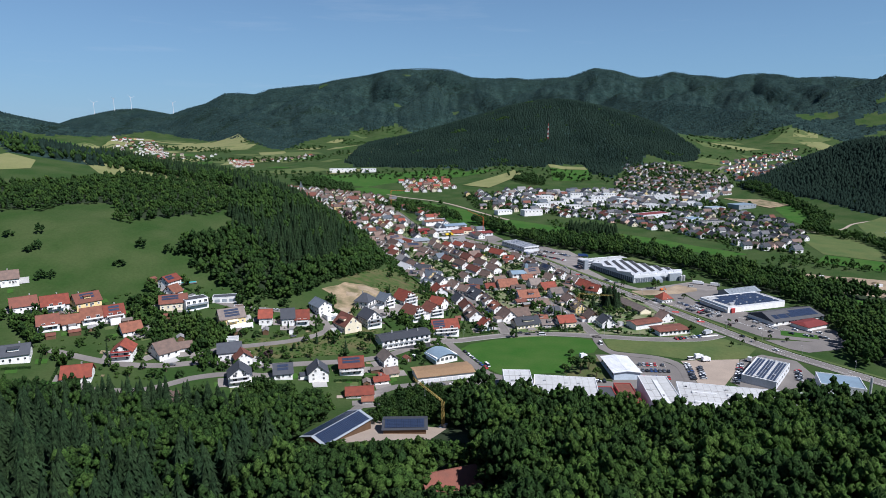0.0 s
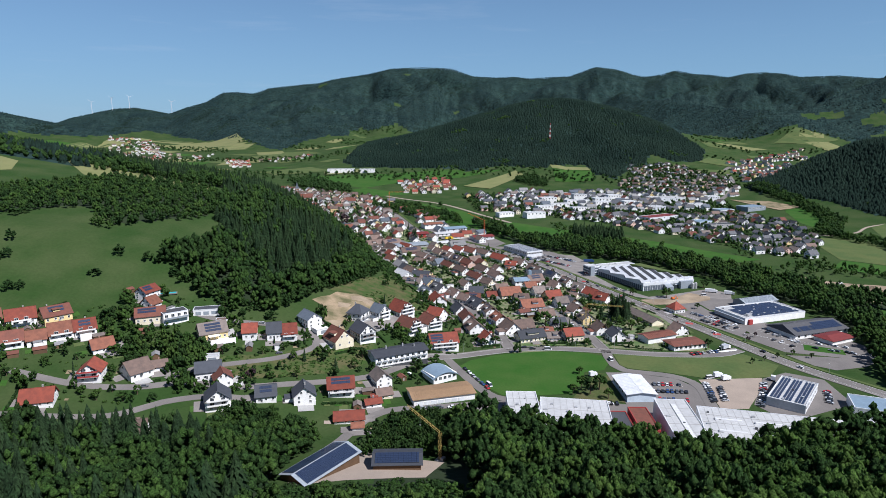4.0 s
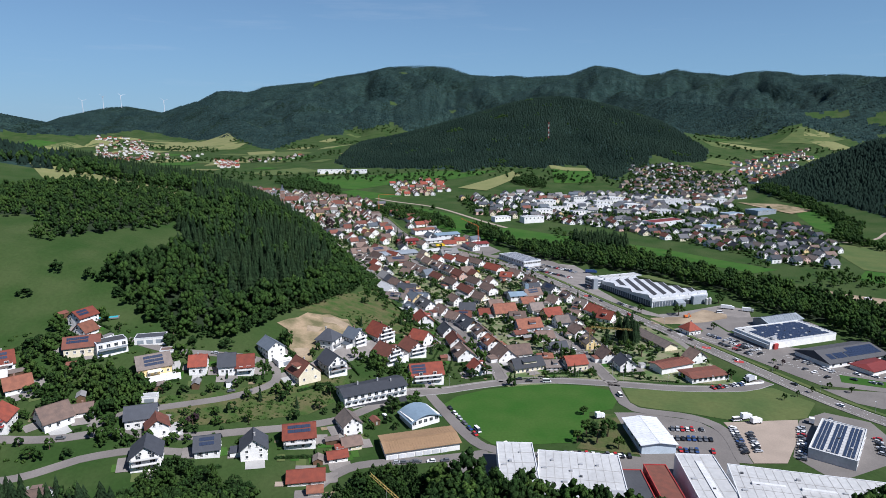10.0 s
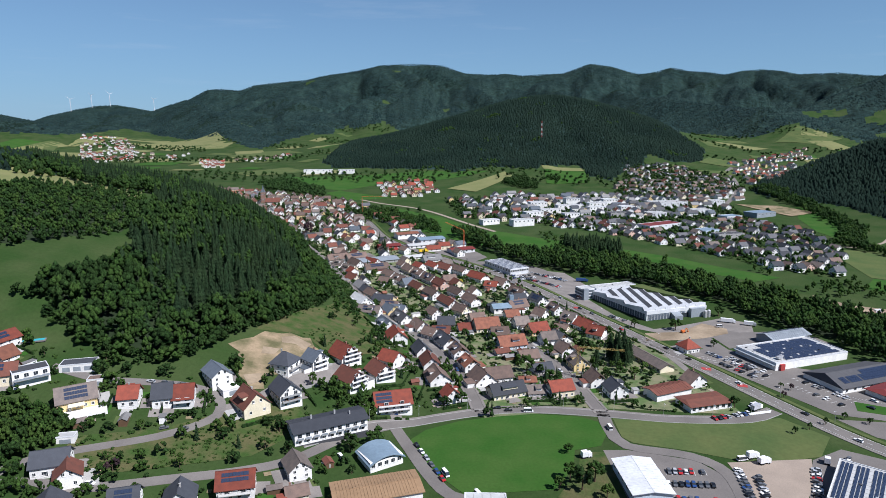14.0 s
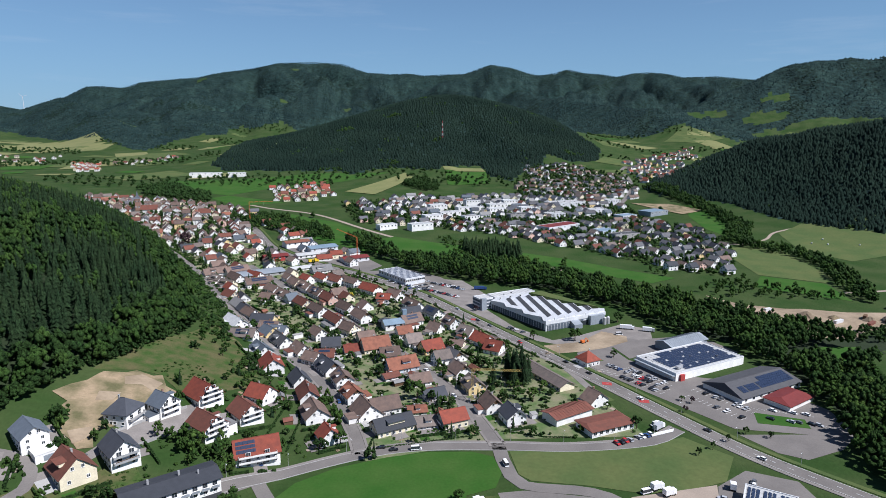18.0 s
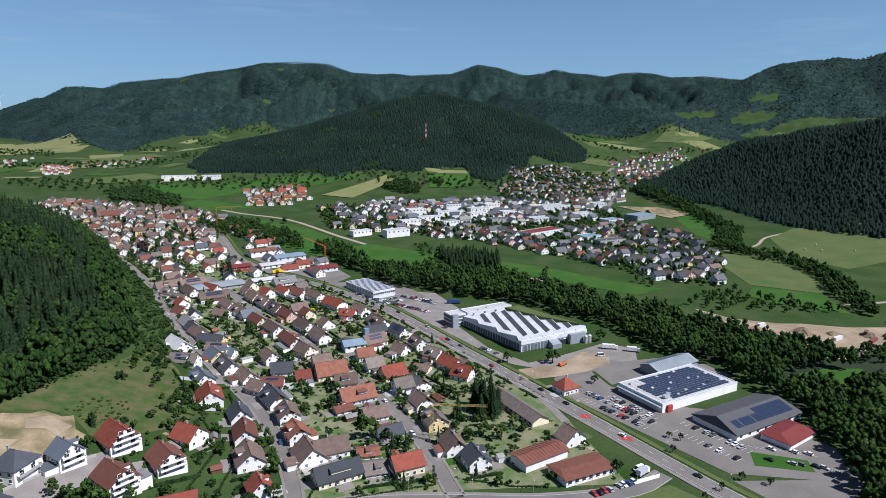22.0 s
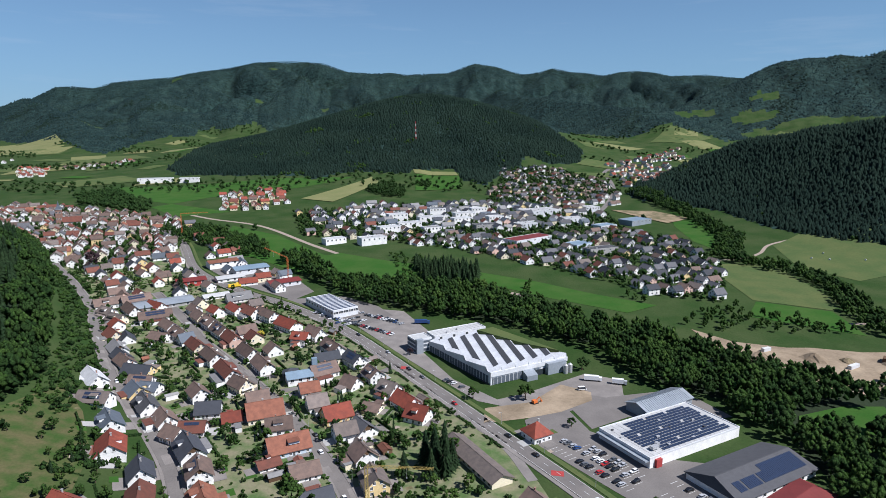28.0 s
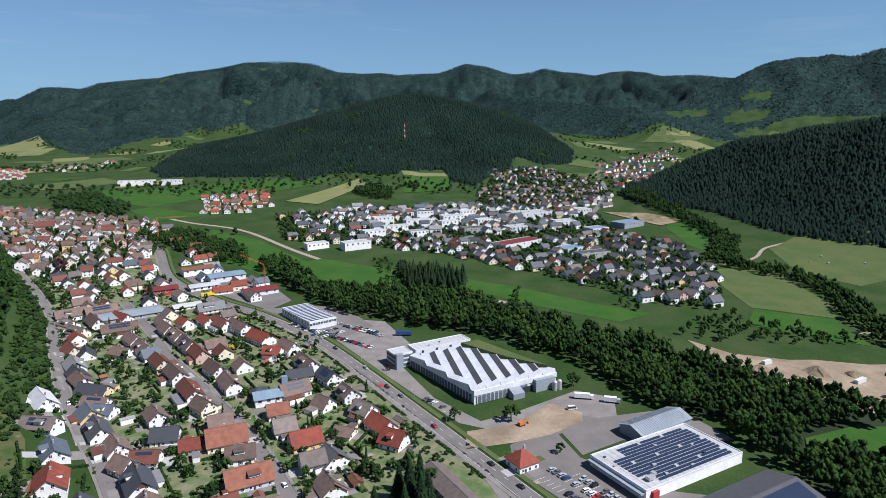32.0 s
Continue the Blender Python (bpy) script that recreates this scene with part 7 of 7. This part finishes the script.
def front_wood(x, y):
    open_ground = (np.hypot(x - 4, y - 203) < 14) | (np.hypot(x + 52, y - 284) < 20) | (np.hypot(x + 19, y - 291) < 16) | (np.hypot(x + 34, y - 292) < 12)
    return inside(x, y, WOOD_FRONT) & (y > 60) & ~open_ground & (front_cap(x, y) > 3.5) & ~inside(x, y, [(-50, 292), (0, 292), (10, 320), (0, 345), (-50, 345)])


def near_view(x, y):
    return (x > -95 - (y - 100) * 0.98) & (x < 120 + (y - 100) * 0.95)


mixed("front", lambda x, y: front_wood(x, y) & near_view(x, y) & (x < -62), (-330, 262, 60, 360), 6.8, SPRUCES, CROWNS, 0.56, (22, 32), "in the wood above the town", 0.0, front_cap)
mixed("front", lambda x, y: front_wood(x, y) & near_view(x, y) & (x >= -62), (-330, 262, 60, 360), 8.2, SPRUCES, CROWNS, 0.16, (24, 33), "in the wood above the town", 0.3, front_cap)
mixed("front", lambda x, y: front_wood(x, y) & ~near_view(x, y), (-330, 262, 60, 360), 9.0, SPRUCES_LOW, CROWNS_FAR, 0.4, (16, 25), "on the slope above the town", 0.1)


FARM_TREES = [[(-42, 304), (-2, 302), (14, 316), (20, 352), (-8, 358), (-30, 350)], [(-120, 332), (-112, 350), (-86, 348), (-64, 330), (-66, 302), (-100, 304)]]
mixed("farm", lambda x, y: inside(x, y, FARM_TREES[0]) | inside(x, y, FARM_TREES[1]) & (np.hypot(x + 122, y - 353) > 12), (-125, 25, 295, 360), 5.0, SPRUCES, CROWNS, 0.1, (8, 15), "between farm sheds and houses", 0.05, lambda x, y: np.where(x > -50, 11.0, 15.0))


def knoll_edge(x, y):
    return ~inside(x + 16, y - 22, WOOD_KNOLL) | ~inside(x + 26, y - 8, WOOD_KNOLL)


mixed("knoll", lambda x, y: inside(x, y, WOOD_KNOLL), (-640, -60, 440, 1250), 7.3, SPRUCES_LOW, CROWNS_LOW, 0.52, (14, 22), "on the steep wooded knoll", -0.3, None, knoll_edge)
p = scatter(lambda x, y: inside(x, y, WOOD_KNOLL) & (~inside(x + 5, y - 7, WOOD_KNOLL) | ~inside(x + 8, y + 1, WOOD_KNOLL)) & (y < 900), -240, -55, 440, 900, 4.2)
grove("wood_edge", p, CROWNS_LOW, (5, 9), (4, 10), M["leaf_dark"], "bushy leafy edge of the wooded knoll")
mixed("strip", lambda x, y: inside(x, y, WOOD_STRIP), (-520, -200, 510, 800), 7.5, SPRUCES_LOW, CROWNS_LOW, 0.15, (10, 15), "between hillside meadows", 0.1)
mixed("river", lambda x, y: inside(x, y, WOOD_RIVER) & (((x - 374) / 34) ** 2 + ((y - 546) / 15) ** 2 > 1), (30, 400, 370, 1000), 8.0, SPRUCES_LOW, CROWNS_MID, 0.06, (16, 23), "along the river", 0.12)
mixed("rail", lambda x, y: inside(x, y, WOOD_RAIL) | inside(x, y, WOOD_HEDGE) | inside(x, y, WOOD_BROOK), (-120, 700, 640, 1420), 7.5, SPRUCES_LOW, CROWNS_LOW, 0.05, (12, 17), "along tracks and brooks")
mixed("spruces", lambda x, y: inside(x, y, WOOD_SPRUCE), (180, 260, 830, 930), 6.0, SPRUCES_LOW, CROWNS_LOW, 1.0, (16, 21), "in a dense stand by the river")
# the three hills use the needle colour with haze tinted in
mixed("mid_hill", lambda x, y: mid_wood(x, y) & (y < 2540), (-520, 960, 1450, 2540), 7.4, SPRUCES_FAR, CROWNS_FAR, 0.78, (10, 15), "covering the middle hill", -0.3, needle="hazed_green", sink=4)
mixed("right_hill", lambda x, y: right_wood(x, y) & (x < 1500), (620, 1500, 850, 1800), 5.4, SPRUCES_FAR, CROWNS_FAR, 0.85, (8, 13), "covering the eastern hill", -0.3, needle="hazed_green", sink=3)
mixed("west_hill", lambda x, y: west_wood(x, y), (-1500, -420, 600, 1700), 11.0, SPRUCES_FAR, CROWNS_FAR, 0.5, (13, 20), "on the western ridge", needle="hazed_green", sink=5.5)


def far_forest(x, y):
    turn, dist = np.degrees(np.arctan2(x - 40, y - 150)), np.hypot(x - 40, y - 150)
    return (wooded(x, y) == 2) & (turn > -37) & (turn < 46) & (dist < FAR_DISTANCE + 40) & ~(mid_wood(x, y) & (y < 2540)) & ~(right_wood(x, y) & (x < 1500)) & ~west_wood(x, y)


# mountain trees, their colours carrying the painted haze of distance
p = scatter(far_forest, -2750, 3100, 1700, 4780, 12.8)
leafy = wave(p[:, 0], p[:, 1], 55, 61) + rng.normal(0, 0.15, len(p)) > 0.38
grove("far_conifers", p[~leafy], SPRUCES_TINY, (7, 12), (5, 9), M["hazed_blue"], "dark conifers of the distant mountain woods, blue haze in their colour", sink=2)
grove("far_leaf_trees", p[leafy], [(v * np.array((1.2, 1.2, 0.7)), f) for v, f in SPRUCES_TINY], (8, 13), (6, 10), M["hazed_green"], "green leaf trees of the distant mountain woods, tinted for haze", sink=2)
p = scatter(lambda x, y: inside(x, y, [(396, 588), (520, 590), (540, 560), (470, 556), (420, 566)]), 350, 545, 550, 720, 8)
grove("quarry_trees", p, CROWNS_LOW, (6, 10), (5, 10), M["leaf_dark"], "dark green trees and scrub round the quarry")

# loose trees and bushes on the meadows
p = scatter(lambda x, y: (hillside(x, y) > 20) & (y < 780) & (x > -480) & ~inside(x, y, WOOD_KNOLL) & ~inside(x, y, WOOD_STRIP) & (wave(x, y, 30, 41) > 0.52), -480, -60, 360, 780, 17)
p = np.array([q for q in p if not bool(inside(q[0], q[1], NEW_EARTH)) and clear_of_roads(*q, 3) and all(math.hypot(q[0] - h[0], q[1] - h[1]) > h[2] + 3 for h in HOUSES)])
p = np.concatenate([p, [(-247, 502), (-210, 505), (-204, 509), (-216, 501), (-322, 476), (-252, 475), (-329, 504), (-348, 493), (-200, 512), (-224, 500), (-318, 480), (-294, 443), (-288, 447)]])
grove("meadow_trees", p, CROWNS_MID, (7, 13), (6, 12), M["leaf_dark"], "single round trees on the hillside meadow")
p = scatter(lambda x, y: (y > 1150) & (wooded(x, y) == 0) & (wave(x, y, 60, 43) > 0.22), -1300, 1400, 1150, 3300, 24)
grove("far_trees", p, CROWNS_FAR, (8, 13), (8, 13), M["leaf_dark"], "scattered trees and hedges on far meadows")
p = scatter(lambda x, y: inside(x, y, [(165, 1500), (205, 1560), (245, 1480), (225, 1410), (190, 1430)]) | (np.hypot(x - 285, y - 1545) < 14), 150, 310, 1400, 1570, 9)
grove("far_trees", p, CROWNS_LOW, (9, 15), (9, 16), M["leaf_dark"], "round dark trees beside the far field")
p = scatter(lambda x, y: inside(x, y, [(-375, 1540), (-322, 1590), (-210, 1430), (-185, 1318), (-250, 1362), (-334, 1440)]) & (wave(x, y, 22, 47) > -0.35), -380, -180, 1310, 1600, 10)
grove("far_trees", p, CROWNS_FAR, (9, 15), (9, 16), M["leaf_dark"], "dark belt of trees behind the old town")
p = scatter(lambda x, y: (x > 80 + 0 * y) & (wave(x, y, 26, 45) > 0.05) & inside(x, y, [(70, 1040), (150, 1000), (250, 930), (290, 850), (270, 800), (240, 835), (160, 880), (90, 960)]), 60, 300, 790, 1050, 11)
grove("far_trees", p, CROWNS_LOW, (5, 9), (5, 9), M["leaf"], "bushes on meadows beside the railway")
p = scatter(lambda x, y: inside(x, y, [(290, 850), (380, 775), (440, 745), (480, 700), (520, 660), (400, 690), (330, 740), (270, 800)]) & (wave(x, y, 25, 46) > -0.1), 260, 530, 640, 860, 10)
grove("far_trees", p, CROWNS_LOW, (5, 9), (6, 11), M["leaf"], "trees between river and houses")

# garden bushes and hedges
ROOM = np.array(HOUSES)


def free(q, gap=1.0):
    return (np.hypot(ROOM[:, 0] - q[0], ROOM[:, 1] - q[1]) > ROOM[:, 2] * 0.8 + gap).all() and not bool(inside(q[0], q[1], NEW_EARTH)) and not bool(inside(q[0], q[1], COURT)) and clear_of_roads(q[0], q[1], 1.2)


near_west = [(-290, 390), (-200, 330), (-110, 365), (-30, 375), (-10, 420), (-20, 440), (40, 470), (44, 500), (20, 560), (-20, 620), (-60, 600), (-40, 540), (-110, 455), (-200, 470)]
p = scatter(lambda x, y: inside(x, y, TOWN) | inside(x, y, near_west), -300, 200, 330, 960, 3.9)
p = np.array([q for q in p if free(q)])
pick_bush = rng.uniform(0, 1, len(p))
in_town = inside(p[:, 0], p[:, 1], TOWN)
open_slope = inside(p[:, 0], p[:, 1], [(-80, 545), (-60, 520), (-20, 522), (2, 540), (0, 600), (-30, 640), (-66, 640)])
pick_bush = np.where(~in_town & (pick_bush < 0.45) & ((wave(p[:, 0], p[:, 1], 11, 52) < -0.22) | open_slope), 0.99, pick_bush)
for low, high, key, words, wide, tall in ((0, 0.16, "leaf", "green", (2.0, 4.6), (1.8, 4.2)), (0.18, 0.23, "leaf_dark", "dark green", (2.0, 5.0), (2.0, 5.0)), (0.27, 0.38, "leaf_light", "bright green", (1.8, 3.6), (1.6, 3.4))):
    grove("garden_bushes", p[(pick_bush >= low) & (pick_bush < high)], BUSHES_LOW, wide, tall, M[key], words + " garden bushes between houses", sink=0.4)
roomy = np.array([(np.hypot(ROOM[:, 0] - q[0], ROOM[:, 1] - q[1]) > ROOM[:, 2] * 0.9 + 2.2).all() for q in p])
for low, high, key, words in ((0.5, 0.535, "leaf", "green"), (0.6, 0.63, "leaf_dark", "dark green"), (0.7, 0.715, "leaf_light", "bright green")):
    grove("garden_trees", p[roomy & (pick_bush >= low) & (pick_bush < high)], CROWNS_LOW, (4.5, 8), (5, 9.5), M[key], words + " garden trees between houses")
west = p[roomy & ~in_town & ~open_slope & (wave(p[:, 0], p[:, 1], 12, 51) > np.where(p[:, 0] < -130, 0.05, 0.24)) & (pick_bush > 0.45)]
grove("garden_trees", west[::2], CROWNS_LOW, (5, 9), (5, 11), M["leaf"], "green trees in clumps between hillside houses")
grove("garden_trees", west[1::4], CROWNS_LOW, (5, 10), (5, 12), M["leaf_light"], "bright green trees in clumps between hillside houses")
grove("garden_trees", west[3::4], CROWNS_LOW, (5, 10), (5, 12), M["leaf_dark"], "dark green trees in clumps between hillside houses")
grove("garden_conifers", p[roomy & (pick_bush > 0.8) & (pick_bush < 0.81)], SPRUCES_LOW, (6, 9), (6, 12), M["conifer"], "small dark garden conifers between houses")
bank = [(-140, 402), (-105, 414), (-90, 425), (-72, 440), (-48, 448), (-38, 432), (-60, 402), (-90, 390), (-118, 380), (-138, 386)]
q = scatter(lambda x, y: inside(x, y, bank) & (wave(x, y, 8, 53) > -0.1), -145, -35, 378, 450, 2.6)
q = np.array([a for a in q if free(a)])
grove("bank_scrub", q[::2], BUSHES_LOW, (1.4, 3.4), (0.8, 2.4), M["leaf"], "low green scrub on the grassy bank", sink=0.3)
grove("bank_scrub", q[1::2], BUSHES_LOW, (1.2, 3.0), (0.8, 2.0), M["leaf_light"], "bright green low scrub on the grassy bank", sink=0.3)
q = scatter(lambda x, y: inside(x, y, [(-90, 512), (-70, 530), (-58, 530), (-45, 514), (-24, 524), (-8, 540), (-12, 572), (-30, 612), (-50, 640), (-60, 600), (-84, 552)]) & (wave(x, y, 9, 54) > 0.12), -95, 0, 505, 645, 3.6)
grove("slope_scrub", q, BUSHES_LOW, (1.5, 4), (0.8, 2.6), M["leaf"], "green bushes dotted over the slope", sink=0.3)
scrub = [(-20, 620), (-62, 600), (-66, 670), (-112, 800), (-172, 930), (-150, 935), (-66, 770), (-30, 690)]
q = scatter(lambda x, y: (inside(x, y, scrub) | inside(x, y, [(-20, 545), (4, 560), (-6, 600), (-30, 640), (-60, 640), (-40, 590)])) & ((wave(x, y, 12, 48) > 0.1) | (y > 650)), -180, 10, 540, 940, 4.4)
q = np.array([a for a in q if free(a)])
grove("scrub", q[::2], BUSHES_LOW, (3, 8), (2.5, 7), M["leaf"], "green scrub on the slope above the street")
grove("scrub", q[1::2], BUSHES_LOW, (3, 8), (2.5, 8), M["leaf_dark"], "dark scrub on the slope above the street")
far_gardens = [[(60, 1110), (150, 1075), (250, 1000), (330, 900), (390, 790), (440, 755), (520, 880), (545, 985), (500, 1075), (540, 1210), (500, 1290), (660, 1420), (672, 1590), (610, 1715), (497, 1720), (430, 1500), (360, 1330), (180, 1330), (40, 1290)],
               [(-430, 1440), (-310, 1392), (-250, 1342), (-140, 1280), (-90, 1180), (-75, 1080), (-111, 965), (-185, 965), (-330, 1200), (-440, 1360)]]
q = scatter(lambda x, y: inside(x, y, far_gardens[0]) | inside(x, y, far_gardens[1]) & (wave(x, y, 25, 49) > -0.35), -520, 680, 750, 1720, 7.4)
near = np.array([(h[0], h[1], h[2]) for h in HOUSES])
q = np.array([a for a in q if (np.hypot(near[:, 0] - a[0], near[:, 1] - a[1]) > near[:, 2] * 0.66 + 0.8).all()])
grove("far_garden_trees", q[::2], CROWNS_FAR, (4, 9), (3.5, 10), M["leaf"], "green garden trees between distant houses")
grove("far_garden_trees", q[1::2], CROWNS_FAR, (4, 10), (3.5, 12), M["leaf_dark"], "dark green garden trees between distant houses")


def hedge(points, w=1.4, h=1.6, label="clipped dark green garden hedge"):
    """A clipped hedge along a line."""
    q = []
    for a, b in zip(points, points[1:]):
        n = max(1, int(math.dist(a, b) / 0.9))
        q += [(a[0] + (b[0] - a[0]) * i / n, a[1] + (b[1] - a[1]) * i / n) for i in range(n)]
    return tagged(grove("hedge", np.array(q), BUSHES, (w * 1.2, w * 1.5), (h * 1.1, h * 1.25), M["leaf_dark"], label, sink=0.3), category="hedge")


hedge([(56, 476), (54, 466), (84, 469), (110, 472), (112, 488)])
hedge([(124, 474), (146, 464), (160, 462)])
hedge([(2, 478), (10, 520), (-2, 545)])
hedge([(14, 470), (18, 500), (16, 530)])
hedge([(-8, 550), (-28, 552)])
main_line = spline(MAIN, 4.0)
for i in range(70, 178, 6):
    q = [(main_line[j].x - 7.5, main_line[j].y - 3.5) for j in range(i, i + 5)]
    hedge(q, 2.2, 1.9, "row of green bushes beside the main road")


def tree(kind, x, y, h, w, mat_key, label, category="tree"):
    ob = thing(kind, x, y, pick.uniform(0, 360), label, category)
    if kind == "spruce":
        v, f = spruce(9, 9, pick.randint(0, 99))
        v = v * np.array((w / 0.38, w / 0.38, h))
    else:
        v, f = leaf_crown(110, 26, 0.045, pick.randint(0, 99))
        v = v * np.array((w, w, h * 0.86)) + np.array((0, 0, h * 0.14))
    part("crown", arrays("crown", v, f, [M[mat_key]], None, True), None, ob)
    t = Shape().tube(0, 0, -0.6, 0.05 * w * 0.6 + 0.08, h * 0.55, 7, top=0.5)
    for a in (0.3, 2.4, 4.5):
        t.bar((0, 0, h * 0.3), (math.cos(a) * w * 0.25, math.sin(a) * w * 0.25, h * 0.55), 0.05 * w * 0.35)
    part("trunk", t, M["bark"], ob)
    return ob


for x, y, h, w in ((148, 536, 23, 10), (152, 531, 21, 9), (144, 541, 20, 9), (153, 541, 24, 10), (149, 546, 19, 9), (145, 530, 16, 8), (133, 534, 14, 7), (156, 536, 17, 8), (-37, 868, 20, 9), (-40, 876, 16, 8)):
    tree("spruce", x, y, h, w, "conifer", "tall dark green garden spruce")
TREE_WORDS = {"leaf_copper": "dark purple-leaved garden tree", "leaf_gold": "golden-yellow leaved garden tree", "leaf_light": "bright green leafy tree"}
for x, y, h, w, key in ((212, 603, 11, 12, "leaf"), (182, 609, 9, 8, "leaf"), (262, 640, 10, 12, "leaf_dark"), (160, 552, 9, 9, "leaf"), (160, 520, 8, 9, "leaf_light"), (226, 566, 6, 6, "leaf_dark"), (90, 417, 6, 6, "leaf"), (80, 386, 8, 7, "leaf_light"), (90, 386, 13, 12, "leaf_dark"), (97, 392, 12, 11, "leaf"), (99, 379, 8, 7, "leaf_light"), (86, 393, 10, 9, "leaf"), (-13, 399, 5, 5, "leaf_dark"), (-16, 416, 11, 11, "leaf_dark"), (-4, 423, 12, 12, "leaf"),
                        (-113, 383, 7, 8, "leaf_copper"), (154, 684, 6, 6, "leaf_copper"), (-149, 971, 22, 20, "leaf_copper"), (48, 733, 7, 8, "leaf_gold"), (84, 518, 14, 13, "leaf"), (92, 515, 8, 7, "leaf_dark"), (40, 473, 8, 9, "leaf"), (30, 470, 7, 8, "leaf_dark")):
    tree("tree", x, y, h, w, key, TREE_WORDS.get(key, "round green leafy garden tree"))
for x, y, h, w, key in ((212, 436, 5, 3.5, "leaf_dark"), (222, 440, 5, 3.5, "leaf_dark"), (234, 446, 5, 3.5, "leaf_dark"), (248, 452, 5, 4, "leaf"), (258, 446, 5, 4, "leaf_dark"), (230, 480, 5, 4, "leaf_copper"), (240, 490, 5, 4, "leaf_copper"), (236, 494, 4, 4, "leaf"),
                        (150, 506, 10, 10, "leaf_light"), (142, 512, 8, 9, "leaf"), (120, 588, 8, 9, "leaf_dark"), (132, 562, 9, 10, "leaf_dark"), (196, 640, 5, 3, "leaf"), (186, 660, 5, 3, "leaf")):
    tree("tree", x, y, h, w, key, TREE_WORDS.get(key, "round green leafy tree beside a car park or lane"))
TREE_STOCK = [tree("tree", 60 + i * 9, 560 + i * 7, 6 + i % 3, 5.5 + i % 2, ("leaf", "leaf_dark", "leaf_light", "leaf", "leaf_dark")[i], "green leafy garden tree beside houses") for i in range(5)]
q = scatter(lambda x, y: inside(x, y, TOWN) | inside(x, y, near_west), -300, 200, 330, 960, 15)
q = [a for a in q if free(a, 2)]
for i, a in enumerate(q):
    if rng.uniform() < 0.62:
        made = copy_thing(TREE_STOCK[i % 5], pose(a[0], a[1], float(height(*a)), 0, 0, rng.uniform(0, 360)))
        k = rng.uniform(0.6, 1.25)
        made.scale = (k, k, k * rng.uniform(0.85, 1.15))


# clipped hedges and fences between the gardens
plot = random.Random(29)
runs = Shape()
for x, y, turn, a, b in YARDS:
    if plot.random() < 0.3 or math.hypot(x + 40, y - 492) < 26:
        continue
    c, s = math.cos(radians(turn)), math.sin(radians(turn))
    for side in plot.sample((-1, 1), plot.choice((1, 2))):
        u0, v = -a - plot.uniform(1, 4), side * (b + plot.uniform(5, 8))
        along = plot.random() < 0.6
        for k in range(int(2 * a) + 5):
            u, w = (u0 + k, v) if along else (side * (a + 5), -b - 3 + k)
            px, py = x + u * c - w * s, y + u * s + w * c
            if clear_of_roads(px, py, 1.0) and all(math.hypot(px - h[0], py - h[1]) > h[2] * 0.75 for h in HOUSES):
                runs.box(px, py, float(height(px, py)) - 0.3, 1.15, plot.uniform(0.9, 1.3), plot.uniform(1.5, 2.1), turn + (0 if along else 90) + plot.uniform(-6, 6), top=plot.uniform(0.75, 0.95))
tagged(new("garden_hedges", runs.mesh("garden_hedges", M["leaf_dark"])), "clipped green hedges between the gardens", "hedges", kind="stuff")


def street_lamp(x, y, turn):
    ob = thing("street_lamp", x, y, turn, "slim grey street lamp beside the road", "street lamp", "lamps along the roads")
    part("post", Shape().tube(0, 0, -0.2, 0.09, 7.2, 6, top=0.6), M["steel"], ob)
    part("arm", Shape().bar((0, 0, 6.9), (1.3, 0, 7.1), 0.08), M["steel"], ob)
    part("lamp_head", Shape().box(1.5, 0, 7.02, 0.8, 0.28, 0.14, top=0.8), M["white_metal"], ob)


for points, gap, off, first, last in ((RING, 26, 5.8, 40, 300), (MAIN, 34, 6.6, 520, 960), (STREET_B, 30, 4.4, 250, 440), (STREET_A, 30, 4.4, 330, 540)):
    track = spline(points, 2.0)
    for i in range(first // 2, min(last // 2, len(track) - 2), gap // 2):
        d = (track[i + 1] - track[i]).normalized()
        street_lamp(track[i].x - d.y * off, track[i].y + d.x * off, math.degrees(math.atan2(-d.x, d.y)))
